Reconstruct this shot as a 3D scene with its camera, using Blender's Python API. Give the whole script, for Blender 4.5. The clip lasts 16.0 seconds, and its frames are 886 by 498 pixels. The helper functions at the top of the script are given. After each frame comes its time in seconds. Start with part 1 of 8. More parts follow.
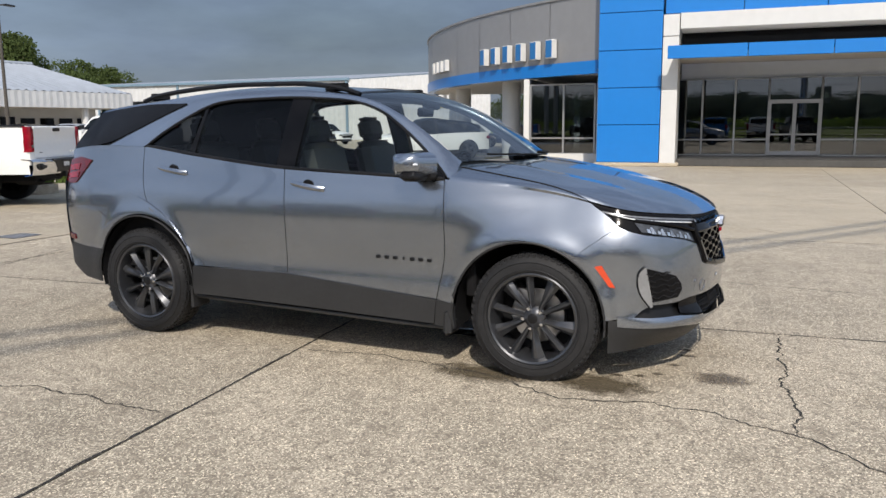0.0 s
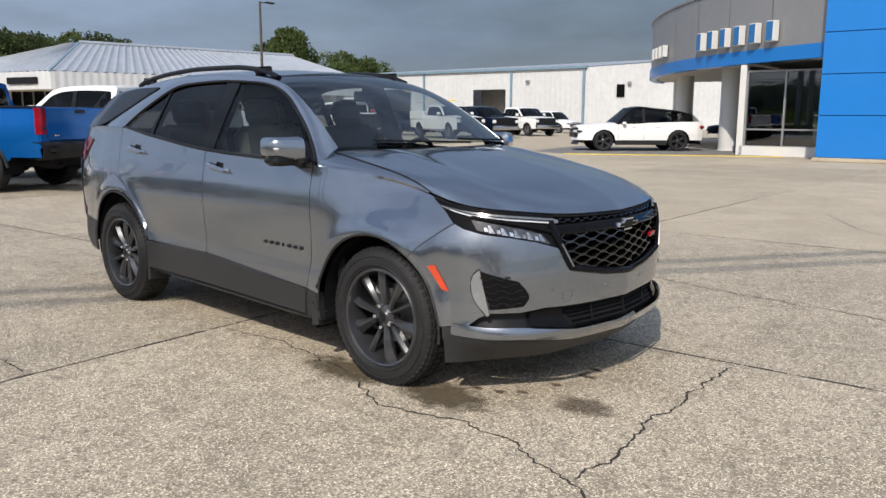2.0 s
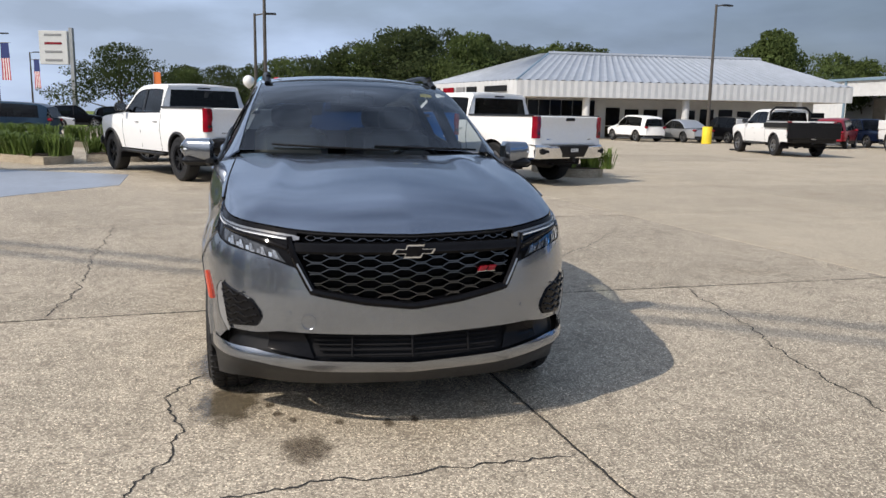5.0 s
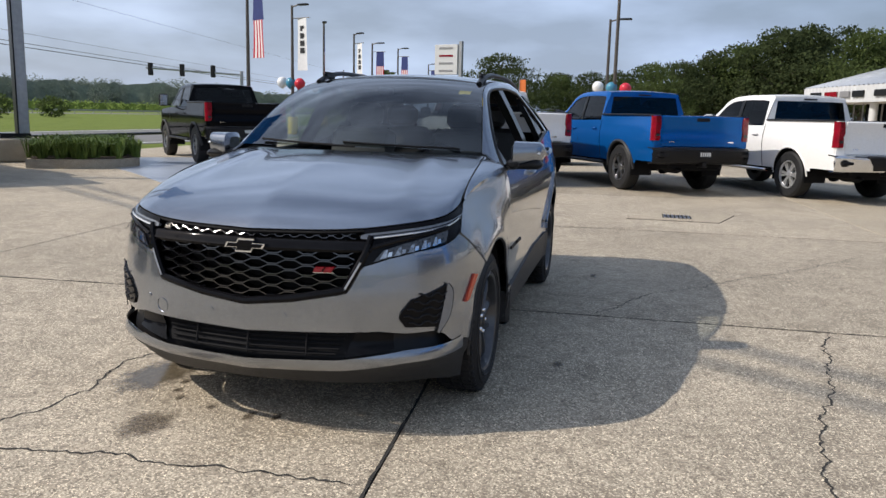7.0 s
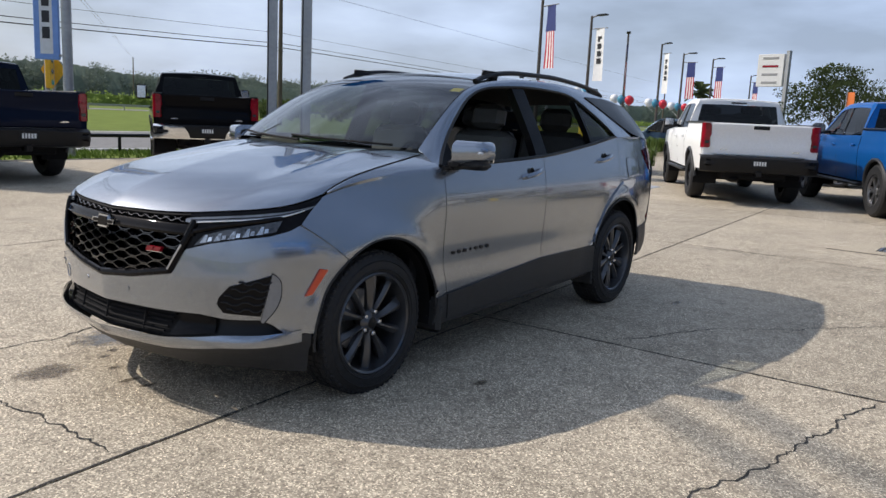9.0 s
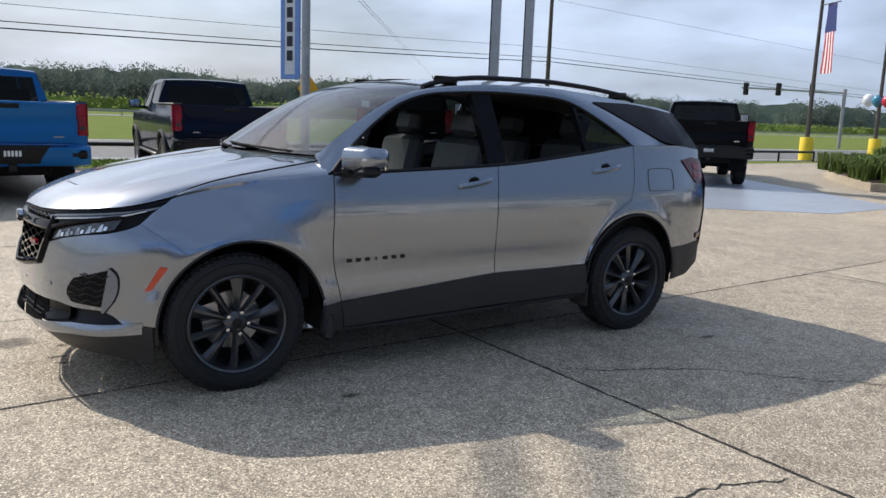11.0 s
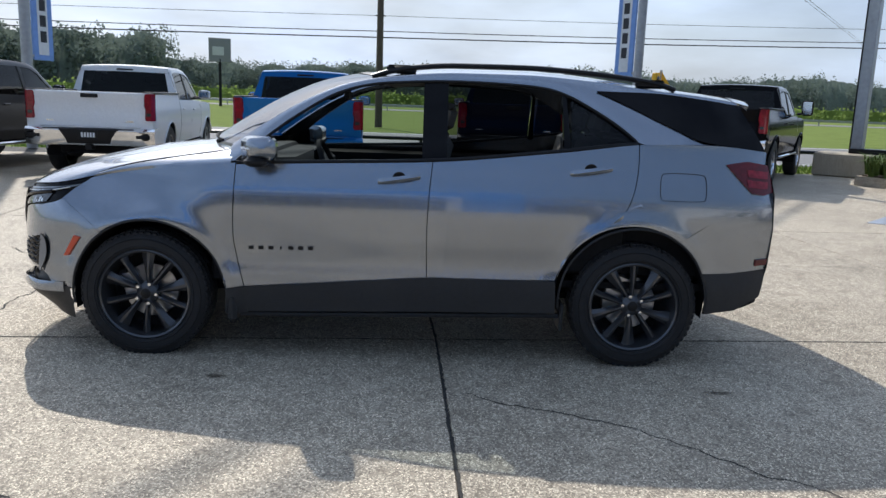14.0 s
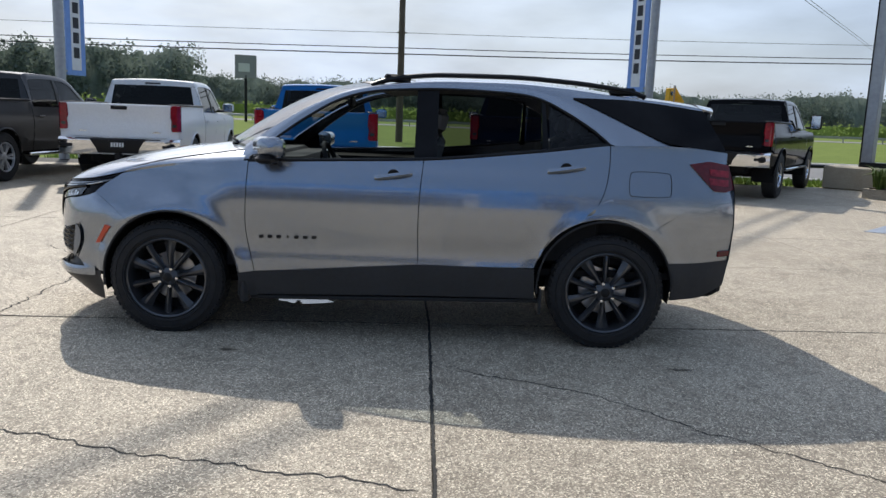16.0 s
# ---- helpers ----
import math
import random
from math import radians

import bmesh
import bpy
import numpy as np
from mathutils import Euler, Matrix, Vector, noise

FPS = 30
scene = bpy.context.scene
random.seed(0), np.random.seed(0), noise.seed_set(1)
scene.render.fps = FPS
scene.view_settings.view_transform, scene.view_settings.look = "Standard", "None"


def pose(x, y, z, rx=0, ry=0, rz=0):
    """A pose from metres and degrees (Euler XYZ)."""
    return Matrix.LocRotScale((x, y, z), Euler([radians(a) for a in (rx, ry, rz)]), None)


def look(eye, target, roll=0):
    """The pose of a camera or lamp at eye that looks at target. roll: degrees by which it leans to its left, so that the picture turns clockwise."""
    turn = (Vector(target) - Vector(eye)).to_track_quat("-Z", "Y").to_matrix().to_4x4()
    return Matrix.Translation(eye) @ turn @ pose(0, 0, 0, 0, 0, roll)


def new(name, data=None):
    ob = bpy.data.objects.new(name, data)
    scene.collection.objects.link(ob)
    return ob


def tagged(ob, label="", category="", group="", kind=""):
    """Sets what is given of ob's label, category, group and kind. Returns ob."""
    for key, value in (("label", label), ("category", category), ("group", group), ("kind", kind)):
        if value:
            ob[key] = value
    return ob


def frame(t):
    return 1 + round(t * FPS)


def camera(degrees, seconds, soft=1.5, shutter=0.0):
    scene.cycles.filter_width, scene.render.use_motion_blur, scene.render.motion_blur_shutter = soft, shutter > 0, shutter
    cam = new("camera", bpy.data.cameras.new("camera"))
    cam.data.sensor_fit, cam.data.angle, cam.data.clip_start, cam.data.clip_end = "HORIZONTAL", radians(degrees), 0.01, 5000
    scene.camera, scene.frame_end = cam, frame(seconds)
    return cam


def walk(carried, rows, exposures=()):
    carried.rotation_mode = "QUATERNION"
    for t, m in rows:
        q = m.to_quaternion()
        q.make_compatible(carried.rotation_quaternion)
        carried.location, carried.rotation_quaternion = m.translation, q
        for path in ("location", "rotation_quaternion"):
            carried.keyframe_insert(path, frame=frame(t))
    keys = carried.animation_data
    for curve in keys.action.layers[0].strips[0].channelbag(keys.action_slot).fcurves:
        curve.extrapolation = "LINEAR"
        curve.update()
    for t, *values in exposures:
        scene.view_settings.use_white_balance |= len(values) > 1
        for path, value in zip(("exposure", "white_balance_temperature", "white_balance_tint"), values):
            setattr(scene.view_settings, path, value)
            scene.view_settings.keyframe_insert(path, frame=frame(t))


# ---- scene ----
cam = camera(59.0, 16.0)
PATH = [
    (0, (2.583, -4.838, 1.378), (1.789, -3.029, 1.068), -0.4),
    (0.5, (3.031, -4.575, 1.379), (2.113, -2.827, 1.058), -0.3),
    (1, (3.436, -4.238, 1.365), (2.389, -2.566, 1.036), -0.1),
    (1.5, (3.828, -3.908, 1.356), (2.646, -2.33, 1.021), 0.0),
    (2, (4.16, -3.522, 1.352), (2.845, -2.053, 1.015), 0.2),
    (2.5, (4.467, -3.1, 1.349), (3.025, -1.756, 1.014), 0.3),
    (3, (4.73, -2.657, 1.351), (3.169, -1.452, 1.018), 0.5),
    (3.2, (4.82, -2.466, 1.346), (3.216, -1.317, 1.015), 0.6),
    (5.3, (5.47, -0.321, 1.391), (3.526, 0.005, 1.055), 1.2),
    (5.5, (5.445, -0.094, 1.393), (3.487, 0.136, 1.056), 1.3),
    (6, (5.397, 0.465, 1.375), (3.426, 0.456, 1.038), 1.2),
    (6.5, (5.293, 1.017, 1.378), (3.338, 0.769, 1.036), 1.2),
    (7, (5.185, 1.566, 1.376), (3.27, 1.099, 1.038), 1.4),
    (7.5, (5.038, 2.048, 1.377), (3.182, 1.382, 1.041), 1.9),
    (8, (4.771, 2.507, 1.375), (2.993, 1.656, 1.037), 2.3),
    (8.5, (4.504, 2.961, 1.377), (2.82, 1.936, 1.038), 2.6),
    (9, (4.151, 3.348, 1.363), (2.571, 2.17, 1.026), 2.7),
    (9.5, (3.808, 3.728, 1.361), (2.342, 2.411, 1.025), 2.7),
    (10, (3.419, 4.061, 1.365), (2.081, 2.614, 1.028), 2.7),
    (10.2, (3.245, 4.179, 1.379), (1.96, 2.683, 1.043), 2.6),
    (12.3, (1.304, 5.075, 1.436), (0.695, 3.202, 1.087), 2.0),
    (12.5, (1.094, 5.097, 1.445), (0.564, 3.201, 1.092), 2.1),
    (13, (0.586, 5.17, 1.443), (0.255, 3.232, 1.079), 2.1),
    (13.5, (0.143, 5.151, 1.435), (-0.022, 3.193, 1.067), 2.2),
    (14, (-0.175, 5.118, 1.456), (-0.224, 3.154, 1.084), 2.1),
    (14.5, (-0.334, 5.211, 1.439), (-0.321, 3.243, 1.083), 1.9),
    (15, (-0.317, 5.398, 1.422), (-0.287, 3.428, 1.08), 1.8),
    (15.5, (-0.342, 5.596, 1.403), (-0.321, 3.624, 1.069), 2.1),
    (16, (-0.37, 5.616, 1.396), (-0.36, 3.644, 1.062), 2.2),
]
walk(cam, [(t, look(eye, target, roll)) for t, eye, target, roll in PATH], [(0, -0.3, 6650, 11), (6, -0.34, 6700, 12), (9.5, -0.26, 6600, 12), (12.5, -0.16, 6430, 10.5), (14.5, -0.11, 6200, 10), (16, -0.2, 6400, 10)])

import collections
# ---- daylight ----
SUN_WAY = Vector((0.447, -1.03, 0.985)).normalized()      # towards the sun
world = bpy.data.worlds.new("sky")
scene.world = world
world.use_nodes = True
wn, wl = world.node_tree.nodes, world.node_tree.links
sky = wn.new("ShaderNodeTexSky")
sky.sky_type, sky.sun_disc = "NISHITA", False
sky.sun_elevation = math.asin(SUN_WAY.z)
sky.sun_rotation = math.atan2(SUN_WAY.x, SUN_WAY.y)
sky.air_density, sky.dust_density = 1.0, 2.0
SKY_STRENGTH = 0.043
wc = wn.new("ShaderNodeTexCoord")
wm = wn.new("ShaderNodeMapping")
wm.inputs["Scale"].default_value = (1.2, 1.2, 4.0)
cloud = wn.new("ShaderNodeTexNoise")
cloud.inputs["Scale"].default_value, cloud.inputs["Detail"].default_value, cloud.inputs["Roughness"].default_value = 1.6, 7, 0.55
cr = wn.new("ShaderNodeValToRGB")
cr.color_ramp.elements[0].position, cr.color_ramp.elements[1].position = 0.36, 0.62
# cloud brightness: white towards the sun, grey away from it
dotn = wn.new("ShaderNodeVectorMath")
dotn.operation = "DOT_PRODUCT"
dotn.inputs[1].default_value = Vector((SUN_WAY.x, SUN_WAY.y, 0)).normalized()
cshade = wn.new("ShaderNodeMapRange")
cshade.inputs["From Min"].default_value, cshade.inputs["From Max"].default_value = -0.97, -0.42
cshade.inputs["To Min"].default_value, cshade.inputs["To Max"].default_value = 5.3, 19.5
ccol = wn.new("ShaderNodeVectorMath")
ccol.operation = "SCALE"
tint_ = wn.new("ShaderNodeMix")                       # bluer away from the sun
tint_.data_type = "RGBA"
tint_.inputs["A"].default_value, tint_.inputs["B"].default_value = (0.69, 0.935, 1.4, 1), (0.83, 0.965, 1.17, 1)
wl.new(tint_.outputs["Result"], ccol.inputs[0])
wmix = wn.new("ShaderNodeMix")
wmix.data_type = "RGBA"
covr = wn.new("ShaderNodeMapRange")
covr.inputs["To Min"].default_value, covr.inputs["To Max"].default_value = 0.55, 0.95
wl.new(wc.outputs["Generated"], wm.inputs["Vector"])
wl.new(wm.outputs["Vector"], cloud.inputs["Vector"])
wl.new(cloud.outputs["Fac"], cr.inputs["Fac"])
wl.new(cr.outputs["Color"], covr.inputs["Value"])
# thinner cloud higher up
thin0, thin1 = wn.new("ShaderNodeMapRange"), wn.new("ShaderNodeMapRange")
for node, low, high in ((thin0, 0.74, 0.1), (thin1, 0.95, 0.65)):
    node.inputs["From Max"].default_value = 0.45
    node.inputs["To Min"].default_value, node.inputs["To Max"].default_value = low, high
    wl.new(node.outputs["Result"], covr.inputs["To Min" if low < 0.8 else "To Max"])
wl.new(wc.outputs["Generated"], dotn.inputs[0])
wl.new(dotn.outputs["Value"], cshade.inputs["Value"])
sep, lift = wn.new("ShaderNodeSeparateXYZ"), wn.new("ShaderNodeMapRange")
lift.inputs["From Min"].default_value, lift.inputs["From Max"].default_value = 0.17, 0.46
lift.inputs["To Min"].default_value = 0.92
high, gain = wn.new("ShaderNodeValToRGB"), wn.new("ShaderNodeMath")      # brightness by height and bearing above the view, set to tune the car's reflections
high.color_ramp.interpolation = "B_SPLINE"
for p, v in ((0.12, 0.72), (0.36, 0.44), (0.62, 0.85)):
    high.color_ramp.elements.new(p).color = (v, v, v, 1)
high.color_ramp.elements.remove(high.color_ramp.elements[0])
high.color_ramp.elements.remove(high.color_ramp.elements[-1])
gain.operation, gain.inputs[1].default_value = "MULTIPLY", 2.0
half = wn.new("ShaderNodeMath")
half.operation, half.inputs[1].default_value, half.inputs[2].default_value = "MULTIPLY_ADD", 0.5, 0.5
wl.new(dotn.outputs["Value"], half.inputs[0])
wl.new(half.outputs[0], high.inputs["Fac"])
wl.new(half.outputs[0], tint_.inputs["Factor"])
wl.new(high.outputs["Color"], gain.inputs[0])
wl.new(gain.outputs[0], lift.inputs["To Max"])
mul = wn.new("ShaderNodeMath")
mul.operation = "MULTIPLY"
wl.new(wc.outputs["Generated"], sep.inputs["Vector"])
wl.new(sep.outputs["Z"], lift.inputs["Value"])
wl.new(sep.outputs["Z"], thin0.inputs["Value"])
wl.new(sep.outputs["Z"], thin1.inputs["Value"])
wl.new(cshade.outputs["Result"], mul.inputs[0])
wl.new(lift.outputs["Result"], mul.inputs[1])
wl.new(covr.outputs["Result"], wmix.inputs["Factor"])
bright = wn.new("ShaderNodeVectorMath")
bright.operation = "SCALE"
bright.inputs["Scale"].default_value = 3.0
puff, puffr, mul2 = wn.new("ShaderNodeTexNoise"), wn.new("ShaderNodeMapRange"), wn.new("ShaderNodeMath")
puff.inputs["Scale"].default_value, puff.inputs["Detail"].default_value = 3.4, 8
puffr.inputs["From Min"].default_value, puffr.inputs["From Max"].default_value = 0.35, 0.68
puffr.inputs["To Min"].default_value, puffr.inputs["To Max"].default_value = 0.82, 1.4
mul2.operation = "MULTIPLY"
wl.new(wm.outputs["Vector"], puff.inputs["Vector"])
wl.new(puff.outputs["Fac"], puffr.inputs["Value"])
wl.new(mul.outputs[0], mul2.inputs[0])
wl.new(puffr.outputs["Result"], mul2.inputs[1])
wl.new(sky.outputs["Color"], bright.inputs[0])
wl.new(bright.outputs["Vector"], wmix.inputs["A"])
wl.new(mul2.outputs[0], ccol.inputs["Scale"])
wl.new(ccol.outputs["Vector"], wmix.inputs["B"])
wl.new(wmix.outputs["Result"], wn["Background"].inputs["Color"])
wn["Background"].inputs["Strength"].default_value = SKY_STRENGTH

sun = new("sun", bpy.data.lights.new("sun", "SUN"))
sun.data.energy, sun.data.angle, sun.data.color = 5.0, radians(0.6), (1.0, 0.945, 0.86)
sun.matrix_world = look(SUN_WAY * 60, (0, 0, 0))

# ---- materials ----
def material(name, colour, rough=0.5, metal=0.0, coat=0.0, vary=0.0, scale=8.0, bump=0.0, bump_scale=60.0, second=None, spec=0.4, noise_detail=6, random_tint=0.0, coat_ior=1.5):
    """A procedural surface: base colour broken up at two scales, with fine relief."""
    m = bpy.data.materials.new(name)
    m.use_nodes = True
    n, l = m.node_tree.nodes, m.node_tree.links
    b = n["Principled BSDF"]
    b.inputs["Roughness"].default_value, b.inputs["Metallic"].default_value = rough, metal
    b.inputs["Coat Weight"].default_value, b.inputs["Coat Roughness"].default_value = coat, 0.03
    b.inputs["Specular IOR Level"].default_value, b.inputs["Coat IOR"].default_value = spec, coat_ior
    b.inputs["Base Color"].default_value = (*colour, 1)
    tc = n.new("ShaderNodeTexCoord")
    if vary or second:
        big, small = n.new("ShaderNodeTexNoise"), n.new("ShaderNodeTexNoise")
        big.inputs["Scale"].default_value, small.inputs["Scale"].default_value = scale * 0.12, scale
        big.inputs["Detail"].default_value = small.inputs["Detail"].default_value = noise_detail
        add = n.new("ShaderNodeMath")
        add.operation = "ADD"
        ramp = n.new("ShaderNodeMapRange")
        ramp.inputs["From Min"].default_value, ramp.inputs["From Max"].default_value = 0.7, 1.3
        mix = n.new("ShaderNodeMix")
        mix.data_type = "RGBA"
        dark = second or tuple(c * (1 - vary) for c in colour)
        light = colour if second else tuple(min(1, c * (1 + vary)) for c in colour)
        mix.inputs["A"].default_value, mix.inputs["B"].default_value = (*dark, 1), (*light, 1)
        for t in (big, small):
            l.new(tc.outputs["Object"], t.inputs["Vector"])
        l.new(big.outputs["Fac"], add.inputs[0])
        l.new(small.outputs["Fac"], add.inputs[1])
        l.new(add.outputs[0], ramp.inputs["Value"])
        l.new(ramp.outputs["Result"], mix.inputs["Factor"])
        out = mix.outputs["Result"]
        if random_tint:
            info, hsv = n.new("ShaderNodeObjectInfo"), n.new("ShaderNodeHueSaturation")
            rr = n.new("ShaderNodeMapRange")
            rr.inputs["To Min"].default_value, rr.inputs["To Max"].default_value = 1 - random_tint, 1 + random_tint
            l.new(info.outputs["Random"], rr.inputs["Value"])
            l.new(rr.outputs["Result"], hsv.inputs["Value"])
            l.new(out, hsv.inputs["Color"])
            out = hsv.outputs["Color"]
        l.new(out, b.inputs["Base Color"])
    if bump:
        bn, bp = n.new("ShaderNodeTexNoise"), n.new("ShaderNodeBump")
        bn.inputs["Scale"].default_value, bn.inputs["Detail"].default_value = bump_scale, 4
        bp.inputs["Strength"].default_value, bp.inputs["Distance"].default_value = min(1, bump), 0.01
        l.new(tc.outputs["Object"], bn.inputs["Vector"])
        l.new(bn.outputs["Fac"], bp.inputs["Height"])
        l.new(bp.outputs["Normal"], b.inputs["Normal"])
    return m


def glass_material(name, tint, clear, rough=0.0, gloss=0.024, power=5.0):
    """Thin glazing: a tinted see-through sheet with a mirror gloss by angle."""
    m = bpy.data.materials.new(name)
    m.use_nodes = True
    n, l = m.node_tree.nodes, m.node_tree.links
    n.remove(n["Principled BSDF"])
    tr, gl, lw, mix = n.new("ShaderNodeBsdfTransparent"), n.new("ShaderNodeBsdfGlossy"), n.new("ShaderNodeLayerWeight"), n.new("ShaderNodeMixShader")
    pw, fr = n.new("ShaderNodeMath"), n.new("ShaderNodeMapRange")
    pw.operation, pw.inputs[1].default_value = "POWER", power
    fr.inputs["To Min"].default_value, fr.inputs["To Max"].default_value = gloss, 0.9
    l.new(lw.outputs["Facing"], pw.inputs[0])
    l.new(pw.outputs[0], fr.inputs["Value"])
    tr.inputs["Color"].default_value = (*[c * clear for c in tint], 1)
    gl.inputs["Roughness"].default_value = rough
    lw.inputs["Blend"].default_value = 0.5
    l.new(fr.outputs["Result"], mix.inputs["Fac"])
    l.new(tr.outputs["BSDF"], mix.inputs[1])
    l.new(gl.outputs["BSDF"], mix.inputs[2])
    l.new(mix.outputs["Shader"], n["Material Output"].inputs["Surface"])
    return m


def concrete(name, base, dark, speck):
    """Weathered slab: cloudy stains, exposed stone specks and grit, worn relief; each slab a little different."""
    m = bpy.data.materials.new(name)
    m.use_nodes = True
    n, l = m.node_tree.nodes, m.node_tree.links
    b = n["Principled BSDF"]
    b.inputs["Roughness"].default_value, b.inputs["Specular IOR Level"].default_value = 0.75, 0.3
    geo, info = n.new("ShaderNodeNewGeometry"), n.new("ShaderNodeObjectInfo")

    def tex(kind, scale, **kw):
        t = n.new(kind)
        t.inputs["Scale"].default_value = scale
        for k, v in kw.items():
            t.inputs[k].default_value = v
        l.new(geo.outputs["Position"], t.inputs["Vector"])
        return t

    def ranged(out, lo, hi, a, z):
        r = n.new("ShaderNodeMapRange")
        for k, v in (("From Min", lo), ("From Max", hi), ("To Min", a), ("To Max", z)):
            r.inputs[k].default_value = v
        l.new(out, r.inputs["Value"])
        return r.outputs["Result"]

    def mixed(fac, a, bb, mode="MIX"):
        x = n.new("ShaderNodeMix")
        x.data_type, x.blend_type = "RGBA", mode
        l.new(fac, x.inputs["Factor"])
        for key, val in (("A", a), ("B", bb)):
            if isinstance(val, tuple):
                x.inputs[key].default_value = (*val, 1)
            else:
                l.new(val, x.inputs[key])
        return x.outputs["Result"]

    stain = tex("ShaderNodeTexNoise", 0.55, Detail=9, Roughness=0.68)
    blot = tex("ShaderNodeTexNoise", 2.6, Detail=6, Roughness=0.65)
    grit = tex("ShaderNodeTexNoise", 95, Detail=3, Roughness=0.7)
    stone = tex("ShaderNodeTexVoronoi", 88)
    fine = tex("ShaderNodeTexVoronoi", 152)
    pale = tex("ShaderNodeTexNoise", 1.1, Detail=9, Roughness=0.7, Distortion=0.6)
    brown = tex("ShaderNodeTexNoise", 0.8, Detail=7, Roughness=0.6, Distortion=1.2)
    col = mixed(ranged(stain.outputs["Fac"], 0.42, 0.57, 0, 1), dark, base)
    col = mixed(ranged(blot.outputs["Fac"], 0.38, 0.7, 0, 0.55), col, tuple(c * 1.16 for c in base))
    col = mixed(ranged(brown.outputs["Fac"], 0.52, 0.74, 0, 0.7), col, (dark[0] * 0.98, dark[1] * 0.86, dark[2] * 0.72))
    col = mixed(ranged(pale.outputs["Fac"], 0.54, 0.7, 0, 0.75), col, tuple(min(1, c * 1.3) for c in base))
    col = mixed(ranged(stone.outputs["Color"], 0.3, 0.85, 0.0, min(1, speck * 1.7)), col, tuple(c * 0.24 for c in base))
    col = mixed(ranged(fine.outputs["Color"], 0.56, 0.84, 0, min(1, speck * 1.6)), col, tuple(min(1, c * 2.3) for c in base))
    col = mixed(ranged(grit.outputs["Fac"], 0.35, 0.65, 0, 0.75), col, tuple(c * 0.62 for c in base))
    mottle = tex("ShaderNodeTexNoise", 7, Detail=7, Roughness=0.72, Distortion=0.4)
    col = mixed(ranged(mottle.outputs["Fac"], 0.5, 0.68, 0, speck * 0.7), col, tuple(c * 0.72 for c in dark))
    hsv = n.new("ShaderNodeHueSaturation")
    l.new(ranged(info.outputs["Random"], 0, 1, 0.93, 1.12), hsv.inputs["Value"])
    l.new(col, hsv.inputs["Color"])
    l.new(hsv.outputs["Color"], b.inputs["Base Color"])
    bp = n.new("ShaderNodeBump")
    bp.inputs["Strength"].default_value, bp.inputs["Distance"].default_value = 0.5, 0.004
    l.new(grit.outputs["Fac"], bp.inputs["Height"])
    l.new(bp.outputs["Normal"], b.inputs["Normal"])
    return m


def leaf_material(name, colour, vary=0.45, scale=0.9):
    """Leaves that let some light through."""
    m = material(name, colour, rough=0.8, spec=0.08, vary=vary, scale=scale)
    n, l = m.node_tree.nodes, m.node_tree.links
    b = n["Principled BSDF"]
    tl, mix = n.new("ShaderNodeBsdfTranslucent"), n.new("ShaderNodeMixShader")
    l.new(b.inputs["Base Color"].links[0].from_socket, tl.inputs["Color"])
    mix.inputs["Fac"].default_value = 0.4
    l.new(b.outputs["BSDF"], mix.inputs[1])
    l.new(tl.outputs["BSDF"], mix.inputs[2])
    l.new(mix.outputs["Shader"], n["Material Output"].inputs["Surface"])
    return m


def stain_material(name, colour, rough, strength):
    """A soakage stain that thins out towards a ragged rim."""
    m = material(name, colour, rough=rough, vary=0.25, scale=20)
    n, l = m.node_tree.nodes, m.node_tree.links
    tc, sub, ln, nz = n.new("ShaderNodeTexCoord"), n.new("ShaderNodeVectorMath"), n.new("ShaderNodeVectorMath"), n.new("ShaderNodeTexNoise")
    sub.operation, ln.operation = "MULTIPLY_ADD", "LENGTH"
    sub.inputs[1].default_value, sub.inputs[2].default_value = (2, 2, 0), (-1, -1, 0)
    nz.inputs["Scale"].default_value, nz.inputs["Detail"].default_value = 14, 6
    ad, mr = n.new("ShaderNodeMath"), n.new("ShaderNodeMapRange")
    ad.operation, mr.interpolation_type = "MULTIPLY_ADD", "SMOOTHSTEP"
    ad.inputs[1].default_value = 0.9
    mr.inputs["From Min"].default_value, mr.inputs["From Max"].default_value = 0.75, 1.4
    mr.inputs["To Min"].default_value, mr.inputs["To Max"].default_value = strength, 0.0
    l.new(tc.outputs["Generated"], sub.inputs[0])
    l.new(tc.outputs["Object"], nz.inputs["Vector"])
    l.new(sub.outputs["Vector"], ln.inputs[0])
    l.new(nz.outputs["Fac"], ad.inputs[0])
    l.new(ln.outputs["Value"], ad.inputs[2])
    l.new(ad.outputs[0], mr.inputs["Value"])
    l.new(mr.outputs["Result"], n["Principled BSDF"].inputs["Alpha"])
    return m


PAINT = material("metallic_grey_paint", (0.25, 0.277, 0.322), rough=0.25, metal=0.95, coat=1.0, coat_ior=1.65, vary=0.04, scale=900, noise_detail=1)
WIRE = material("gloss_black_wire", (0.006, 0.006, 0.007), rough=0.13, spec=0.9, coat=0.6, vary=0.2, scale=20)
CLAD = material("black_plastic_cladding", (0.022, 0.0225, 0.024), rough=0.5, spec=0.4, vary=0.15, scale=40, bump=0.15, bump_scale=900)
GLOSS = material("gloss_black", (0.006, 0.006, 0.007), rough=0.05, spec=0.12, vary=0.2, scale=20)
SATIN = material("satin_black", (0.009, 0.009, 0.010), rough=0.38, spec=0.25, vary=0.15, scale=30)
WHEELM = material("dark_alloy", (0.058, 0.060, 0.066), rough=0.3, metal=0.6, coat=0.6, vary=0.1, scale=30)
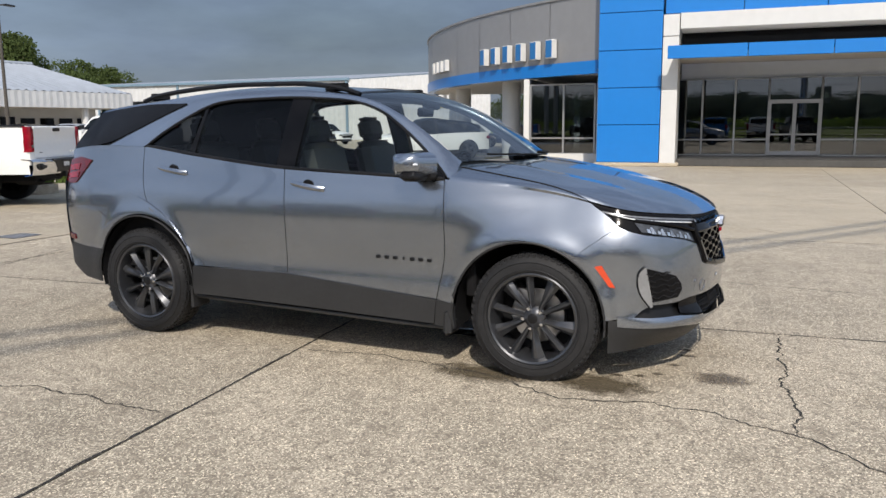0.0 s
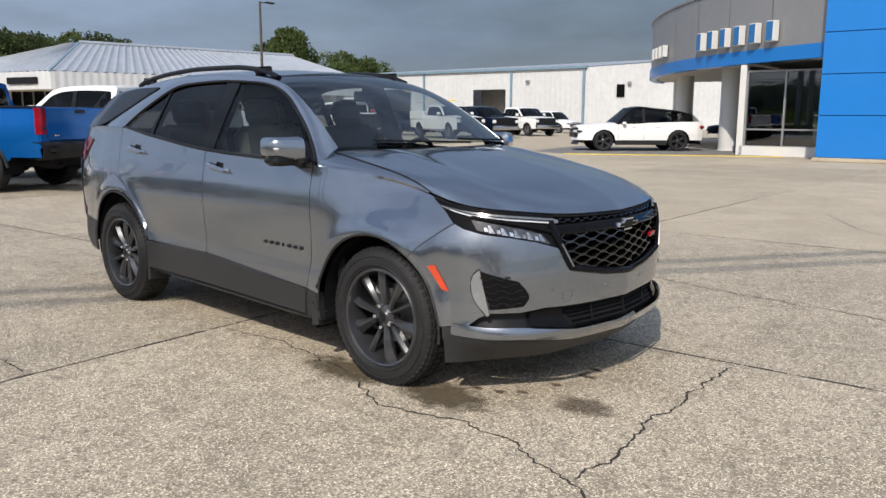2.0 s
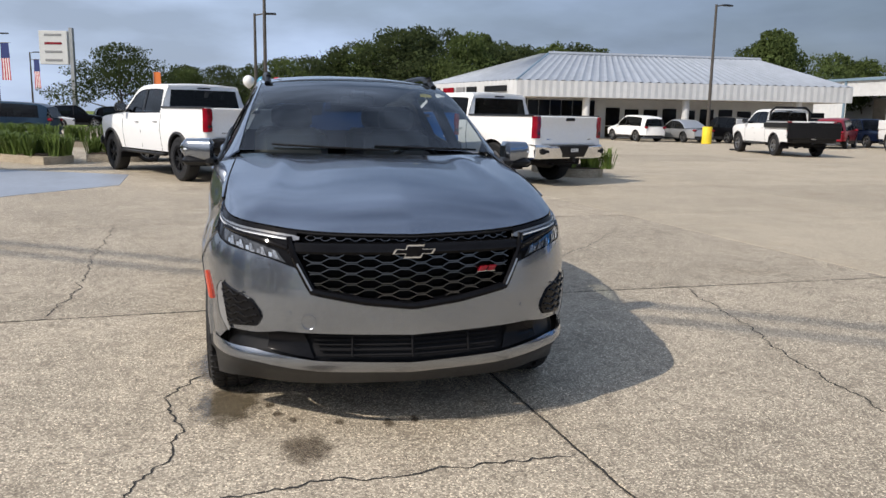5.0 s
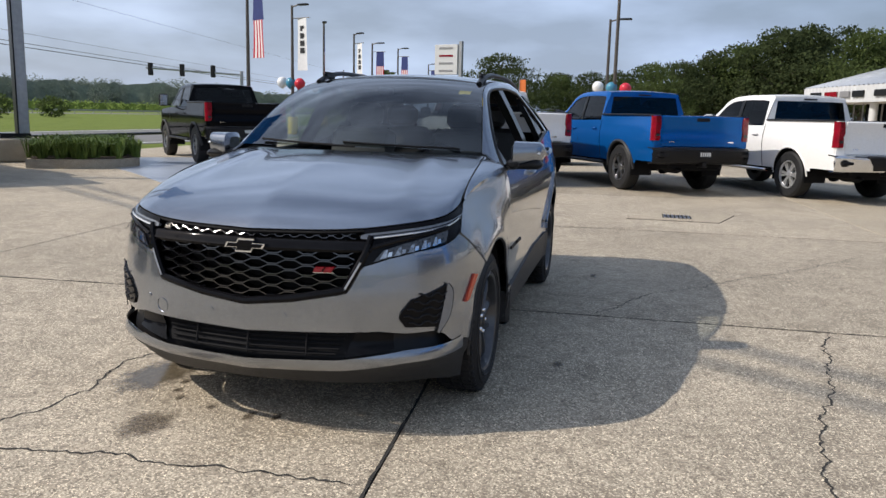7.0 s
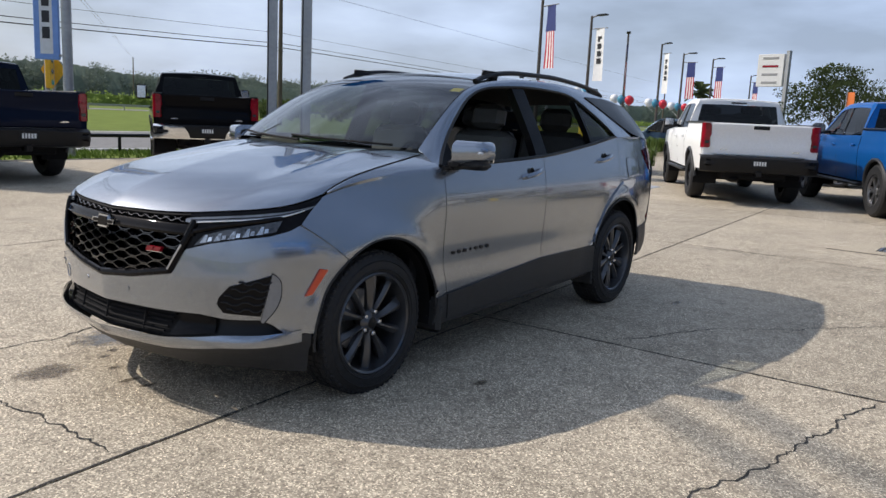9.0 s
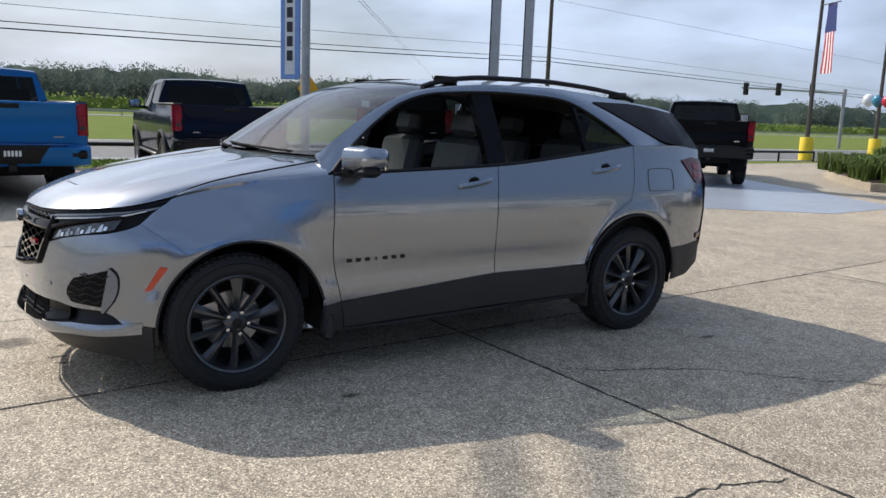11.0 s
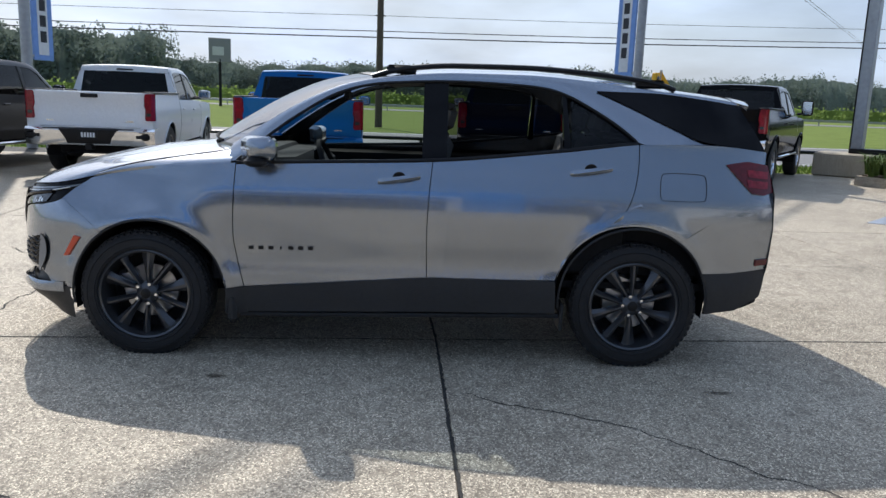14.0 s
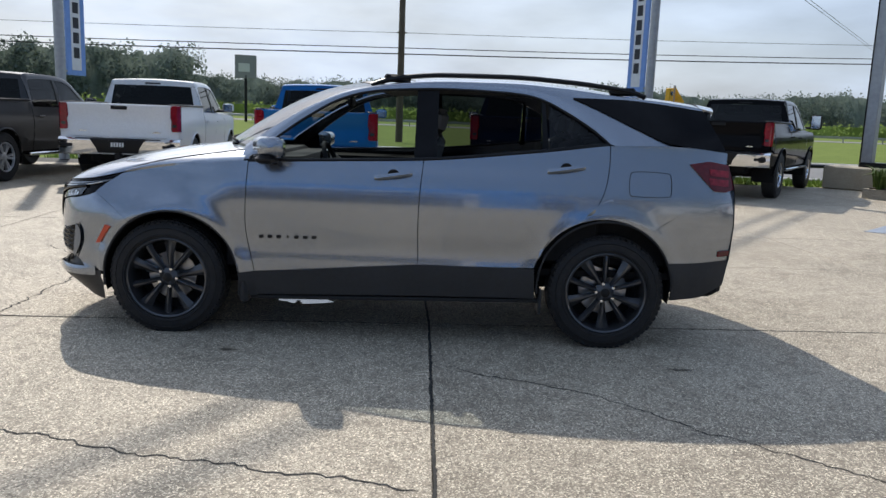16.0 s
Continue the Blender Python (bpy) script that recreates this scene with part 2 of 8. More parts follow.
RUBBER = material("tyre_rubber", (0.016, 0.016, 0.017), rough=0.62, spec=0.3, vary=0.25, scale=30, bump=0.25, bump_scale=300)
CHROME = material("chrome", (0.75, 0.76, 0.78), rough=0.12, metal=1.0, vary=0.05, scale=30)
ALLOY = material("bright_alloy", (0.62, 0.63, 0.64), rough=0.3, metal=0.7, vary=0.15, scale=20)
STEEL = material("brushed_steel", (0.42, 0.42, 0.43), rough=0.35, metal=1.0, vary=0.15, scale=20)
ORANGE = material("orange_reflector", (0.55, 0.06, 0.02), rough=0.2, coat=0.5, vary=0.1, scale=200)
REDLENS = material("red_lens", (0.22, 0.005, 0.014), rough=0.12, coat=0.4, vary=0.5, scale=40)
DARKRED = material("dark_red_lens", (0.09, 0.004, 0.008), rough=0.1, coat=0.4, vary=0.3, scale=40)
WHITELENS = material("white_lens", (0.72, 0.74, 0.76), rough=0.15, coat=0.6, vary=0.1, scale=60)
LAMP = material("lamp_reflector", (0.42, 0.43, 0.45), rough=0.16, metal=0.85, coat=0.8, vary=0.5, scale=70)
LAMPGLASS = material("lamp_glass", (0.06, 0.063, 0.07), rough=0.1, metal=0.4, coat=0.8, vary=0.6, scale=60)
PALELENS = material("pale_reflector", (0.2, 0.203, 0.207), rough=0.28, coat=0.4, vary=0.12, scale=60)
DARKLENS = material("dark_lens", (0.03, 0.032, 0.036), rough=0.08, coat=0.8, vary=0.3, scale=80)
DRL = material("running_lamp_lens", (0.2, 0.207, 0.22), rough=0.14, metal=0.5, coat=0.9, vary=0.25, scale=60)
LEATHER = material("grey_leather", (0.07, 0.069, 0.067), rough=0.55, vary=0.12, scale=30, bump=0.2, bump_scale=400)
TRIMBLACK = material("black_interior", (0.011, 0.011, 0.012), rough=0.7, spec=0.1, vary=0.2, scale=30)
HEADLINER = material("headliner", (0.11, 0.11, 0.108), rough=0.9, vary=0.08, scale=60)
CLEAR = glass_material("clear_glass", (0.80, 0.88, 0.86), 0.78)
SCREEN = glass_material("windscreen_glass", (0.78, 0.88, 0.88), 0.62, gloss=0.05, power=3.0)
PRIVACY = glass_material("privacy_glass", (0.6, 0.64, 0.68), 0.32)
TINT = glass_material("shop_glass", (0.6, 0.68, 0.7), 0.45, gloss=0.13)
YELLOW = material("yellow_paint", (0.75, 0.55, 0.03), rough=0.6, vary=0.15, scale=20)
SLAB_OLD = concrete("weathered_concrete", (0.455, 0.385, 0.294), (0.2, 0.167, 0.124), 0.77)
SLAB_NEW = concrete("smooth_tan_concrete", (0.47, 0.398, 0.30), (0.34, 0.286, 0.214), 0.34)
JOINT = material("joint_dirt", (0.045, 0.042, 0.036), rough=0.9, vary=0.4, scale=30, bump=0.4, bump_scale=200)
CRACK = material("crack_dirt", (0.035, 0.033, 0.03), rough=0.95, vary=0.4, scale=60)
GRASS = material("mown_grass", (0.18, 0.225, 0.06), rough=1.0, spec=0.03, second=(0.115, 0.15, 0.04), scale=6, bump=0.8, bump_scale=40)
ASPHALT = material("asphalt", (0.17, 0.165, 0.16), rough=0.85, vary=0.25, scale=20, bump=0.3, bump_scale=200)
WETGREY = material("grey_sealed_apron", (0.29, 0.32, 0.37), rough=0.35, vary=0.15, scale=6, bump=0.1, bump_scale=80)


# ---- mesh building ----
class Mesh:
    """Gathers vertices and faces of one mesh."""

    def __init__(self):
        self.v, self.f = [], []

    def add(self, verts, faces):
        k = len(self.v)
        self.v += [tuple(p) for p in verts]
        self.f += [tuple(i + k for i in f) for f in faces]
        return self

    def grid(self, rows, closed=False):
        nu, nv = len(rows), len(rows[0])
        verts = [p for row in rows for p in row]
        faces = []
        for i in range(nu - 1):
            for j in range(nv if closed else nv - 1):
                a, b = i * nv + j, i * nv + (j + 1) % nv
                faces.append((a, b, b + nv, a + nv))
        return self.add(verts, faces)

    def box(self, c, s, bevel=0.0, m=None):
        """A box with chamfered edges round centre c."""
        hx, hy, hz = (k / 2 for k in s)
        b = min(bevel, hx * 0.9, hy * 0.9, hz * 0.9)
        m = m or Matrix()
        c = Vector(c)
        if not b:
            pts = [(x, y, z) for x in (-hx, hx) for y in (-hy, hy) for z in (-hz, hz)]
            fcs = [(0, 1, 3, 2), (4, 6, 7, 5), (0, 4, 5, 1), (2, 3, 7, 6), (0, 2, 6, 4), (1, 5, 7, 3)]
            return self.add([c + m @ Vector(p) for p in pts], fcs)
        ring = lambda ix, iy, z: [(ix, -iy + b, z), (ix, iy - b, z), (ix - b, iy, z), (-ix + b, iy, z), (-ix, iy - b, z), (-ix, -iy + b, z), (-ix + b, -iy, z), (ix - b, -iy, z)]
        rows = [ring(hx - b, hy - b, -hz), ring(hx, hy, -hz + b), ring(hx, hy, hz - b), ring(hx - b, hy - b, hz)]
        k = len(self.v)
        self.grid([[c + m @ Vector(p) for p in r] for r in rows], closed=True)
        self.f += [tuple(k + i for i in reversed(range(8))), tuple(k + 24 + i for i in range(8))]
        return self

    def tube(self, path, r, n=8, cap=True, flat=1.0, up=(0, 0, 1)):
        """A round or flattened bar along a path; r may be a list."""
        path = [Vector(p) for p in path]
        rs = r if isinstance(r, (list, tuple)) else [r] * len(path)
        rows = []
        for i, p in enumerate(path):
            d = (path[min(i + 1, len(path) - 1)] - path[max(i - 1, 0)]).normalized()
            side = d.cross(Vector(up))
            side = side.normalized() if side.length > 1e-4 else Vector((1, 0, 0))
            top = side.cross(d).normalized()
            rows.append([p + rs[i] * (math.cos(a) * side + math.sin(a) * top * flat) for a in (2 * math.pi * k / n for k in range(n))])
        k = len(self.v)
        self.grid(rows, closed=True)
        if cap:
            self.f += [tuple(k + i for i in range(n)), tuple(k + (len(rows) - 1) * n + i for i in reversed(range(n)))]
        return self

    def lathe(self, profile, n=32, centre=(0, 0, 0), axis="y", a0=0.0, a1=2 * math.pi):
        """Turns (radius, along) points about an axis through centre."""
        c = Vector(centre)
        full = abs(a1 - a0 - 2 * math.pi) < 1e-6
        angles = [a0 + (a1 - a0) * k / (n if full else n - 1) for k in range(n)]
        place = {"y": lambda r, s, a: Vector((r * math.cos(a), s, r * math.sin(a))), "z": lambda r, s, a: Vector((r * math.cos(a), r * math.sin(a), s)), "x": lambda r, s, a: Vector((s, r * math.cos(a), r * math.sin(a)))}[axis]
        rows = [[c + place(r, s, a) for a in angles] for r, s in profile]
        return self.grid(rows, closed=full)

    def prism(self, poly, z0, z1, bevel=0.0):
        """An upright prism over an (x, y) outline."""
        n = len(poly)
        k = len(self.v)
        self.v += [(x, y, z0) for x, y in poly] + [(x, y, z1) for x, y in poly]
        self.f += [(k + i, k + (i + 1) % n, k + n + (i + 1) % n, k + n + i) for i in range(n)]
        self.f += [tuple(k + i for i in reversed(range(n))), tuple(k + n + i for i in range(n))]
        return self

    def facing(self, way):
        """Turns the faces over if they look away from a direction."""
        way, total = Vector(way), Vector()
        for f in self.f:
            a, b, c = (Vector(self.v[i]) for i in f[:3])
            total += (b - a).cross(c - a)
        if total.dot(way) < 0:
            self.f = [tuple(reversed(f)) for f in self.f]
        return self

    def mirrored(self):
        """The same with y turned over."""
        o = Mesh()
        o.v, o.f = [(x, -y, z) for x, y, z in self.v], [tuple(reversed(f)) for f in self.f]
        return o

    def moved(self, m):
        o = Mesh()
        o.v, o.f = [tuple(m @ Vector(p)) for p in self.v], list(self.f)
        return o

    def data(self, name, mat, smooth=35):
        d = bpy.data.meshes.new(name)
        d.from_pydata(self.v, [], self.f)
        d.materials.append(mat)
        if smooth:
            d.shade_smooth()
            d.set_sharp_from_angle(angle=radians(smooth))
        d.update()
        return d


def part(name, mesh, mat, parent=None, label="", smooth=35):
    """One mesh object under a thing or a part."""
    ob = new(name, mesh.data(name, mat, smooth))
    ob.parent = parent
    if label:
        tagged(ob, label)
    return ob


def thing(name, label, category, m=None, group="", kind=""):
    """An Empty at a thing's base, to which its parts belong."""
    ob = tagged(new(name), label, category, group, kind)
    ob.empty_display_size = 0.2
    if m:
        ob.matrix_world = m
    return ob


def solid(ob, t, offset=-1):
    """Gives a sheet its thickness, with a rim round its edge."""
    me = ob.data
    vs, fs = [v.co.copy() for v in me.vertices], [tuple(p.vertices) for p in me.polygons]
    ns = [Vector() for _ in vs]
    for p in me.polygons:
        for i in p.vertices:
            ns[i] += p.normal
    n = len(vs)
    m = Mesh()
    m.v = [tuple(v) for v in vs] + [tuple(v + q.normalized() * t * offset) for v, q in zip(vs, ns)]
    m.f = list(fs) + [tuple(i + n for i in reversed(f)) for f in fs]
    edges = collections.Counter()
    for f in fs:
        for i, j in zip(f, f[1:] + f[:1]):
            edges[(min(i, j), max(i, j))] += 1
    for f in fs:
        for i, j in zip(f, f[1:] + f[:1]):
            if edges[(min(i, j), max(i, j))] == 1:
                m.f.append((j, i, i + n, j + n))
    ob.data = m.data(me.name, me.materials[0], 35)
    return ob


def spline(points):
    """A smooth curve through (t, value) points that does not overshoot."""
    pts = sorted(points)
    xs, ys = np.array([p[0] for p in pts], float), np.array([p[1] for p in pts], float)
    h, d = np.diff(xs), np.diff(ys) / np.diff(xs)
    m = np.zeros(len(xs))
    m[0], m[-1] = d[0], d[-1]
    for i in range(1, len(xs) - 1):
        if d[i - 1] * d[i] > 0:
            w1, w2 = 2 * h[i] + h[i - 1], h[i] + 2 * h[i - 1]
            m[i] = (w1 + w2) / (w1 / d[i - 1] + w2 / d[i])

    def at(x):
        x = min(max(x, xs[0]), xs[-1])
        i = min(int(np.searchsorted(xs, x, "right")) - 1, len(h) - 1)
        t = (x - xs[i]) / h[i]
        return float(ys[i] * (1 + 2 * t) * (1 - t) ** 2 + h[i] * m[i] * t * (1 - t) ** 2 + ys[i + 1] * t * t * (3 - 2 * t) + h[i] * m[i + 1] * t * t * (t - 1))

    return at


def resample(poly, n):
    """n points at even steps along a polyline."""
    p = np.array(poly, float)
    s = np.r_[0, np.cumsum(np.linalg.norm(np.diff(p, axis=0), axis=1))]
    return [tuple(np.interp(k * s[-1] / (n - 1), s, p[:, i]) for i in range(p.shape[1])) for k in range(n)]


def rounded(poly, steps=2):
    """Softens the corners of an open polyline, keeping its ends."""
    for _ in range(steps):
        out = [poly[0]]
        for a, b in zip(poly, poly[1:]):
            out += [tuple(0.75 * p + 0.25 * q for p, q in zip(a, b)), tuple(0.25 * p + 0.75 * q for p, q in zip(a, b))]
        poly = out + [poly[-1]]
    return poly


def coons(bottom, top, left, right, nu, nv):
    """A grid of (a, b) points in a patch between four curves; left and right run upwards."""
    b, t, lf, r = resample(bottom, nu), resample(top, nu), resample(left, nv), resample(right, nv)
    rows = []
    for j in range(nv):
        v, row = j / (nv - 1), []
        for i in range(nu):
            u = i / (nu - 1)
            row.append(tuple((1 - v) * b[i][k] + v * t[i][k] + (1 - u) * lf[j][k] + u * r[j][k] - ((1 - u) * (1 - v) * b[0][k] + u * (1 - v) * b[-1][k] + (1 - u) * v * t[0][k] + u * v * t[-1][k]) for k in (0, 1)))
        rows.append(row)
    return rows

# ---- ground ----
STEP = 4.6


def lot(i, j):
    """Where the joint lines i and j of the lot cross; the lines bend a little."""
    x, y = i * STEP - 0.27, j * STEP + 0.45
    for _ in range(4):
        x = i * STEP - 0.27 - (0.075 if y < 0.45 else 0.037) * (y - 0.45)
        y = j * STEP + 0.45 + 0.076 * (x + 0.28)
    return (x, y)


ground = tagged(part("ground", Mesh().add([(-900, -900, -0.03), (900, -900, -0.03), (900, 900, -0.03), (-900, 900, -0.03)], [(0, 1, 2, 3)]), GRASS, smooth=0), "green grass field reaching the horizon", "ground", kind="structure")
pavement = tagged(part("pavement", Mesh().prism([(-70, -14.2), (40, -14.2), (60, 120), (-130, 120), (-130, 20)], -0.028, -0.014), JOINT, smooth=0), "dealership lot of weathered concrete slabs with dark joints", "pavement", kind="structure")
far_lot = part("far_paving", Mesh().prism([lot(-14, 6.0), lot(6, 6.0), (60, 118), (-128, 118), (-128, 22), lot(-14, 0)], -0.012, -0.004), SLAB_NEW, pavement, "smooth tan concrete", smooth=0)
far_west = part("far_paving", Mesh().prism([lot(-14, -3.1), lot(-9, -3.1), lot(-9, 6), lot(-14, 6)], -0.012, -0.003), SLAB_OLD, pavement, smooth=0)


def slab(i, j, mat):
    """One slab with worn, chamfered top edges, between its four joints."""
    c = [Vector(lot(*p)) for p in ((i, j), (i + 1, j), (i + 1, j + 1), (i, j + 1))]
    mid = sum(c, Vector((0, 0))) / 4
    ring = lambda e, z: [(*(p + (mid - p) * e / 2.3), z) for p in c]
    m = Mesh().grid([ring(0.006, -0.02), ring(0.006, -0.006), ring(0.011, 0.0)], closed=True)
    m.f.append((8, 9, 10, 11))
    return part("slab", m, mat, pavement, smooth=0)


for i in range(-9, 6):
    for j in range(-3, 6):
        slab(i, j, SLAB_NEW if j >= 1 else SLAB_OLD)

random.seed(4)


def crack(points, width, wander=0.02):
    """A ragged thin line of dirt in the slab."""
    pts = resample(points, max(8, int(sum(math.dist(a, b) for a, b in zip(points, points[1:])) / 0.026)))
    off, left, right = 0.0, [], []
    for k, p in enumerate(pts):
        q, r = pts[max(k - 1, 0)], pts[min(k + 1, len(pts) - 1)]
        d = Vector((r[0] - q[0], r[1] - q[1])).normalized()
        n = Vector((-d.y, d.x))
        off = 0.8 * off + random.uniform(-wander, wander) * 0.6
        c = Vector(p) + n * off
        w = width * random.uniform(0.45, 1.3) * min(1, (k + 1) / 4, (len(pts) - k) / 4)
        left.append((*(c + n * w / 2), 0.0022))
        right.append((*(c - n * w / 2), 0.0022))
    return part("crack", Mesh().grid([left, right]), CRACK, pavement, smooth=0)


crack([(-0.11, -0.82), (0.33, -0.79), (0.72, -0.8), (1.2, -0.88), (1.45, -1.02), (1.68, -1.09), (2.0, -1.02), (2.3, -1.05), (2.65, -1.16), (2.84, -1.26), (3.05, -1.5), (3.6, -2.0)], 0.011, 0.03)
crack([(2.59, 0.63), (2.62, 0.1), (2.64, -0.5), (2.68, -0.92), (2.66, -1.16)], 0.012, 0.03)
crack([(-0.12, -2.03), (-0.51, -2.03), (-0.9, -2.03), (-1.4, -2.04), (-2.4, -2.15), (-4.5, -2.3)], 0.010, 0.028)
crack([(-0.3, 2.85), (0.05, 2.79), (0.43, 2.69), (0.83, 2.65), (1.25, 2.5), (1.7, 2.41), (2.3, 2.34), (3.2, 2.27)], 0.012, 0.03)
crack([(-0.36, 1.35), (-0.73, 1.51), (-1.05, 1.68), (-1.4, 1.95), (-1.65, 2.2), (-1.95, 2.42), (-2.7, 3.1), (-3.8, 3.95)], 0.009, 0.025)
crack([(-4.4, -0.4), (-4.75, 0.7), (-5.1, 1.7)], 0.012)
crack([(-2.1, -3.4), (-2.6, -4.1), (-3.6, -4.6)], 0.01)
crack([(2.6, 5.9), (1.6, 6.9), (0.9, 8.2)], 0.01)
for i, j in ((-1, 0), (0, 0), (0, -1), (0, 1), (1, 0), (-2, 0)):     # packed dirt in the nearest joints
    crack([lot(i, j), lot(i + 1, j)], 0.013, 0.005)
    crack([lot(i, j), lot(i, j + 1)], 0.016, 0.006)

STAIN = stain_material("oil_stain", (0.11, 0.085, 0.06), 0.5, 0.62)
WATER = stain_material("wet_concrete", (0.13, 0.105, 0.07), 0.18, 0.85)


def blot(cx, cy, rx, ry, mat, name, z=0.0016):
    n = 40
    ring = []
    for k in range(n):
        a = 2 * math.pi * k / n
        r = 1 + 0.35 * noise.noise((cx * 3 + math.cos(a) * 1.4, cy * 3 + math.sin(a) * 1.4, 0.3))
        ring.append((cx + rx * r * math.cos(a), cy + ry * r * math.sin(a), z))
    return part(name, Mesh().add([(cx, cy, z), *ring], [(0, 1 + k, 1 + (k + 1) % n) for k in range(n)]), mat, pavement, smooth=0)


for cx, cy, rx, ry in ((1.9, -0.57, 0.05, 0.03), (1.99, -0.5, 0.06, 0.025), (1.78, -0.6, 0.05, 0.03), (2.3, -0.45, 0.2, 0.14), (2.05, -0.3, 0.06, 0.03), (2.1, -0.08, 0.09, 0.035), (2.08, 0.05, 0.06, 0.03), (0.9, 1.2, 0.09, 0.04), (-1.75, 1.25, 0.1, 0.04)):
    blot(cx, cy, rx, ry, STAIN, "oil_stain")
blot(1.12, -0.84, 0.42, 0.2, WATER, "water_stain", 0.0012)
blot(1.72, -0.8, 0.34, 0.2, WATER, "water_stain", 0.0014)
blot(0.66, -0.07, 0.2, 0.085, material("puddle", (0.1, 0.1, 0.1), rough=0.03, spec=1.0, vary=0.1, scale=5), "puddle", 0.003)

# sealed grey apron by the planter
apron = tagged(part("apron", Mesh().prism([(-6.3, -5.5), (-8.4, -4.4), (-10.2, -3.1), (-12.8, -3.3), (-16, -9.5), (-13.5, -12.5), (-10.6, -10.2), (-9.4, -8.8)], 0.0, 0.006), WETGREY, smooth=0), "sealed blue-grey concrete apron, damp", "pavement", kind="structure")
# drain grate in its own square of fresh concrete
part("drain_joint", Mesh().prism([(-7.092, 1.782), (-6.03, 1.466), (-6.04, 2.72), (-7.07, 3.022)], 0.0, 0.004), CRACK, pavement, smooth=0)
frame_ = tagged(part("drain", Mesh().prism([(-7.08, 1.79), (-6.04, 1.48), (-6.05, 2.71), (-7.06, 3.01)], 0.0, 0.008), SLAB_NEW, smooth=0), "square concrete collar with an iron drain grate", "drain", kind="structure")
for k in range(7):
    part("grate_bar", Mesh().box((-6.5, 2.0 + 0.055 * k, 0.012), (0.36, 0.03, 0.012), 0.003), STEEL, frame_)
# flat dark sheet drawn for the shaded pit below the bars
part("grate_pit", Mesh().box((-6.5, 2.165, 0.0085), (0.38, 0.4, 0.004)), CRACK, frame_)

# roads to the south
road = tagged(part("road", Mesh().prism([(-300, -29.5), (300, -29.5), (300, -17.0), (-300, -17.0)], -0.026, -0.012), ASPHALT, smooth=0), "grey asphalt highway beside the lot", "road", kind="structure")
for y in (-17.6, -28.9):
    part("edge_line", Mesh().box((0, y, -0.010), (600, 0.14, 0.006)), material("road_line", (0.7, 0.7, 0.66), rough=0.7, vary=0.2, scale=8), road)
far_road = tagged(part("road", Mesh().prism([(-600, -108), (600, -108), (600, -96), (-600, -96)], -0.026, -0.01), ASPHALT, smooth=0), "far carriageway beyond the grass", "road", kind="structure")
rail_ = thing("guard_rail", "galvanised guard rail along the far road", "guard rail")
part("beam", Mesh().box((0, -95, 0.62), (500, 0.06, 0.3), 0.02), STEEL, rail_)
for k in range(-40, 41):
    part("post", Mesh().box((k * 5, -95.1, 0.3), (0.12, 0.12, 0.66)), STEEL, rail_)
low_rail = thing("kerb_rail", "low dark pipe rail at the lot's edge", "rail")
part("pipe", Mesh().tube([(-30, -16.3, 0.42), (30, -16.3, 0.42)], 0.05, 8), SATIN, low_rail)
for k in range(-12, 13):
    part("post", Mesh().tube([(k * 2.5, -16.3, 0), (k * 2.5, -16.3, 0.42)], 0.045, 8), SATIN, low_rail)

# ---- the grey crossover ----
HUB_X, HUB_Z = 1.3625, {1: 0.343, -1: 0.353}
plan_w = spline([(-2.3, 0.70), (-2.14, 0.79), (-2.0, 0.84), (-1.8, 0.876), (-1.4, 0.9), (-0.8, 0.905), (0.8, 0.905), (1.4, 0.903), (1.65, 0.888), (1.8, 0.866), (1.925, 0.815), (2.03, 0.737)])
bulge = spline([(0.2, -0.03), (0.36, -0.016), (0.47, -0.010), (0.56, -0.016), (0.7, -0.004), (0.84, 0.002), (0.93, -0.004), (1.02, -0.022), (1.1, -0.042), (1.25, -0.075)])
belt = spline([(-2.1, 1.235), (-1.75, 1.265), (-1.34, 1.256), (-0.92, 1.206), (-0.21, 1.132), (0.44, 1.103), (0.86, 1.085)])
shoulder = spline([(0.8, 1.087), (1.1, 1.062), (1.4, 1.025), (1.65, 0.978), (1.8, 0.935), (1.95, 0.89)])
dlo_top = spline([(0.86, 1.092), (0.756, 1.184), (0.65, 1.272), (0.544, 1.35), (0.335, 1.475), (0.19, 1.522), (0.056, 1.543), (-0.36, 1.563), (-0.71, 1.553), (-0.85, 1.538), (-0.95, 1.508), (-1.07, 1.448), (-1.25, 1.334), (-1.34, 1.258)])
edge_z = spline([(0.92, 1.165), (0.7, 1.319), (0.485, 1.447), (0.273, 1.536), (0.06, 1.578), (-0.36, 1.612), (-0.72, 1.614), (-1.08, 1.594), (-1.44, 1.556), (-1.73, 1.532), (-1.95, 1.505)])
edge_y = spline([(0.92, 0.735), (0.7, 0.69), (0.485, 0.645), (0.273, 0.607), (0.06, 0.592), (-0.6, 0.598), (-1.2, 0.595), (-1.7, 0.575), (-1.95, 0.55)])


def ease(t):
    t = min(max(t, 0), 1)
    return t * t * (3 - 2 * t)


def tuck(x, z):
    """How far the wing leans in towards the bonnet."""
    return -0.085 * ease((x - 0.86) / 0.7) * ease((z - 0.7) / 0.32)


def side_y(x, z):
    """Half width of the lower body, with swollen arches."""
    y = plan_w(x) + bulge(z) + tuck(x, z)
    for s, cx, cz, r in ((1, 1.33, 0.34, 0.432), (-1, -1.346, 0.385, 0.424)):
        d = math.hypot(x - cx, z - cz) - r
        y += 0.014 * math.exp(-((d - 0.01) / 0.06) ** 2) if z > 0.3 else 0
    return y


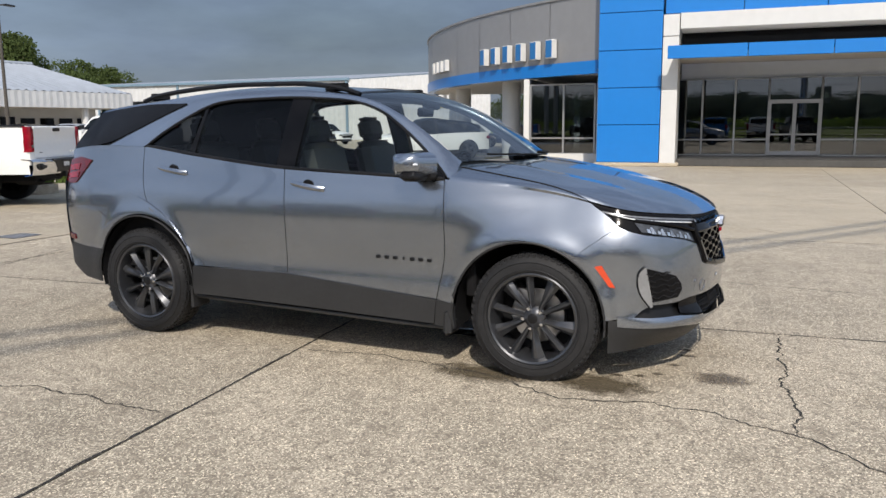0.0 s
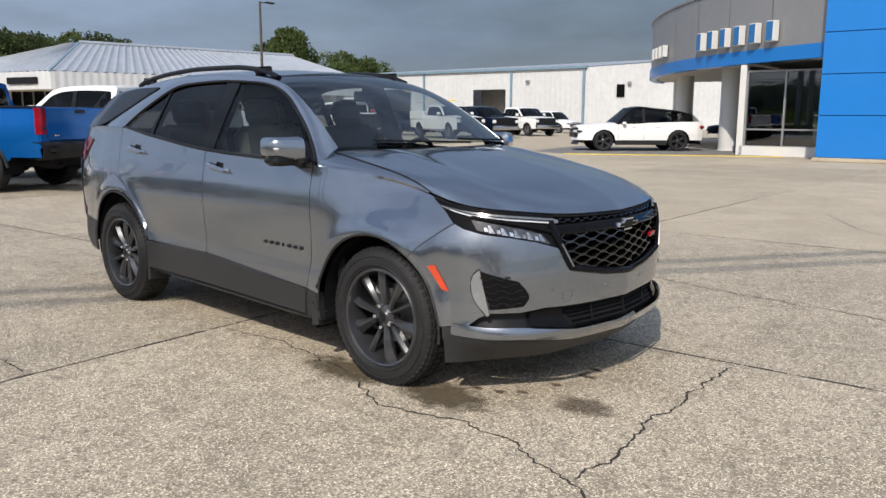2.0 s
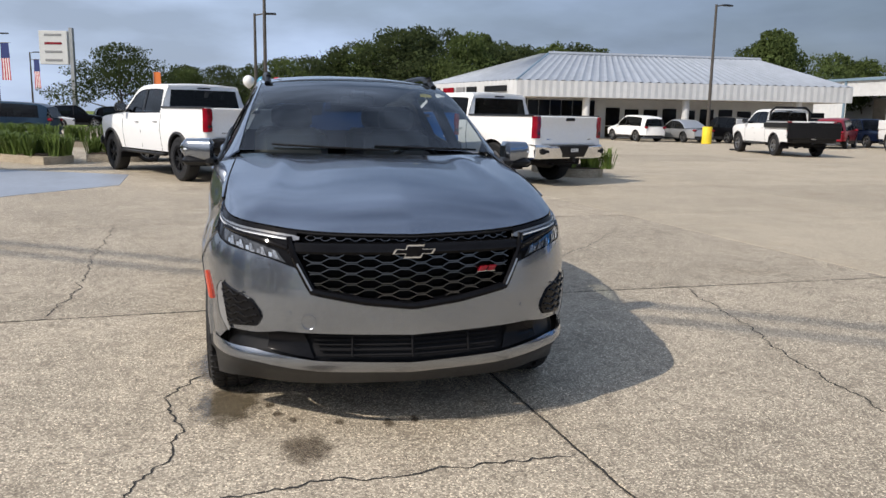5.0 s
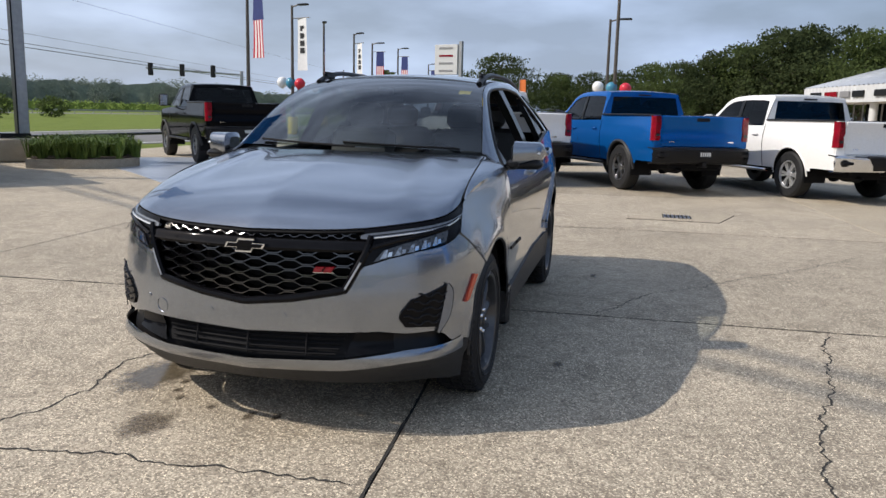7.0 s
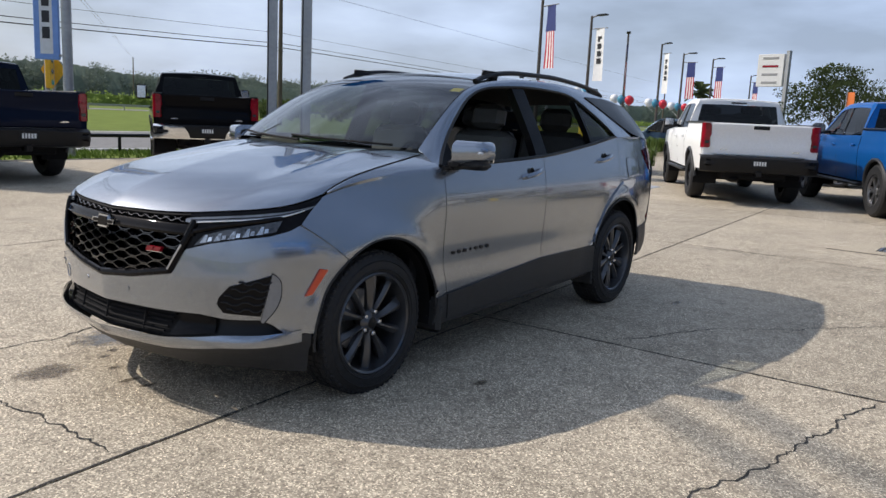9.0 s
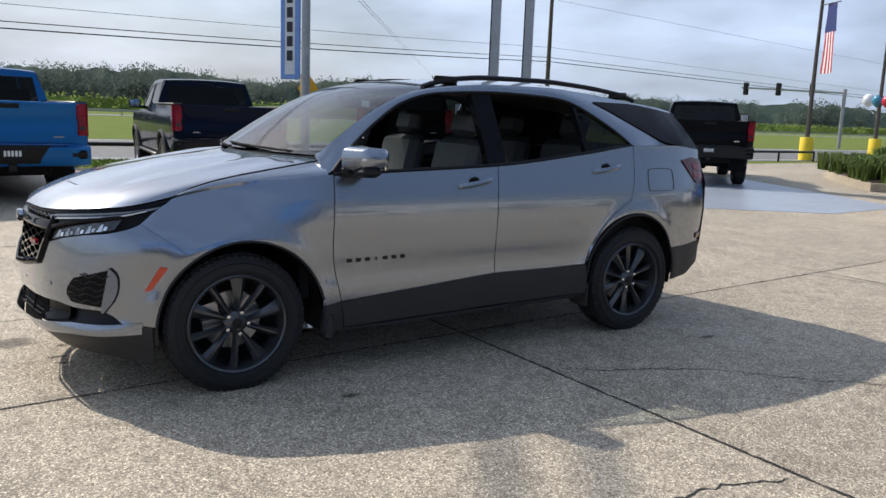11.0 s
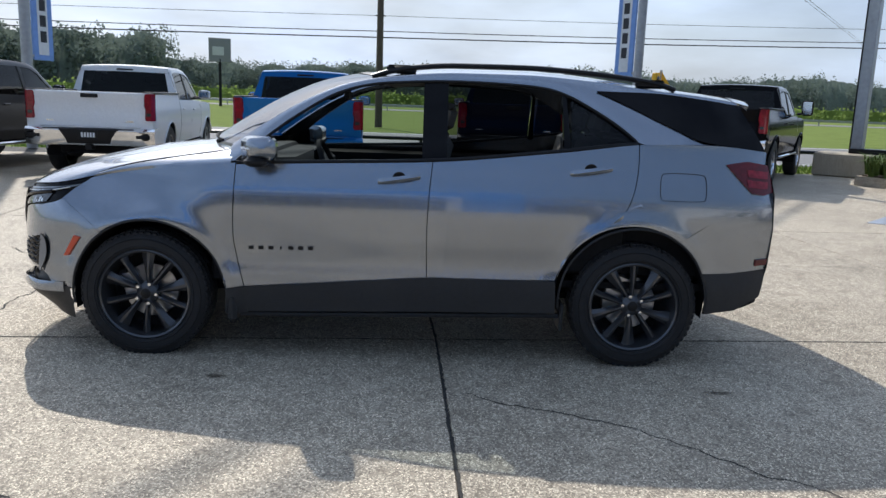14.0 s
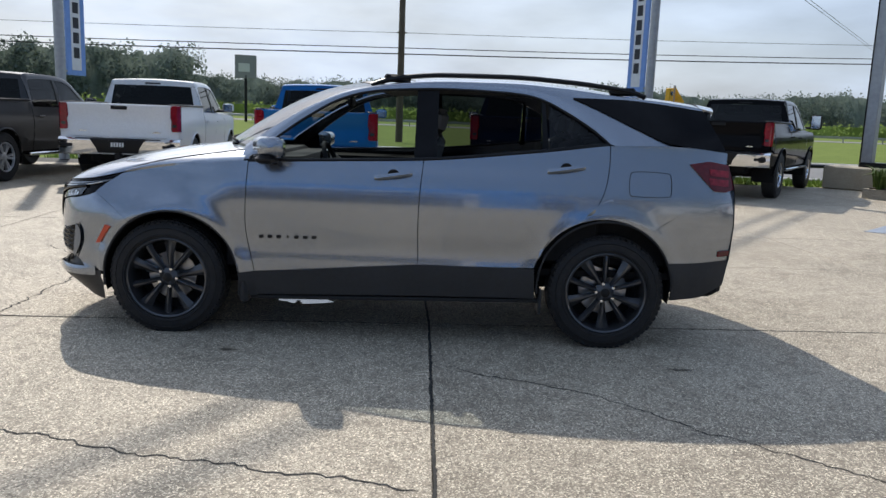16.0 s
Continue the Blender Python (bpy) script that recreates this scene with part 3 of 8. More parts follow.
def glass_y(x, z):
    """Half width of the cabin, leaning in from belt to roof."""
    zb, zt = min(belt(x), 1.24), edge_z(x)
    s = min(max((z - zb) / max(zt - zb, 0.05), 0), 1)
    y0 = side_y(x, zb) - 0.012
    return y0 + (edge_y(x) + 0.004 - y0) * s**1.12


# plan of the nose, from the middle round to the flank
NOSE = rounded([(2.266, 0.0), (2.25, 0.15), (2.228, 0.32), (2.19, 0.48), (2.122, 0.62), (2.03, 0.737), (1.925, 0.815), (1.8, 0.866), (1.65, 0.888), (1.4, 0.903)], 3)
NOSE_P = np.array(NOSE)
NOSE_S = np.r_[0, np.cumsum(np.linalg.norm(np.diff(NOSE_P, axis=0), axis=1))]
front_off = spline([(0.16, -0.16), (0.2, -0.11), (0.26, -0.05), (0.31, 0.0), (0.345, 0.016), (0.37, 0.012), (0.42, -0.012), (0.5, -0.004), (0.6, 0.0), (0.68, -0.006), (0.78, -0.018), (0.86, -0.038), (0.92, -0.065), (1.0, -0.11)])


def arc_y(y):
    return float(np.interp(abs(y), NOSE_P[:, 1], NOSE_S)) * (1 if y >= 0 else -1)


def arc_x(x):
    return float(np.interp(-x, -NOSE_P[:, 0], NOSE_S))


def nose(a, z, off=0.0):
    """A point of the nose by the way round from the middle and the height."""
    sg, a = (1 if a >= 0 else -1), abs(a)
    x, y = np.interp(a, NOSE_S, NOSE_P[:, 0]), np.interp(a, NOSE_S, NOSE_P[:, 1])
    x0, y0 = np.interp(a - 0.02, NOSE_S, NOSE_P[:, 0]), np.interp(a - 0.02, NOSE_S, NOSE_P[:, 1])
    x1, y1 = np.interp(a + 0.02, NOSE_S, NOSE_P[:, 0]), np.interp(a + 0.02, NOSE_S, NOSE_P[:, 1])
    t = Vector((x1 - x0, y1 - y0, 0)).normalized()
    if a < 0.02:
        t = Vector((0, 1, 0))
    n = Vector((t.y, -t.x, 0))
    k = min(max((a - arc_x(2.06)) / (arc_x(1.72) - arc_x(2.06)), 0), 1)
    k = k * k * (3 - 2 * k)
    y_keep = bulge(z) + tuck(x, z)
    if a > arc_x(1.8):
        y_keep = side_y(x, z) - plan_w(x)
    p = Vector((x, y, z)) + n * (front_off(z) * (1 - k) + y_keep * k + off)
    return Vector((p.x, sg * p.y, p.z))


suv = thing("crossover_suv", "metallic grey compact crossover with black wheels, parked on concrete", "car")


def both(name, mesh, mat, parent, label="", smooth=35, thick=0.0):
    made = [part(name, mesh, mat, parent, label, smooth), part(name, mesh.mirrored(), mat, parent, label, smooth)]
    for o in made:
        if thick:
            solid(o, thick)
    return made


def side_patch(bottom, top, left, right, nu, nv, off=0.0, fn=side_y):
    return Mesh().grid([[(x, fn(x, z) + off, z) for x, z in row] for row in coons(bottom, top, left, right, nu, nv)]).facing((0, 1, 0))


def line(f, x0, x1, n=16):
    return [(x0 + (x1 - x0) * k / (n - 1), f(x0 + (x1 - x0) * k / (n - 1))) for k in range(n)]


def arc(cx, cz, r, a0, a1, n=28):
    return [(cx + r * math.cos(radians(a0 + (a1 - a0) * k / (n - 1))), cz + r * math.sin(radians(a0 + (a1 - a0) * k / (n - 1)))) for k in range(n)]


G = 0.0025                                      # half a panel gap
DOOR_F = rounded([(0.81, 0.415), (0.851, 0.588), (0.867, 0.7), (0.862, 0.865), (0.852, 1.088)])
DOOR_B = rounded([(-0.195, 0.487), (-0.186, 0.733), (-0.192, 0.94), (-0.21, 1.132)])
DOOR_R = rounded([(-0.905, 0.5), (-0.925, 0.555), (-0.985, 0.677), (-1.08, 0.77), (-1.215, 0.838), (-1.28, 0.9), (-1.322, 1.02), (-1.338, 1.15), (-1.336, 1.256)])
shift = lambda curve, d: [(x + d, z) for x, z in curve]
clad_top = lambda x: 0.415 + 0.085 * min(max((0.81 - x) / 1.0, 0), 1) + 0.003

# doors
for nm, bot, top, lf, rt in (
    ("front_door", line(clad_top, 0.81 - G, -0.195 + G), line(belt, 0.852 - G, -0.21 + G), shift(DOOR_F, -G), shift(DOOR_B, G)),
    ("rear_door", line(clad_top, -0.195 - G, -0.905 + G), line(belt, -0.21 - G, -1.336 + G), shift(DOOR_B, -G), shift(DOOR_R, G)),
):
    both(nm, side_patch(bot, top, lf, rt, 34, 34), PAINT, suv, thick=0.018)

# front wing: arch, seam to the bumper, top edge
SEAM_F = rounded([(1.584, 0.69), (1.65, 0.748), (1.735, 0.81), (1.805, 0.86)])
wing_bottom = [(0.81 + G, 0.415)] + arc(1.33, 0.34, 0.432, 172, 54)
wing = side_patch(wing_bottom, line(shoulder, 0.852 + G, 1.655) + [(1.66, 0.968), (1.71, 0.938), (1.752, 0.908), (1.805, 0.864)], shift(DOOR_F, G), shift(SEAM_F, G), 44, 30)
both("front_wing", wing, PAINT, suv, thick=0.012)

# rear quarter and the side of the rear bumper
SEAM_R = [(-1.585, 0.735), (-1.72, 0.82), (-1.88, 0.93), (-1.985, 1.0), (-2.06, 1.12), (-2.075, 1.236)]
quarter = side_patch(arc(-1.346, 0.385, 0.424, 14, 124, 30), line(belt, -1.336 - G, -2.075), shift(DOOR_R, -G)[3:], SEAM_R, 34, 34)
both("rear_quarter", quarter, PAINT, suv, thick=0.012)
bump = side_patch([(-1.728, 0.548), (-1.9, 0.553), (-2.13, 0.578)], [(-1.585, 0.745), (-1.72, 0.83), (-1.88, 0.94), (-1.985, 1.01), (-2.125, 1.01)], arc(-1.346, 0.385, 0.424, 156, 124, 10), [(-2.13, 0.578), (-2.14, 0.8), (-2.125, 1.01)], 20, 14, -0.003)
both("bumper_side", bump, PAINT, suv, thick=0.012)
low_rear = side_patch([(-1.775, 0.325), (-1.95, 0.34), (-2.1, 0.42)], [(-1.728, 0.55), (-1.9, 0.555), (-2.13, 0.58)], arc(-1.346, 0.385, 0.424, 188, 156, 8), [(-2.1, 0.42), (-2.13, 0.58)], 14, 8)
both("lower_rear_cladding", low_rear, CLAD, suv, "black plastic lower rear cladding", thick=0.012)

# tail end: gate, rear glass, bumper
rows = []
for z, x, w, bow in ((1.505, -1.94, 0.555, 0.06), (1.42, -1.99, 0.6, 0.07), (1.3, -2.04, 0.66, 0.09), (1.235, -2.075, 0.69, 0.10)):
    rows.append([(x - bow * (1 - (k / 10) ** 2), w * k / 10, z) for k in range(-10, 11)])
part("rear_glass", Mesh().grid(rows), PRIVACY, suv, "dark privacy glass")
rows = []
for z, x, w, bow in ((1.235, -2.075, 0.705, 0.10), (1.12, -2.1, 0.77, 0.12), (1.0, -2.125, 0.80, 0.12), (0.8, -2.14, 0.795, 0.13), (0.585, -2.13, 0.79, 0.15)):
    rows.append([(x - bow * (1 - (k / 10) ** 2), w * k / 10, z) for k in range(-10, 11)])
part("tailgate", Mesh().grid(rows), PAINT, suv)
rows = []
for z, x, w, bow in ((0.585, -2.13, 0.79, 0.15), (0.42, -2.1, 0.77, 0.12), (0.33, -1.98, 0.72, 0.1)):
    rows.append([(x - bow * (1 - (k / 10) ** 2), w * k / 10, z) for k in range(-10, 11)])
part("rear_valance", Mesh().grid(rows), CLAD, suv)

# tail lamps wrap round the corner
lamp = side_patch([(-1.985, 1.008), (-2.06, 1.0), (-2.12, 1.02)], [(-1.825, 1.165), (-1.95, 1.185), (-2.08, 1.165)], [(-1.985, 1.008), (-1.9, 1.09), (-1.825, 1.165)], [(-2.12, 1.02), (-2.1, 1.1), (-2.08, 1.165)], 14, 10, 0.008)
for o in both("tail_lamp", lamp, DARKRED, suv, "red tail lamp", thick=0.03):
    sg = 1 if o.data.vertices[0].co.y > 0 else -1
    for z0, z1 in ((1.045, 1.085), (1.1, 1.14)):
        bar = side_patch([(-1.96, z0), (-2.08, z0 - 0.01)], [(-1.95, z1), (-2.08, z1 - 0.01)], [(-1.96, z0), (-1.95, z1)], [(-2.08, z0 - 0.01), (-2.08, z1 - 0.01)], 8, 2, 0.012)
        part("lamp_bar", bar if sg > 0 else bar.mirrored(), REDLENS, o)
refl = side_patch([(-2.05, 0.60), (-2.125, 0.605)], [(-2.05, 0.635), (-2.128, 0.64)], [(-2.05, 0.6), (-2.05, 0.635)], [(-2.125, 0.605), (-2.128, 0.64)], 6, 3, 0.006)
both("rear_reflector", refl, DARKRED, suv, "red reflector", thick=0.01)

# rocker cladding and sill
clad = side_patch([(0.79, 0.27), (-0.2, 0.298), (-0.915, 0.31)], line(lambda x: clad_top(x) - 0.006, 0.81, -0.905), [(0.79, 0.27), (0.81, 0.41)], [(-0.915, 0.31), (-0.905, 0.495)], 30, 6, 0.012)
both("wing_cladding", side_patch([(0.792, 0.262), (0.915, 0.25)], [(0.808, 0.412), (0.904, 0.40)], [(0.792, 0.262), (0.808, 0.412)], [(0.915, 0.25), (0.904, 0.40)], 6, 6, 0.006), CLAD, suv, "black plastic cladding behind the wheel", thick=0.05)
both("rocker_cladding", clad, CLAD, suv, "black plastic rocker cladding", thick=0.03)
sill = Mesh().tube([(0.84, 0.845, 0.247), (0.6, 0.85, 0.25), (-0.2, 0.85, 0.27), (-0.95, 0.84, 0.285)], 0.02, 10, flat=0.8)
both("sill_strip", sill, CLAD, suv, "dark strip along the sill")
both("mud_flap", Mesh().box((0.875, 0.83, 0.285), (0.05, 0.17, 0.16), 0.02), CLAD, suv)
both("mud_flap", Mesh().box((-0.955, 0.81, 0.285), (0.02, 0.17, 0.16), 0.008), CLAD, suv)
for cx, cz, r, a0, a1, yy in ((1.33, 0.34, 0.426, 190, -8, 0), (-1.346, 0.385, 0.418, -6, 188, 0)):
    ring = [(x, side_y(x, max(z, 0.31)) - 0.006, z) for x, z in arc(cx, cz, r, a0, a1, 40)]
    both("arch_trim", Mesh().tube(ring, 0.007, 6), CLAD, suv)
    rows = [[(cx + (r - 0.006) * math.cos(radians(a)), y, cz + (r - 0.006) * math.sin(radians(a))) for a in range(-12, 195, 6)] for y in (0.86, 0.6, 0.5)]
    both("wheel_liner", Mesh().grid(rows), TRIMBLACK, suv)
under = Mesh().box((0.0, 0, 0.34), (1.74, 1.66, 0.12), 0.03).box((0, 0, 0.36), (4.1, 1.0, 0.14), 0.05).box((-1.98, 0, 0.42), (0.3, 1.45, 0.2), 0.04).box((1.93, 0, 0.4), (0.26, 1.1, 0.26), 0.04)
part("underbody", under, TRIMBLACK, suv)
part("firewall", Mesh().box((0.98, 0, 0.72), (0.06, 1.6, 0.6), 0.01).box((1.5, 0, 0.75), (1.1, 0.96, 0.25), 0.05), TRIMBLACK, suv)

# bonnet
fall = lambda u: 1 - 0.72 * u - 0.28 * u**6


TIP_A = arc_x(1.655)
tip_z = spline([(0, 0.888), (arc_y(0.3), 0.893), (arc_y(0.5), 0.903), (arc_y(0.64), 0.916), (arc_x(1.9), 0.938), (arc_x(1.76), 0.962), (TIP_A, 0.985)])


def bonnet(q, s):
    """The bonnet by the way across (-1 to 1) and forwards (0 to 1)."""
    aq = abs(q)
    base = Vector((0.88 + 0.27 * (1 - q * q), 0.735 * q, 1.17 - 0.012 * aq**4))
    tip = nose(q * TIP_A, tip_z(aq * TIP_A), -0.004)
    p = base.lerp(tip, s)
    z = tip.z + (base.z - tip.z) * fall(s)
    z += 0.016 * math.exp(-(((aq - 0.66 + 0.1 * s) / 0.075) ** 2)) * (1 - s) * min(1, s * 6)
    z -= 0.007 * math.exp(-(((aq - 0.5 + 0.06 * s) / 0.16) ** 2)) * (1 - s)
    z += 0.026 * max(0, 1 - aq / 0.55) * min(1, s * 3) * (1 - s) ** 0.3
    z -= 0.004 * max(0, aq - 0.9) / 0.1 * (1 - s)
    return (p.x, p.y, z)


qs = [-1 + k / 30 for k in range(61)]
solid(part("bonnet", Mesh().grid([[bonnet(q, s / 30) for q in qs] for s in range(31)]).facing((0, 0, 1)), PAINT, suv), 0.012)
# top of the wing, between its upper edge and the bonnet
strip = []
for k in range(30):
    s = k / 29 * 0.985
    h = Vector(bonnet(1.0, s)) + Vector((0, 0.004, -0.002))
    x = min(max(h.x, 0.86), 1.655)
    e = Vector((x, side_y(x, shoulder(x)), shoulder(x)))
    m1 = e.lerp(h, 0.35) + Vector((0, 0.008, 0.008))
    m2 = e.lerp(h, 0.7) + Vector((0, 0.004, 0.006))
    strip.append([e, e.lerp(m1, 0.5) + Vector((0, 0.004, 0.003)), m1, m2, h, h + Vector((0, -0.004, -0.006)), h + Vector((0, -0.03, -0.012))])
both("wing_top", Mesh().grid(strip).facing((0, 0.5, 1)), PAINT, suv)

both("bonnet_gap", Mesh().tube([Vector(bonnet(1.0, 0.02 + 0.96 * k / 30)) + Vector((0, 0.004, -0.0005)) for k in range(31)], 0.0032, 6), TRIMBLACK, suv)

# nose skin: middle band, cheeks, lip
ay = arc_y


def nose_patch(bottom, top, left, right, nu, nv, off=0.0):
    return Mesh().grid([[nose(a, z, off) for a, z in row] for row in coons(bottom, top, left, right, nu, nv)]).facing((1, 0.4, 0))


def mir(c):
    return [(-a, z) for a, z in reversed(c)]


GR_BOT = [(ay(0.42), 0.645), (ay(0.2), 0.605), (0, 0.585)]
GR_BOT_ALL = [(-ay(0.42), 0.645), (-ay(0.2), 0.605), (0, 0.585), (ay(0.2), 0.605), (ay(0.42), 0.645)]
LG_TOP = [(-ay(0.56), 0.468), (-ay(0.3), 0.462), (0, 0.456), (ay(0.3), 0.462), (ay(0.56), 0.468)]
part("bumper_middle", nose_patch(LG_TOP, GR_BOT_ALL, [LG_TOP[0], GR_BOT_ALL[0]], [LG_TOP[-1], GR_BOT_ALL[-1]], 41, 14, -0.0025), PAINT, suv)
cheek_l = [(ay(0.56), 0.468), (ay(0.42), 0.645), (ay(0.475), 0.72), (ay(0.5), 0.745)]
cheek_t = [(ay(0.5), 0.745), (ay(0.6), 0.776), (ay(0.7), 0.797), (arc_x(1.96), 0.81), (arc_x(1.88), 0.83), (arc_x(1.805 + G), 0.86)]
cheek_r = [(arc_x(x), z) for x, z in arc(1.33, 0.34, 0.432, 4, 54, 10)] + [(arc_x(x - 0.008), z + 0.006) for x, z in SEAM_F[1:]]
cheek_b = [(ay(0.56), 0.468), (ay(0.66), 0.452), (arc_x(1.985), 0.45), (arc_x(1.94), 0.425), (arc_x(1.9), 0.388), (arc_x(1.762), 0.372)]
both("bumper_cheek", nose_patch(cheek_b, cheek_t, cheek_l, cheek_r, 40, 24, -0.0025), PAINT, suv)
lip_t = [(-arc_x(1.82), 0.393), (-arc_x(1.98), 0.385), (-ay(0.66), 0.385), (-ay(0.4), 0.352), (0, 0.342), (ay(0.4), 0.352), (ay(0.66), 0.385), (arc_x(1.98), 0.385), (arc_x(1.82), 0.393)]
lip_b = [(a, z - 0.055) for a, z in lip_t]
part("front_lip", nose_patch(lip_b, lip_t, [lip_b[0], lip_t[0]], [lip_b[-1], lip_t[-1]], 60, 6, 0.004), PAINT, suv, "grey front lip")
val_t = [(-arc_x(1.775), 0.372), (-arc_x(1.98), 0.36), (-ay(0.6), 0.34), (-ay(0.4), 0.3), (0, 0.29), (ay(0.4), 0.3), (ay(0.6), 0.34), (arc_x(1.98), 0.36), (arc_x(1.775), 0.372)]
val_b = [(-arc_x(1.775), 0.185), (-arc_x(1.95), 0.2), (-ay(0.5), 0.21), (0, 0.22), (ay(0.5), 0.21), (arc_x(1.95), 0.2), (arc_x(1.775), 0.185)]
part("lower_valance", nose_patch(val_b, val_t, [val_b[0], val_t[0]], [val_b[-1], val_t[-1]], 50, 8, -0.004), CLAD, suv, "black lower valance")

back_b = [(-arc_x(1.9), 0.36), (-ay(0.5), 0.335), (0, 0.325), (ay(0.5), 0.335), (arc_x(1.9), 0.36)]
back_t = [(-arc_x(1.9), 0.44), (-ay(0.5), 0.485), (0, 0.475), (ay(0.5), 0.485), (arc_x(1.9), 0.44)]
part("bumper_recess", nose_patch(back_b, back_t, [back_b[0], back_t[0]], [back_b[-1], back_t[-1]], 50, 5, -0.045), SATIN, suv, "black recess behind the bumper openings")

# grille
GR_TOP = [(-ay(0.53), 0.90), (-ay(0.3), 0.902), (0, 0.9), (ay(0.3), 0.902), (ay(0.53), 0.90)]
gl_ = [GR_BOT_ALL[0], (-ay(0.5), 0.745), GR_TOP[0]]
gr_ = [GR_BOT_ALL[-1], (ay(0.5), 0.745), GR_TOP[-1]]
grille = part("grille", nose_patch(GR_BOT_ALL, GR_TOP, gl_, gr_, 41, 12, -0.085), TRIMBLACK, suv, "black honeycomb grille")
half_at = spline([(0.585, 0.02), (0.605, 0.2), (0.645, 0.41), (0.745, 0.455), (0.85, 0.50), (0.9, 0.52)])
def zigzag(u):
    """A wave with flat crests, -1 to 1."""
    return min(max(2.2 * (abs((u % 1.0) * 4 - 2) - 1), -1), 1)


for k in range(10):
    z0 = 0.599 + k * 0.0222
    top_e, low_e = [], []
    for i in range(-130, 131):
        y = i * 0.004
        z = z0 + 0.008 * zigzag(y / 0.15 + 0.25 + 0.5 * (k % 2))
        if abs(y) < half_at(z) - 0.004 and z < 0.806:
            top_e.append((nose(ay(y), z + 0.0022, -0.014), nose(ay(y), z + 0.0035, -0.06)))
            low_e.append((nose(ay(y), z - 0.0022, -0.014), nose(ay(y), z - 0.0035, -0.06)))
    if len(top_e) > 3:
        rows = [[p[1] for p in top_e], [p[0] for p in top_e], [p[0] for p in low_e], [p[1] for p in low_e]]
        part("mesh_blade", Mesh().grid(rows), WIRE, grille, smooth=25)
mesh = Mesh()
for k in range(3):
    pts = [nose(ay(i * 0.016), 0.861 + k * 0.011 + (0.0045 if (i // 2 + k) % 2 else -0.0045), -0.02) for i in range(-29, 30)]
    mesh.tube(pts, 0.0026, 5)
part("upper_mesh", mesh, WIRE, grille)
frame_path = [nose(ay(y), z, 0.002) for y, z in resample([(-0.53, 0.87), (-0.5, 0.79), (-0.425, 0.648), (-0.2, 0.606), (0, 0.586), (0.2, 0.606), (0.425, 0.648), (0.5, 0.79), (0.53, 0.87)], 50)]
part("grille_frame", Mesh().tube(frame_path, 0.013, 8, flat=1.3), GLOSS, grille)
# a bright steel line paints the highlight along each cheek's edge
for yy in (1, -1):
    path = [nose(ay(yy * y), z, 0.012) for y, z in ((0.425, 0.655), (0.455, 0.71), (0.485, 0.765))]
    part("frame_accent", Mesh().tube(path, 0.0055, 6), STEEL, grille, "bright line painting the highlight on the cheek's edge")
bar_rows = [[nose(ay(-0.53 + 1.06 * i / 40), z, o) for i in range(41)] for z, o in ((0.802, -0.03), (0.804, 0.002), (0.815, 0.009), (0.828, 0.004), (0.842, 0.004), (0.849, -0.001), (0.851, -0.03))]
part("cross_bar", Mesh().grid(bar_rows), GLOSS, grille, "gloss black cross bar")

# the maker's emblem as a plain cross shape, and the trim badge as a plain red bar
def emblem(mesh, c, w, h, ox, flip=1):
    """A slanted cross: a long bar and a block across it."""
    pts = [(-0.5, -0.18), (-0.2, -0.18), (-0.24, -0.5), (0.16, -0.5), (0.2, -0.18), (0.44, -0.18), (0.5, 0.18), (0.2, 0.18), (0.24, 0.5), (-0.16, 0.5), (-0.2, 0.18), (-0.44, 0.18)]
    a = [(c[0] + ox, c[1] + flip * p * w, c[2] + r * h) for p, r in pts]
    b = [(c[0], y, z) for _, y, z in a]
    n = len(a)
    k = len(mesh.v)
    mesh.v += a + b
    mesh.f += [tuple(k + i for i in range(n))] + [(k + i, k + n + i, k + n + (i + 1) % n, k + (i + 1) % n) for i in range(n)]
    return mesh


em = part("emblem", emblem(Mesh(), (nose(0, 0.82).x - 0.006, 0, 0.82), 0.186, 0.058, 0.024), CHROME, grille, "chrome emblem of a plain cross shape", smooth=0)
part("emblem_centre", emblem(Mesh(), (nose(0, 0.82).x - 0.001, 0, 0.82), 0.166, 0.043, 0.022), GLOSS, em, smooth=0)
bx = nose(ay(0.335), 0.732, -0.004)
badge = Mesh()
for k, w in ((0, 0.034), (1, 0.034)):
    y0, y1 = bx.y - 0.04 + 0.042 * k, bx.y - 0.04 + 0.042 * k + w
    face = [(bx.x + 0.012 - 0.22 * (y - bx.y), y + 0.012 * (z > 0), bx.z + z) for y, z in ((y0, -0.011), (y1, -0.011), (y1, 0.011), (y0, 0.011))]
    badge.add(face + [(x - 0.016, y, z) for x, y, z in face], [(0, 1, 2, 3), (0, 4, 5, 1), (1, 5, 6, 2), (2, 6, 7, 3), (3, 7, 4, 0)])
tb = part("trim_badge", badge, REDLENS, grille, "slanted red trim badge", smooth=0)
part("badge_edge", Mesh().box((bx.x + 0.0, bx.y, bx.z - 0.013), (0.012, 0.088, 0.003), 0, Matrix.Rotation(0.2, 3, "Z")), CHROME, tb)

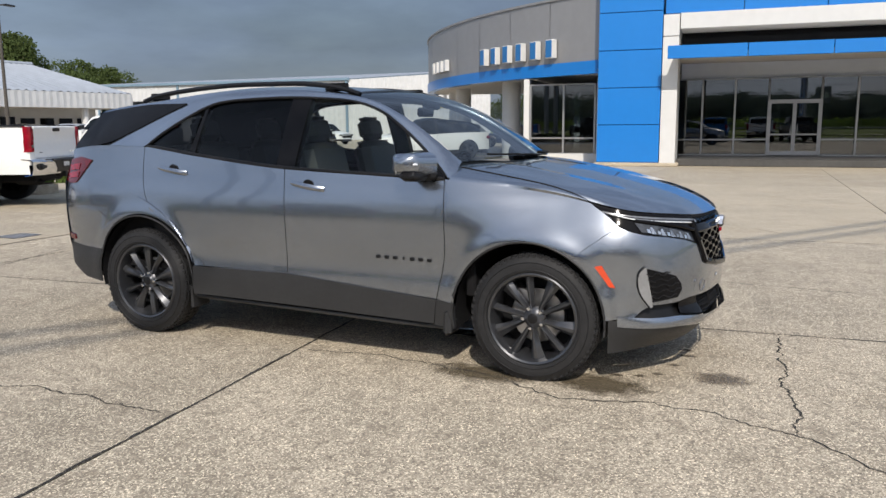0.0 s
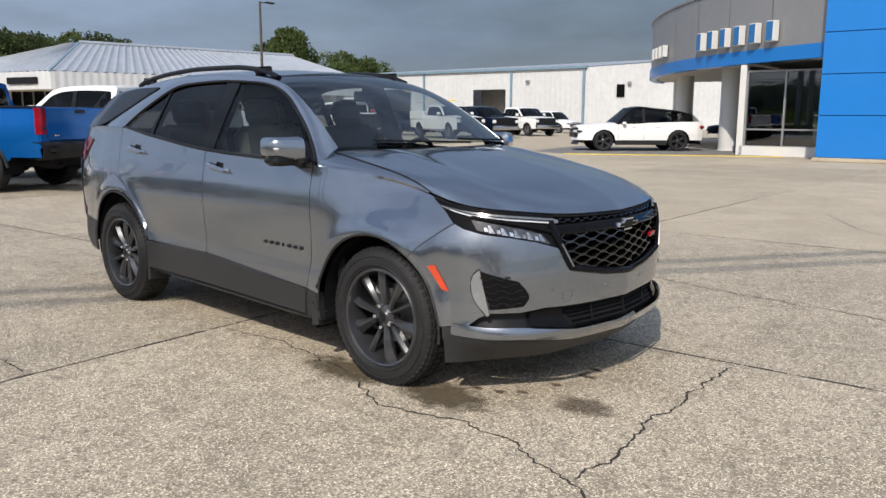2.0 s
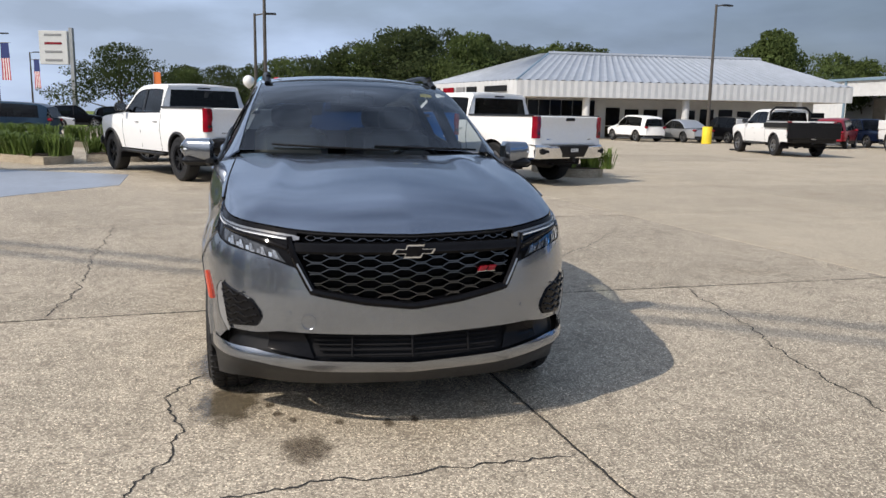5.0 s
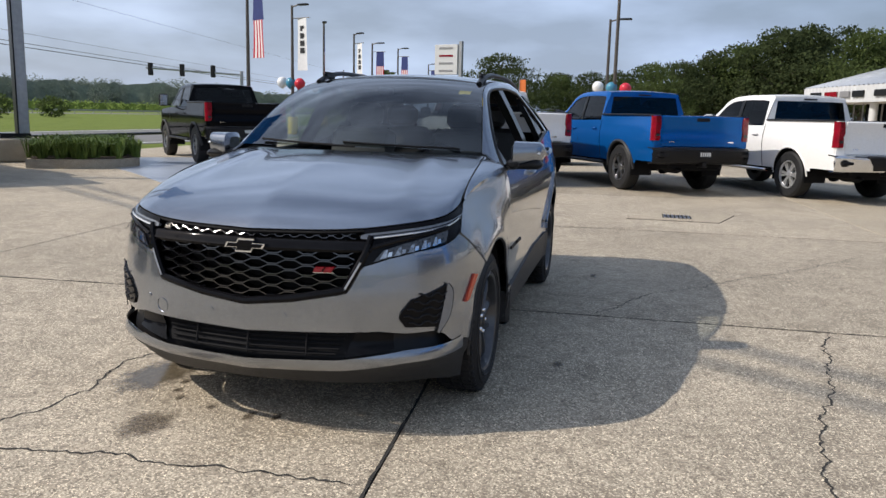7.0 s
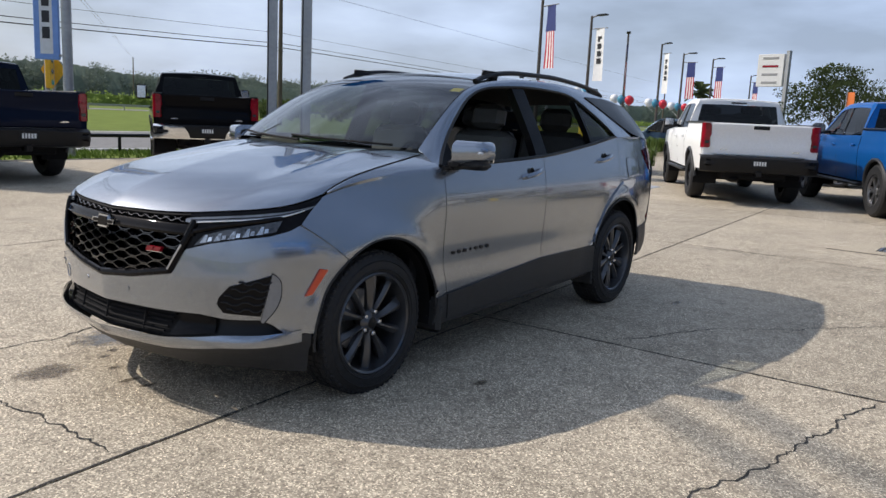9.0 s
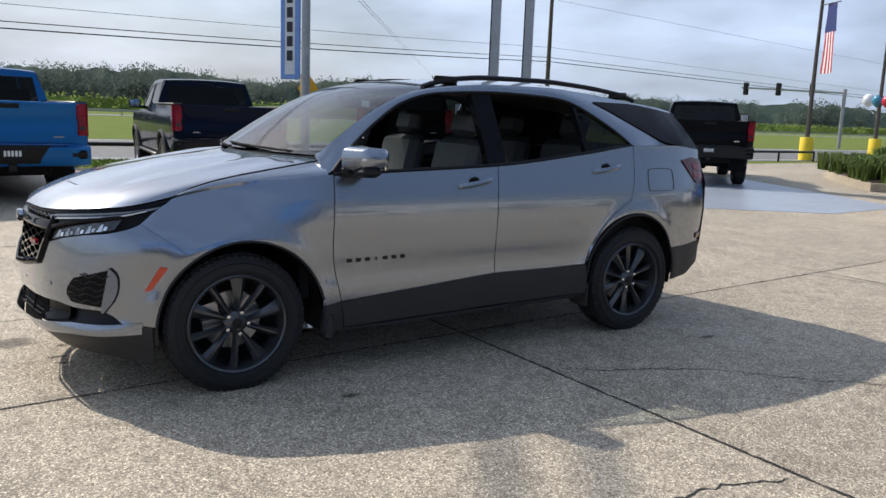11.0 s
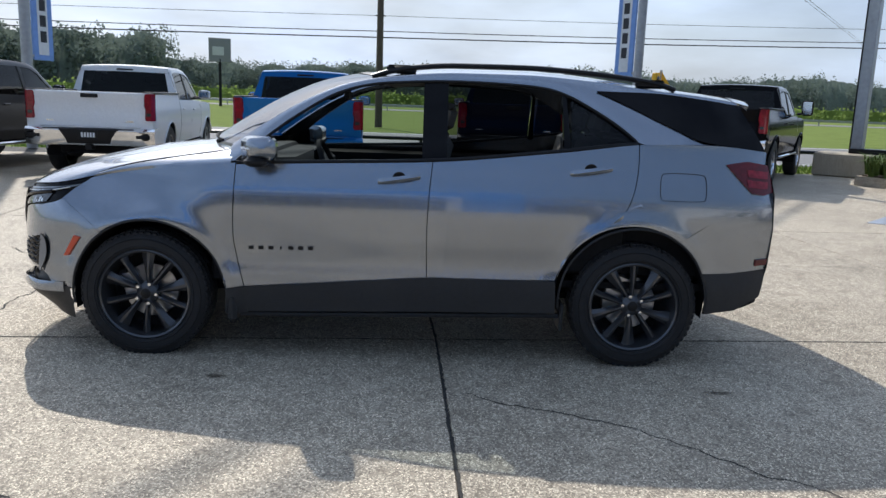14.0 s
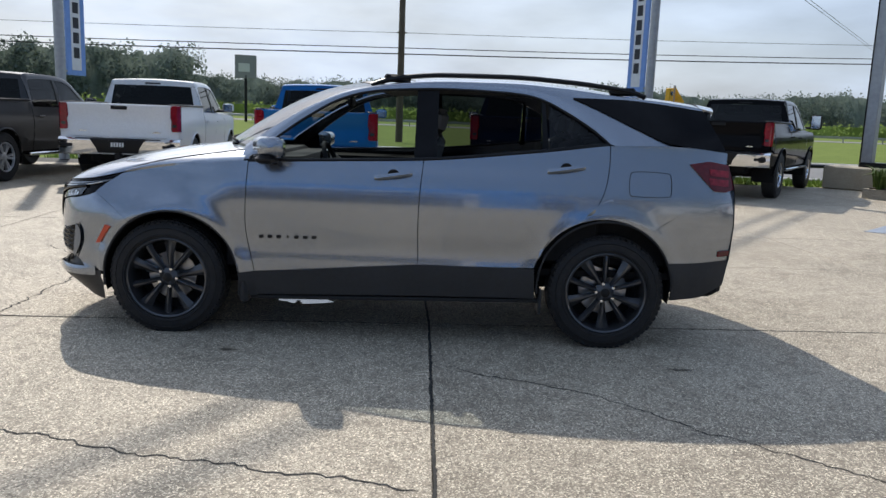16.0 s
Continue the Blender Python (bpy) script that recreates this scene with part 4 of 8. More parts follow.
# lower grille
LG_BOT = [(-ay(0.42), 0.36), (-ay(0.2), 0.352), (0, 0.348), (ay(0.2), 0.352), (ay(0.42), 0.36)]
lower = part("lower_grille", nose_patch(LG_BOT, LG_TOP, [LG_BOT[0], LG_TOP[0]], [LG_BOT[-1], LG_TOP[-1]], 41, 5, -0.04), TRIMBLACK, suv, "black lower grille")
for k in range(5):
    z = 0.368 + k * 0.02
    w = 0.385 + k * 0.012
    part("bar", Mesh().tube([nose(ay(-w + 2 * w * i / 30), z, -0.026) for i in range(31)], 0.0045, 6), TRIMBLACK, lower)
for k in (-2, 0, 2):
    part("bar", Mesh().tube([nose(ay(0.13 * k), 0.36, -0.026), nose(ay(0.13 * k), 0.462, -0.026)], 0.005, 5), TRIMBLACK, lower)
for sg in (1, -1):                                        # gloss black cheeks at both ends of the opening
    eb, et_ = [(ay(0.42), 0.358), (ay(0.62), 0.388)], [(ay(0.47), 0.464), (ay(0.62), 0.452)]
    mm = nose_patch(eb, et_, [eb[0], et_[0]], [eb[1], et_[1]], 10, 5, -0.018)
    part("opening_cheek", mm if sg > 0 else mm.mirrored(), GLOSS, lower)
# lamps: running light blade, dark housing, projector
for s in (1, -1):
    sp_ = lambda b, t, l, r, nu, nv, off: nose_patch(b, t, l, r, nu, nv, off) if s > 0 else nose_patch(b, t, l, r, nu, nv, off).mirrored()
    hb = [(ay(0.5), 0.745), (ay(0.6), 0.776), (ay(0.7), 0.797), (arc_x(1.96), 0.81), (arc_x(1.88), 0.83), (arc_x(1.805), 0.86), (arc_x(1.752), 0.906), (arc_x(1.665), 0.966)]
    ht = [(a, tip_z(a) - 0.008) for a in (ay(0.5), ay(0.6), ay(0.7), arc_x(1.95), arc_x(1.8), arc_x(1.665))]
    head = part("headlamp", sp_(hb, ht, [hb[0], ht[0]], [hb[-1], ht[-1]], 30, 10, -0.006), GLOSS, suv, "headlamp in a dark housing")
    solid(head, 0.03)
    lb = [(ay(0.535), 0.765), (ay(0.62), 0.789), (ay(0.71), 0.809), (arc_x(1.93), 0.833)]
    lt = [(ay(0.575), 0.812), (ay(0.65), 0.836), (ay(0.735), 0.857), (arc_x(1.9), 0.88)]
    lens = part("projector", sp_(lb, lt, [lb[0], lt[0]], [lb[-1], lt[-1]], 20, 5, 0.001), LAMPGLASS, head, "clear projector lens")
    for k in range(5):
        a, z = ay(0.56) + k * 0.062, 0.778 + k * 0.0105
        q = [(a, z), (a + 0.03, z + 0.004)], [(a + 0.024, z + 0.036), (a + 0.036, z + 0.037)]
        part("facet", sp_(*q, [q[0][0], q[1][0]], [q[0][1], q[1][1]], 3, 3, 0.004), LAMP, lens)
        q = [(a + 0.034, z + 0.008), (a + 0.052, z + 0.010)], [(a + 0.04, z + 0.026), (a + 0.056, z + 0.028)]
        part("facet", sp_(*q, [q[0][0], q[1][0]], [q[0][1], q[1][1]], 3, 3, 0.003), LAMP if k % 2 else CHROME, lens)
    da = [ay(0.485) + (arc_x(1.725) - ay(0.485)) * k / 20 for k in range(21)]
    fat = lambda a: 0.0105 * min(1, (a - da[0] + 0.012) / 0.03, (da[-1] - a + 0.03) / 0.25)
    db, dt = [(a, tip_z(a) - 0.036 - fat(a)) for a in da], [(a, tip_z(a) - 0.033 + fat(a)) for a in da]
    drl = part("running_light", sp_(db, dt, [db[0], dt[0]], [db[-1], dt[-1]], 24, 5, 0.004), DRL, head, "pale running light lens")
    solid(drl, 0.012)
    part("light_line", Mesh().tube([nose(s * a, tip_z(a) - 0.034 - 0.8 * fat(a), 0.006) for a in da[1:-2]], 0.0028, 6), WHITELENS, drl, "thin white light guide")
    part("light_gap", Mesh().tube([nose(s * a, tip_z(a) - 0.033, 0.0045) for a in da[1:-2]], 0.0022, 6), GLOSS, drl)
    rim = [nose(s * a, z, 0.004) for a, z in resample([(ay(0.53), 0.825), (ay(0.62), 0.85), (ay(0.72), 0.872), (arc_x(1.9), 0.89)], 16)]
    part("lamp_rim", Mesh().tube(rim, 0.010, 6), GLOSS, head)
    # fog pocket with a pale upright reflector
    fb = [(ay(0.655), 0.482), (arc_x(1.985), 0.468)]
    ft = [(ay(0.675), 0.6), (arc_x(1.948), 0.648)]
    pocket = part("fog_pocket", sp_(fb, ft, rounded([fb[0], (ay(0.625), 0.53), ft[0]], 1), [fb[1], ft[1]], 12, 10, 0.006), GLOSS, suv, "black honeycomb fog pocket")
    solid(pocket, 0.02)
    for k in range(5):
        z = 0.495 + k * 0.03
        y0 = (0.667, 0.648, 0.66, 0.684, 0.706)[k]
        pts = [nose(s * (ay(y0) + (i / 8) * (arc_x(1.98 - 0.008 * k) - ay(y0))), z + (0.006 if i % 4 < 2 else -0.006), 0.009) for i in range(9)]
        part("fog_bar", Mesh().tube(pts, 0.004, 5), SATIN, pocket)
    vb, vt = [(arc_x(1.985), 0.445), (arc_x(1.975), 0.436)], [(arc_x(1.946), 0.655), (arc_x(1.94), 0.655)]
    part("reflector", sp_(vb, vt, [vb[0], (arc_x(1.975), 0.5), vt[0]], rounded([vb[1], (arc_x(1.915), 0.52), (arc_x(1.908), 0.62), vt[1]], 2), 6, 12, 0.010), PALELENS, pocket, "pale upright reflector")
    edge_ = rounded([vb[1], (arc_x(1.915), 0.52), (arc_x(1.908), 0.62), vt[1], vt[0]], 2)
    part("reflector_edge", Mesh().tube([nose(s * a, z, 0.009) for a, z in edge_], 0.0028, 5), SATIN, pocket)
    mk_ = side_patch([(1.805, 0.545), (1.775, 0.55)], [(1.735, 0.662), (1.70, 0.655)], [(1.805, 0.545), (1.735, 0.662)], [(1.775, 0.55), (1.70, 0.655)], 4, 8, 0.004)
    solid(part("side_marker", mk_ if s > 0 else mk_.mirrored(), ORANGE, suv, "orange side marker"), 0.015)

# windscreen, roof, pillars
def arch_row(x, w, bow, crown, n=14, drop=0.0):
    return [(x + bow * (1 - (k / n) ** 2), w * k / n, edge_z(x) - drop + crown * (1 - abs(k / n) ** 2.4)) for k in range(-n, n + 1)]


screen = [arch_row(0.9 - 0.84 * k / 14, edge_y(0.9 - 0.84 * k / 14) - 0.006, 0.25 - 0.09 * k / 14, 0.012 + 0.02 * k / 14) for k in range(15)]
part("windscreen", Mesh().grid(screen), SCREEN, suv, "tinted windscreen")
roof = []
for k in range(26):
    x = 0.06 - 2.01 * k / 25
    roof.append(arch_row(x, edge_y(x) - 0.004, 0.16 * max(0, 1 - k / 9) ** 1.3 - 0.06 * max(0, (k - 16) / 9), 0.032 + 0.012 * math.sin(math.pi * min(1, k / 22))))
solid(part("roof", Mesh().grid(roof).facing((0, 0, 1)), PAINT, suv), 0.012)
part("headliner", Mesh().grid([[(x, y * 0.97, z - 0.045) for x, y, z in r] for r in roof]), HEADLINER, suv)
spoil = [[(x, y, z) for x, y, z in arch_row(-1.93, 0.555, -0.06, 0.04)], [(x - 0.1, y * 0.96, z - 0.02) for x, y, z in arch_row(-1.93, 0.555, -0.08, 0.04)], [(x - 0.09, y * 0.96, z - 0.05) for x, y, z in arch_row(-1.93, 0.555, -0.08, 0.04)]]
part("spoiler", Mesh().grid(spoil), PAINT, suv)
band_rows = [[(x, y * 1.0, z + 0.003) for x, y, z in arch_row(0.06 + 0.05 * j, edge_y(0.06 + 0.05 * j) - 0.02, 0.16 + 0.005 * j, 0.034 - 0.002 * j)] for j in range(2)]
part("screen_band", Mesh().grid(band_rows), SATIN, suv, "black band along the top of the windscreen")
pillar = []
for k in range(60):
    x = 0.9 - 2.85 * k / 59
    lo_z = dlo_top(x) if x > -1.336 else belt(x)
    if x > 0.855:
        lo_z = 1.09
    lo_y = glass_y(x, lo_z) if x > -1.336 else side_y(x, lo_z) - 0.012 - (0.0 if x > -1.5 else min(0.02, (-1.5 - x) * 0.1))
    hi = Vector((x, edge_y(x), edge_z(x)))
    lo = Vector((x, lo_y, lo_z))
    row = [lo]
    for j in range(1, 6):
        u = j / 6
        z = lo.z + (hi.z - lo.z) * u
        row.append((x, glass_y(x, z) + 0.004 * math.sin(math.pi * u), z))
    pillar.append(row + [hi])
both("roof_pillar", Mesh().grid(pillar).facing((0, 1, 0)), PAINT, suv, thick=0.01)

# side glazing: openings between belt and the curve above
def glazing(x0, x1, lean0, lean1, off, n=16):
    """A strip of glass between two leaning edges."""
    rows = []
    for k in range(n + 1):
        u = k / n
        row = []
        for j in range(9):
            v = j / 8
            xb, xt = x0 + (x1 - x0) * u, x0 + lean0 + (x1 + lean1 - x0 - lean0) * u
            x = xb + (xt - xb) * v
            z = belt(x) + (max(dlo_top(x), belt(x) + 0.002) - belt(x)) * v
            row.append((x, glass_y(x, z) + off, z))
        rows.append(row)
    return Mesh().grid(rows).facing((0, 1, 0))


right_front = glazing(0.80, -0.16, -0.02, 0.0, -0.012).mirrored()
part("front_window", right_front, CLEAR, suv, "clear side window, closed")
part("rear_window", glazing(-0.27, -0.93, 0.0, 0.02, -0.012).mirrored(), PRIVACY, suv, "dark privacy window, closed")
both("quarter_light", glazing(-0.97, -1.325, 0.0, 0.0, -0.010), PRIVACY, suv, "dark privacy window")
both("centre_pillar", glazing(-0.15, -0.285, 0.0, 0.0, -0.004, 4), GLOSS, suv, "gloss black centre pillar", thick=0.05)
both("window_post", glazing(-0.925, -0.965, 0.0, 0.02, -0.004, 3), GLOSS, suv, thick=0.04)
both("mirror_sail", glazing(0.855, 0.70, 0.0, 0.0, -0.004, 5), GLOSS, suv, thick=0.03)
top_trim = [(x, glass_y(x, dlo_top(x)) + 0.001, dlo_top(x)) for x in [0.85 - 2.18 * k / 50 for k in range(51)]]
low_trim = [(x, glass_y(x, belt(x)) + 0.008, belt(x) + 0.004) for x in [0.85 - 2.18 * k / 40 for k in range(41)]]
both("window_trim", Mesh().tube(top_trim, 0.009, 6), SATIN, suv)
both("belt_trim", Mesh().tube(low_trim, 0.011, 6), SATIN, suv, "black belt trim")

# dark quarter glass that wraps into the rear glass
qb, qt = spline([(-2.06, 1.242), (-1.708, 1.282), (-1.527, 1.353), (-1.274, 1.470), (-1.12, 1.535)]), spline([(-1.93, 1.49), (-1.756, 1.512), (-1.4, 1.54), (-1.12, 1.54)])
rows = []
for k in range(25):
    u = k / 24
    xb, xt = -1.12 - 0.945 * u, -1.12 - 0.83 * u
    row = []
    for j in range(7):
        v = j / 6
        x = xb + (xt - xb) * v
        z = qb(xb) + (qt(xt) - qb(xb)) * v
        row.append((x, glass_y(x, z) + 0.012, z))
    rows.append(row)
both("quarter_glass", Mesh().grid(rows).facing((0, 1, 0)), GLOSS, suv, "dark wraparound quarter glass", thick=0.008)

# roof rails
rail_z = spline([(0.15, 1.575), (0.06, 1.605), (-0.06, 1.63), (-0.32, 1.652), (-0.72, 1.655), (-1.08, 1.638), (-1.3, 1.618), (-1.5, 1.59), (-1.6, 1.56)])
for s in (1, -1):
    path = [(x, s * (edge_y(x) - 0.045), rail_z(x)) for x in [0.15 - 1.74 * k / 30 for k in range(31)]]
    rail = part("roof_rail", Mesh().tube(path, 0.02, 8, flat=0.8), SATIN, suv, "black roof rail")
    for u in (0.09, 0.91):
        x = 0.14 - 1.74 * u
        y = s * (edge_y(x) - 0.05)
        part("rail_foot", Mesh().box((x, y, edge_z(x) + 0.035), (0.17, 0.03, 0.05), 0.014), SATIN, rail)

# mirrors
for s in (1, -1):
    rows = []
    for k in range(11):
        u = k / 10
        y = s * (0.872 + 0.188 * u)
        r = min(1, ((u + 0.06) / 0.16) ** 0.5, ((1.01 - u) / 0.2) ** 0.5)
        cx, cz, hx, hz = 0.725 - 0.05 * u, 1.168 + 0.012 * u, 0.094 * r * (1.1 - 0.36 * u), 0.067 * r * (1.05 - 0.26 * u)
        rows.append([(cx + hx * math.copysign(abs(math.cos(a)) ** 0.55, math.cos(a)), y, cz + hz * math.copysign(abs(math.sin(a)) ** 0.55, math.sin(a))) for a in (2 * math.pi * j / 20 for j in range(20))])
    m = Mesh().grid(rows, closed=True)
    k = len(m.v)
    m.f += [tuple(range(20)), tuple(range(k - 20, k))]
    cap = part("wing_mirror", m, PAINT, suv, "grey wing mirror")
    part("mirror_base", Mesh().box((0.715, s * 0.95, 1.108), (0.12, 0.2, 0.05), 0.02).box((0.74, s * 0.885, 1.11), (0.15, 0.07, 0.06), 0.02), SATIN, cap, "black mirror foot")
    part("mirror_glass", Mesh().box((0.638, s * 0.965, 1.172), (0.008, 0.15, 0.105), 0.003), CHROME, cap)
    part("turn_light", Mesh().box((0.738, s * 1.02, 1.174), (0.05, 0.035, 0.014), 0.005), WHITELENS, cap)

# handles, fuel flap, seams
for s in (1, -1):
    for hx, hz in ((-0.03, 1.032), (-1.073, 1.108)):
        y = side_y(hx, hz)
        rows = []
        for k in range(9):
            u = k / 8
            x = hx + 0.115 - 0.23 * u
            out = 0.012 + 0.026 * math.sin(math.pi * u) ** 0.6
            rows.append([(x, s * (y + out - 0.01 + 0.01 * math.cos(a)), hz + 0.035 * (u - 0.5) + 0.017 * math.sin(a)) for a in (2 * math.pi * j / 10 for j in range(10))])
        m = Mesh().grid(rows, closed=True)
        m.f += [tuple(range(10)), tuple(range(80, 90))]
        hd = part("door_handle", m, PAINT, suv, "grey door handle")
        part("handle_strip", Mesh().tube([(hx + 0.1, s * (y + 0.032), hz - 0.017), (hx, s * (y + 0.04), hz), (hx - 0.1, s * (y + 0.032), hz + 0.017)], 0.006, 6), PAINT, hd)
        # black disc paints the shade inside the body-coloured handle recess
        part("handle_cup", Mesh().lathe([(0.0, y - 0.001), (0.03, y + 0.0015), (0.038, y + 0.0025)], 20, (hx, 0, hz)) if s > 0 else Mesh().lathe([(0.0, y - 0.001), (0.03, y + 0.0015), (0.038, y + 0.0025)], 20, (hx, 0, hz)).mirrored(), SATIN, hd)
fy = lambda x, z: side_y(x, z) + 0.002
fl = rounded([(-1.475, 0.962), (-1.70, 0.958), (-1.718, 0.98), (-1.715, 1.09), (-1.69, 1.108), (-1.48, 1.112), (-1.458, 1.09), (-1.456, 0.98), (-1.475, 0.962)], 2)
part("fuel_flap", Mesh().tube([(x, fy(x, z), z) for x, z in fl], 0.0019, 5, cap=False), CRACK, suv, "outline of the fuel flap")
for curve in (DOOR_F, DOOR_B, DOOR_R):
    both("panel_gap", Mesh().tube([(x, side_y(x, z) - 0.009, z) for x, z in curve], 0.006, 5), TRIMBLACK, suv)
both("panel_gap", Mesh().tube([(x, side_y(x, z) - 0.001, z) for x, z in SEAM_F], 0.0014, 5), TRIMBLACK, suv)
both("panel_gap", Mesh().tube([(x, side_y(x, z) - 0.0015, z) for x, z in SEAM_R[:4]], 0.0016, 5), TRIMBLACK, suv)
part("panel_gap", Mesh().tube([Vector(bonnet(-1 + k / 20, 1.0)) + Vector((-0.004, 0, -0.014)) for k in range(41)], 0.006, 5), TRIMBLACK, suv)


# model badge on both front doors, as plain bars
for s in (1, -1):
    for k in range(7):
        x = 0.768 - 0.054 * k
        z = 0.632 + 0.0008 * k
        w = 0.008 if k == 3 else 0.027
        part("badge_bar", Mesh().box((x, s * (side_y(x, z) + 0.003), z), (w, 0.008, 0.02), 0.002), SATIN, suv)

# inspection sticker, wipers
part("sticker", Mesh().add([(0.215, 0.44, 1.53), (0.21, 0.515, 1.527), (0.255, 0.515, 1.505), (0.262, 0.44, 1.508)], [(0, 1, 2, 3)]), YELLOW, suv, "yellow inspection sticker", smooth=0)
for y0, y1 in ((-0.55, 0.08), (0.0, 0.62)):
    pts = []
    for k in range(9):
        y = y0 + (y1 - y0) * k / 8
        xr = 0.895 - 0.03 * (1 - k / 8)
        q = y / edge_y(xr)
        pts.append((xr + 0.24 * (1 - q * q) + 0.02, y, edge_z(xr) + 0.012))
    part("wiper", Mesh().tube(pts, 0.0065, 6), TRIMBLACK, suv)
part("cowl", Mesh().grid([[(0.88 + 0.265 * (1 - q * q) + dx, 0.72 * q, 1.158 + dz) for q in qs[::3]] for dx, dz in ((0.06, -0.03), (-0.02, -0.01), (-0.06, 0.01))]), SATIN, suv, "black cowl")

# wheels
def wheel_parts(parent, tyre_r, width, rim_r, spokes, rim_mat, face):
    """Tyre, rim, spokes and hub round the y axis, the face towards +y."""
    h = width / 2
    tyre = Mesh().lathe([(rim_r - 0.005, h - 0.025), (rim_r + 0.01, h - 0.005), (rim_r + 0.05, h), (tyre_r - 0.045, h - 0.004), (tyre_r - 0.018, h - 0.016), (tyre_r - 0.006, h - 0.032), (tyre_r, h - 0.06)] + [(tyre_r - (0.008 if k % 2 else 0), h - 0.06 - (width - 0.12) * (k // 2 + k % 2) / 5 + (0.004 if k % 2 else -0.004)) for k in range(1, 10)] + [(tyre_r, -h + 0.06), (tyre_r - 0.006, -h + 0.03), (tyre_r - 0.04, -h), (rim_r, -h + 0.02)], 48)
    for k in range(60):
        a = 2 * math.pi * k / 60
        turn = Matrix.Rotation(-a, 3, "Y")
        for y in (h - 0.03, -h + 0.03):
            tyre.box(turn @ Vector((tyre_r - 0.0155, y, 0)), (0.016, 0.03, 0.025), 0.004, turn)
        for y in (0.055, 0.0, -0.055):
            tyre.box(turn @ Vector((tyre_r - 0.0045, y + 0.006 * (k % 2), 0)), (0.011, 0.038, 0.027), 0, turn)
    tyre.lathe([(rim_r + 0.016, h - 0.004), (rim_r + 0.02, h + 0.0015), (rim_r + 0.024, h - 0.002)], 48)
    tyre.lathe([(tyre_r - 0.05, h - 0.005), (tyre_r - 0.046, h + 0.001), (tyre_r - 0.042, h - 0.006)], 48)
    t = part("tyre", tyre, RUBBER, parent)
    barrel = Mesh().lathe([(rim_r + 0.004, h - 0.012), (rim_r - 0.004, h - 0.006), (rim_r - 0.014, h - 0.012), (rim_r - 0.022, h - 0.04), (rim_r - 0.035, 0.0), (rim_r - 0.03, -h + 0.02)], 48)
    rim = part("rim", barrel, rim_mat, parent)
    part("rim_back", Mesh().lathe([(rim_r - 0.03, -h + 0.05), (0.02, -h + 0.05)], 32), TRIMBLACK, rim)
    part("brake_disc", Mesh().lathe([(0.03, -0.02), (0.15, -0.02), (0.155, -0.03), (0.155, -0.045)], 32), STEEL, parent)
    part("caliper", Mesh().box((0.1, -0.02, 0.09), (0.12, 0.07, 0.11), 0.02), STEEL, parent)
    hubm = Mesh().lathe([(0.0, face), (0.03, face), (0.034, face - 0.006), (0.045, face - 0.012), (0.058, face - 0.024), (0.06, face - 0.06)], 30)
    part("hub", hubm, rim_mat, rim)
    part("cap", Mesh().lathe([(0.0, face + 0.004), (0.022, face + 0.003), (0.028, face)], 20), SATIN, rim)
    for k in range(spokes):
        for side in (-1, 1):
            a = 2 * math.pi * k / spokes + math.pi / 2
            tang, rad = Vector((-math.sin(a), 0, math.cos(a))), Vector((math.cos(a), 0, math.sin(a)))
            rows = []
            for j in range(7):
                u = j / 6
                r = 0.045 + (rim_r - 0.018 - 0.045) * u
                c = rad * r + tang * side * (0.02 + (0.05 if side > 0 else 0.066) * u) + Vector((0, face - 0.016 + 0.008 * math.sin(math.pi * u) + 0.004 * u, 0))
                w, d = (0.014 + 0.034 * u**1.5 if side > 0 else 0.013 + 0.014 * u), 0.045
                q = lambda t_, y_: c + tang * side * t_ * w + Vector((0, y_, 0))
                rows.append([q(0.95, -0.016), q(0.35, 0.0), q(-0.1, 0.001), q(-0.95, -0.022), q(-0.8, -d), q(0.8, -d)])
            part("spoke", Mesh().grid(rows, closed=True), rim_mat, rim, smooth=25)
        a = 2 * math.pi * (k + 0.5) / spokes + math.pi / 2
        part("lug_nut", Mesh().lathe([(0.0, face + 0.004), (0.009, face + 0.003), (0.0125, face - 0.003), (0.0125, face - 0.025)], 10, (0.057 * math.cos(a), 0, 0.057 * math.sin(a))), CHROME, rim)


first_wheel = {}
for ex in (1, -1):
    for s in (1, -1):
        wh = new("wheel")
        wh.parent = suv
        wh.matrix_basis = pose(ex * HUB_X, s * 0.775, HUB_Z[ex], 0, {1: 13, -1: -20}[ex] * s, 0 if s > 0 else 180)
        if not first_wheel:
            wheel_parts(wh, 0.358, 0.225, 0.252, 5, WHEELM, 0.082)
            first_wheel[0] = wh
        else:
            made = {first_wheel[0]: wh}
            for o in first_wheel[0].children_recursive:
                c = o.copy()
                scene.collection.objects.link(c)
                made[o] = c
                c.parent = made[o.parent]

# cabin
def seat(x, y, w=0.5):
    st = new("seat")
    st.parent = suv
    part("cushion", Mesh().box((x + 0.1, y, 0.72), (0.5, w, 0.14), 0.05), LEATHER, st)
    lean = Matrix.Rotation(radians(-14), 3, "Y")
    part("seat_back", Mesh().box((x - 0.2, y, 0.98), (0.14, w * 0.95, 0.6), 0.05, lean), LEATHER, st, "grey leather seat back")
    part("headrest", Mesh().box((x - 0.29, y, 1.36), (0.1, 0.26, 0.17), 0.04, lean).box((x - 0.275, y, 1.26), (0.02, 0.14, 0.1), 0.005, lean), LEATHER if w < 0.6 else TRIMBLACK, st)


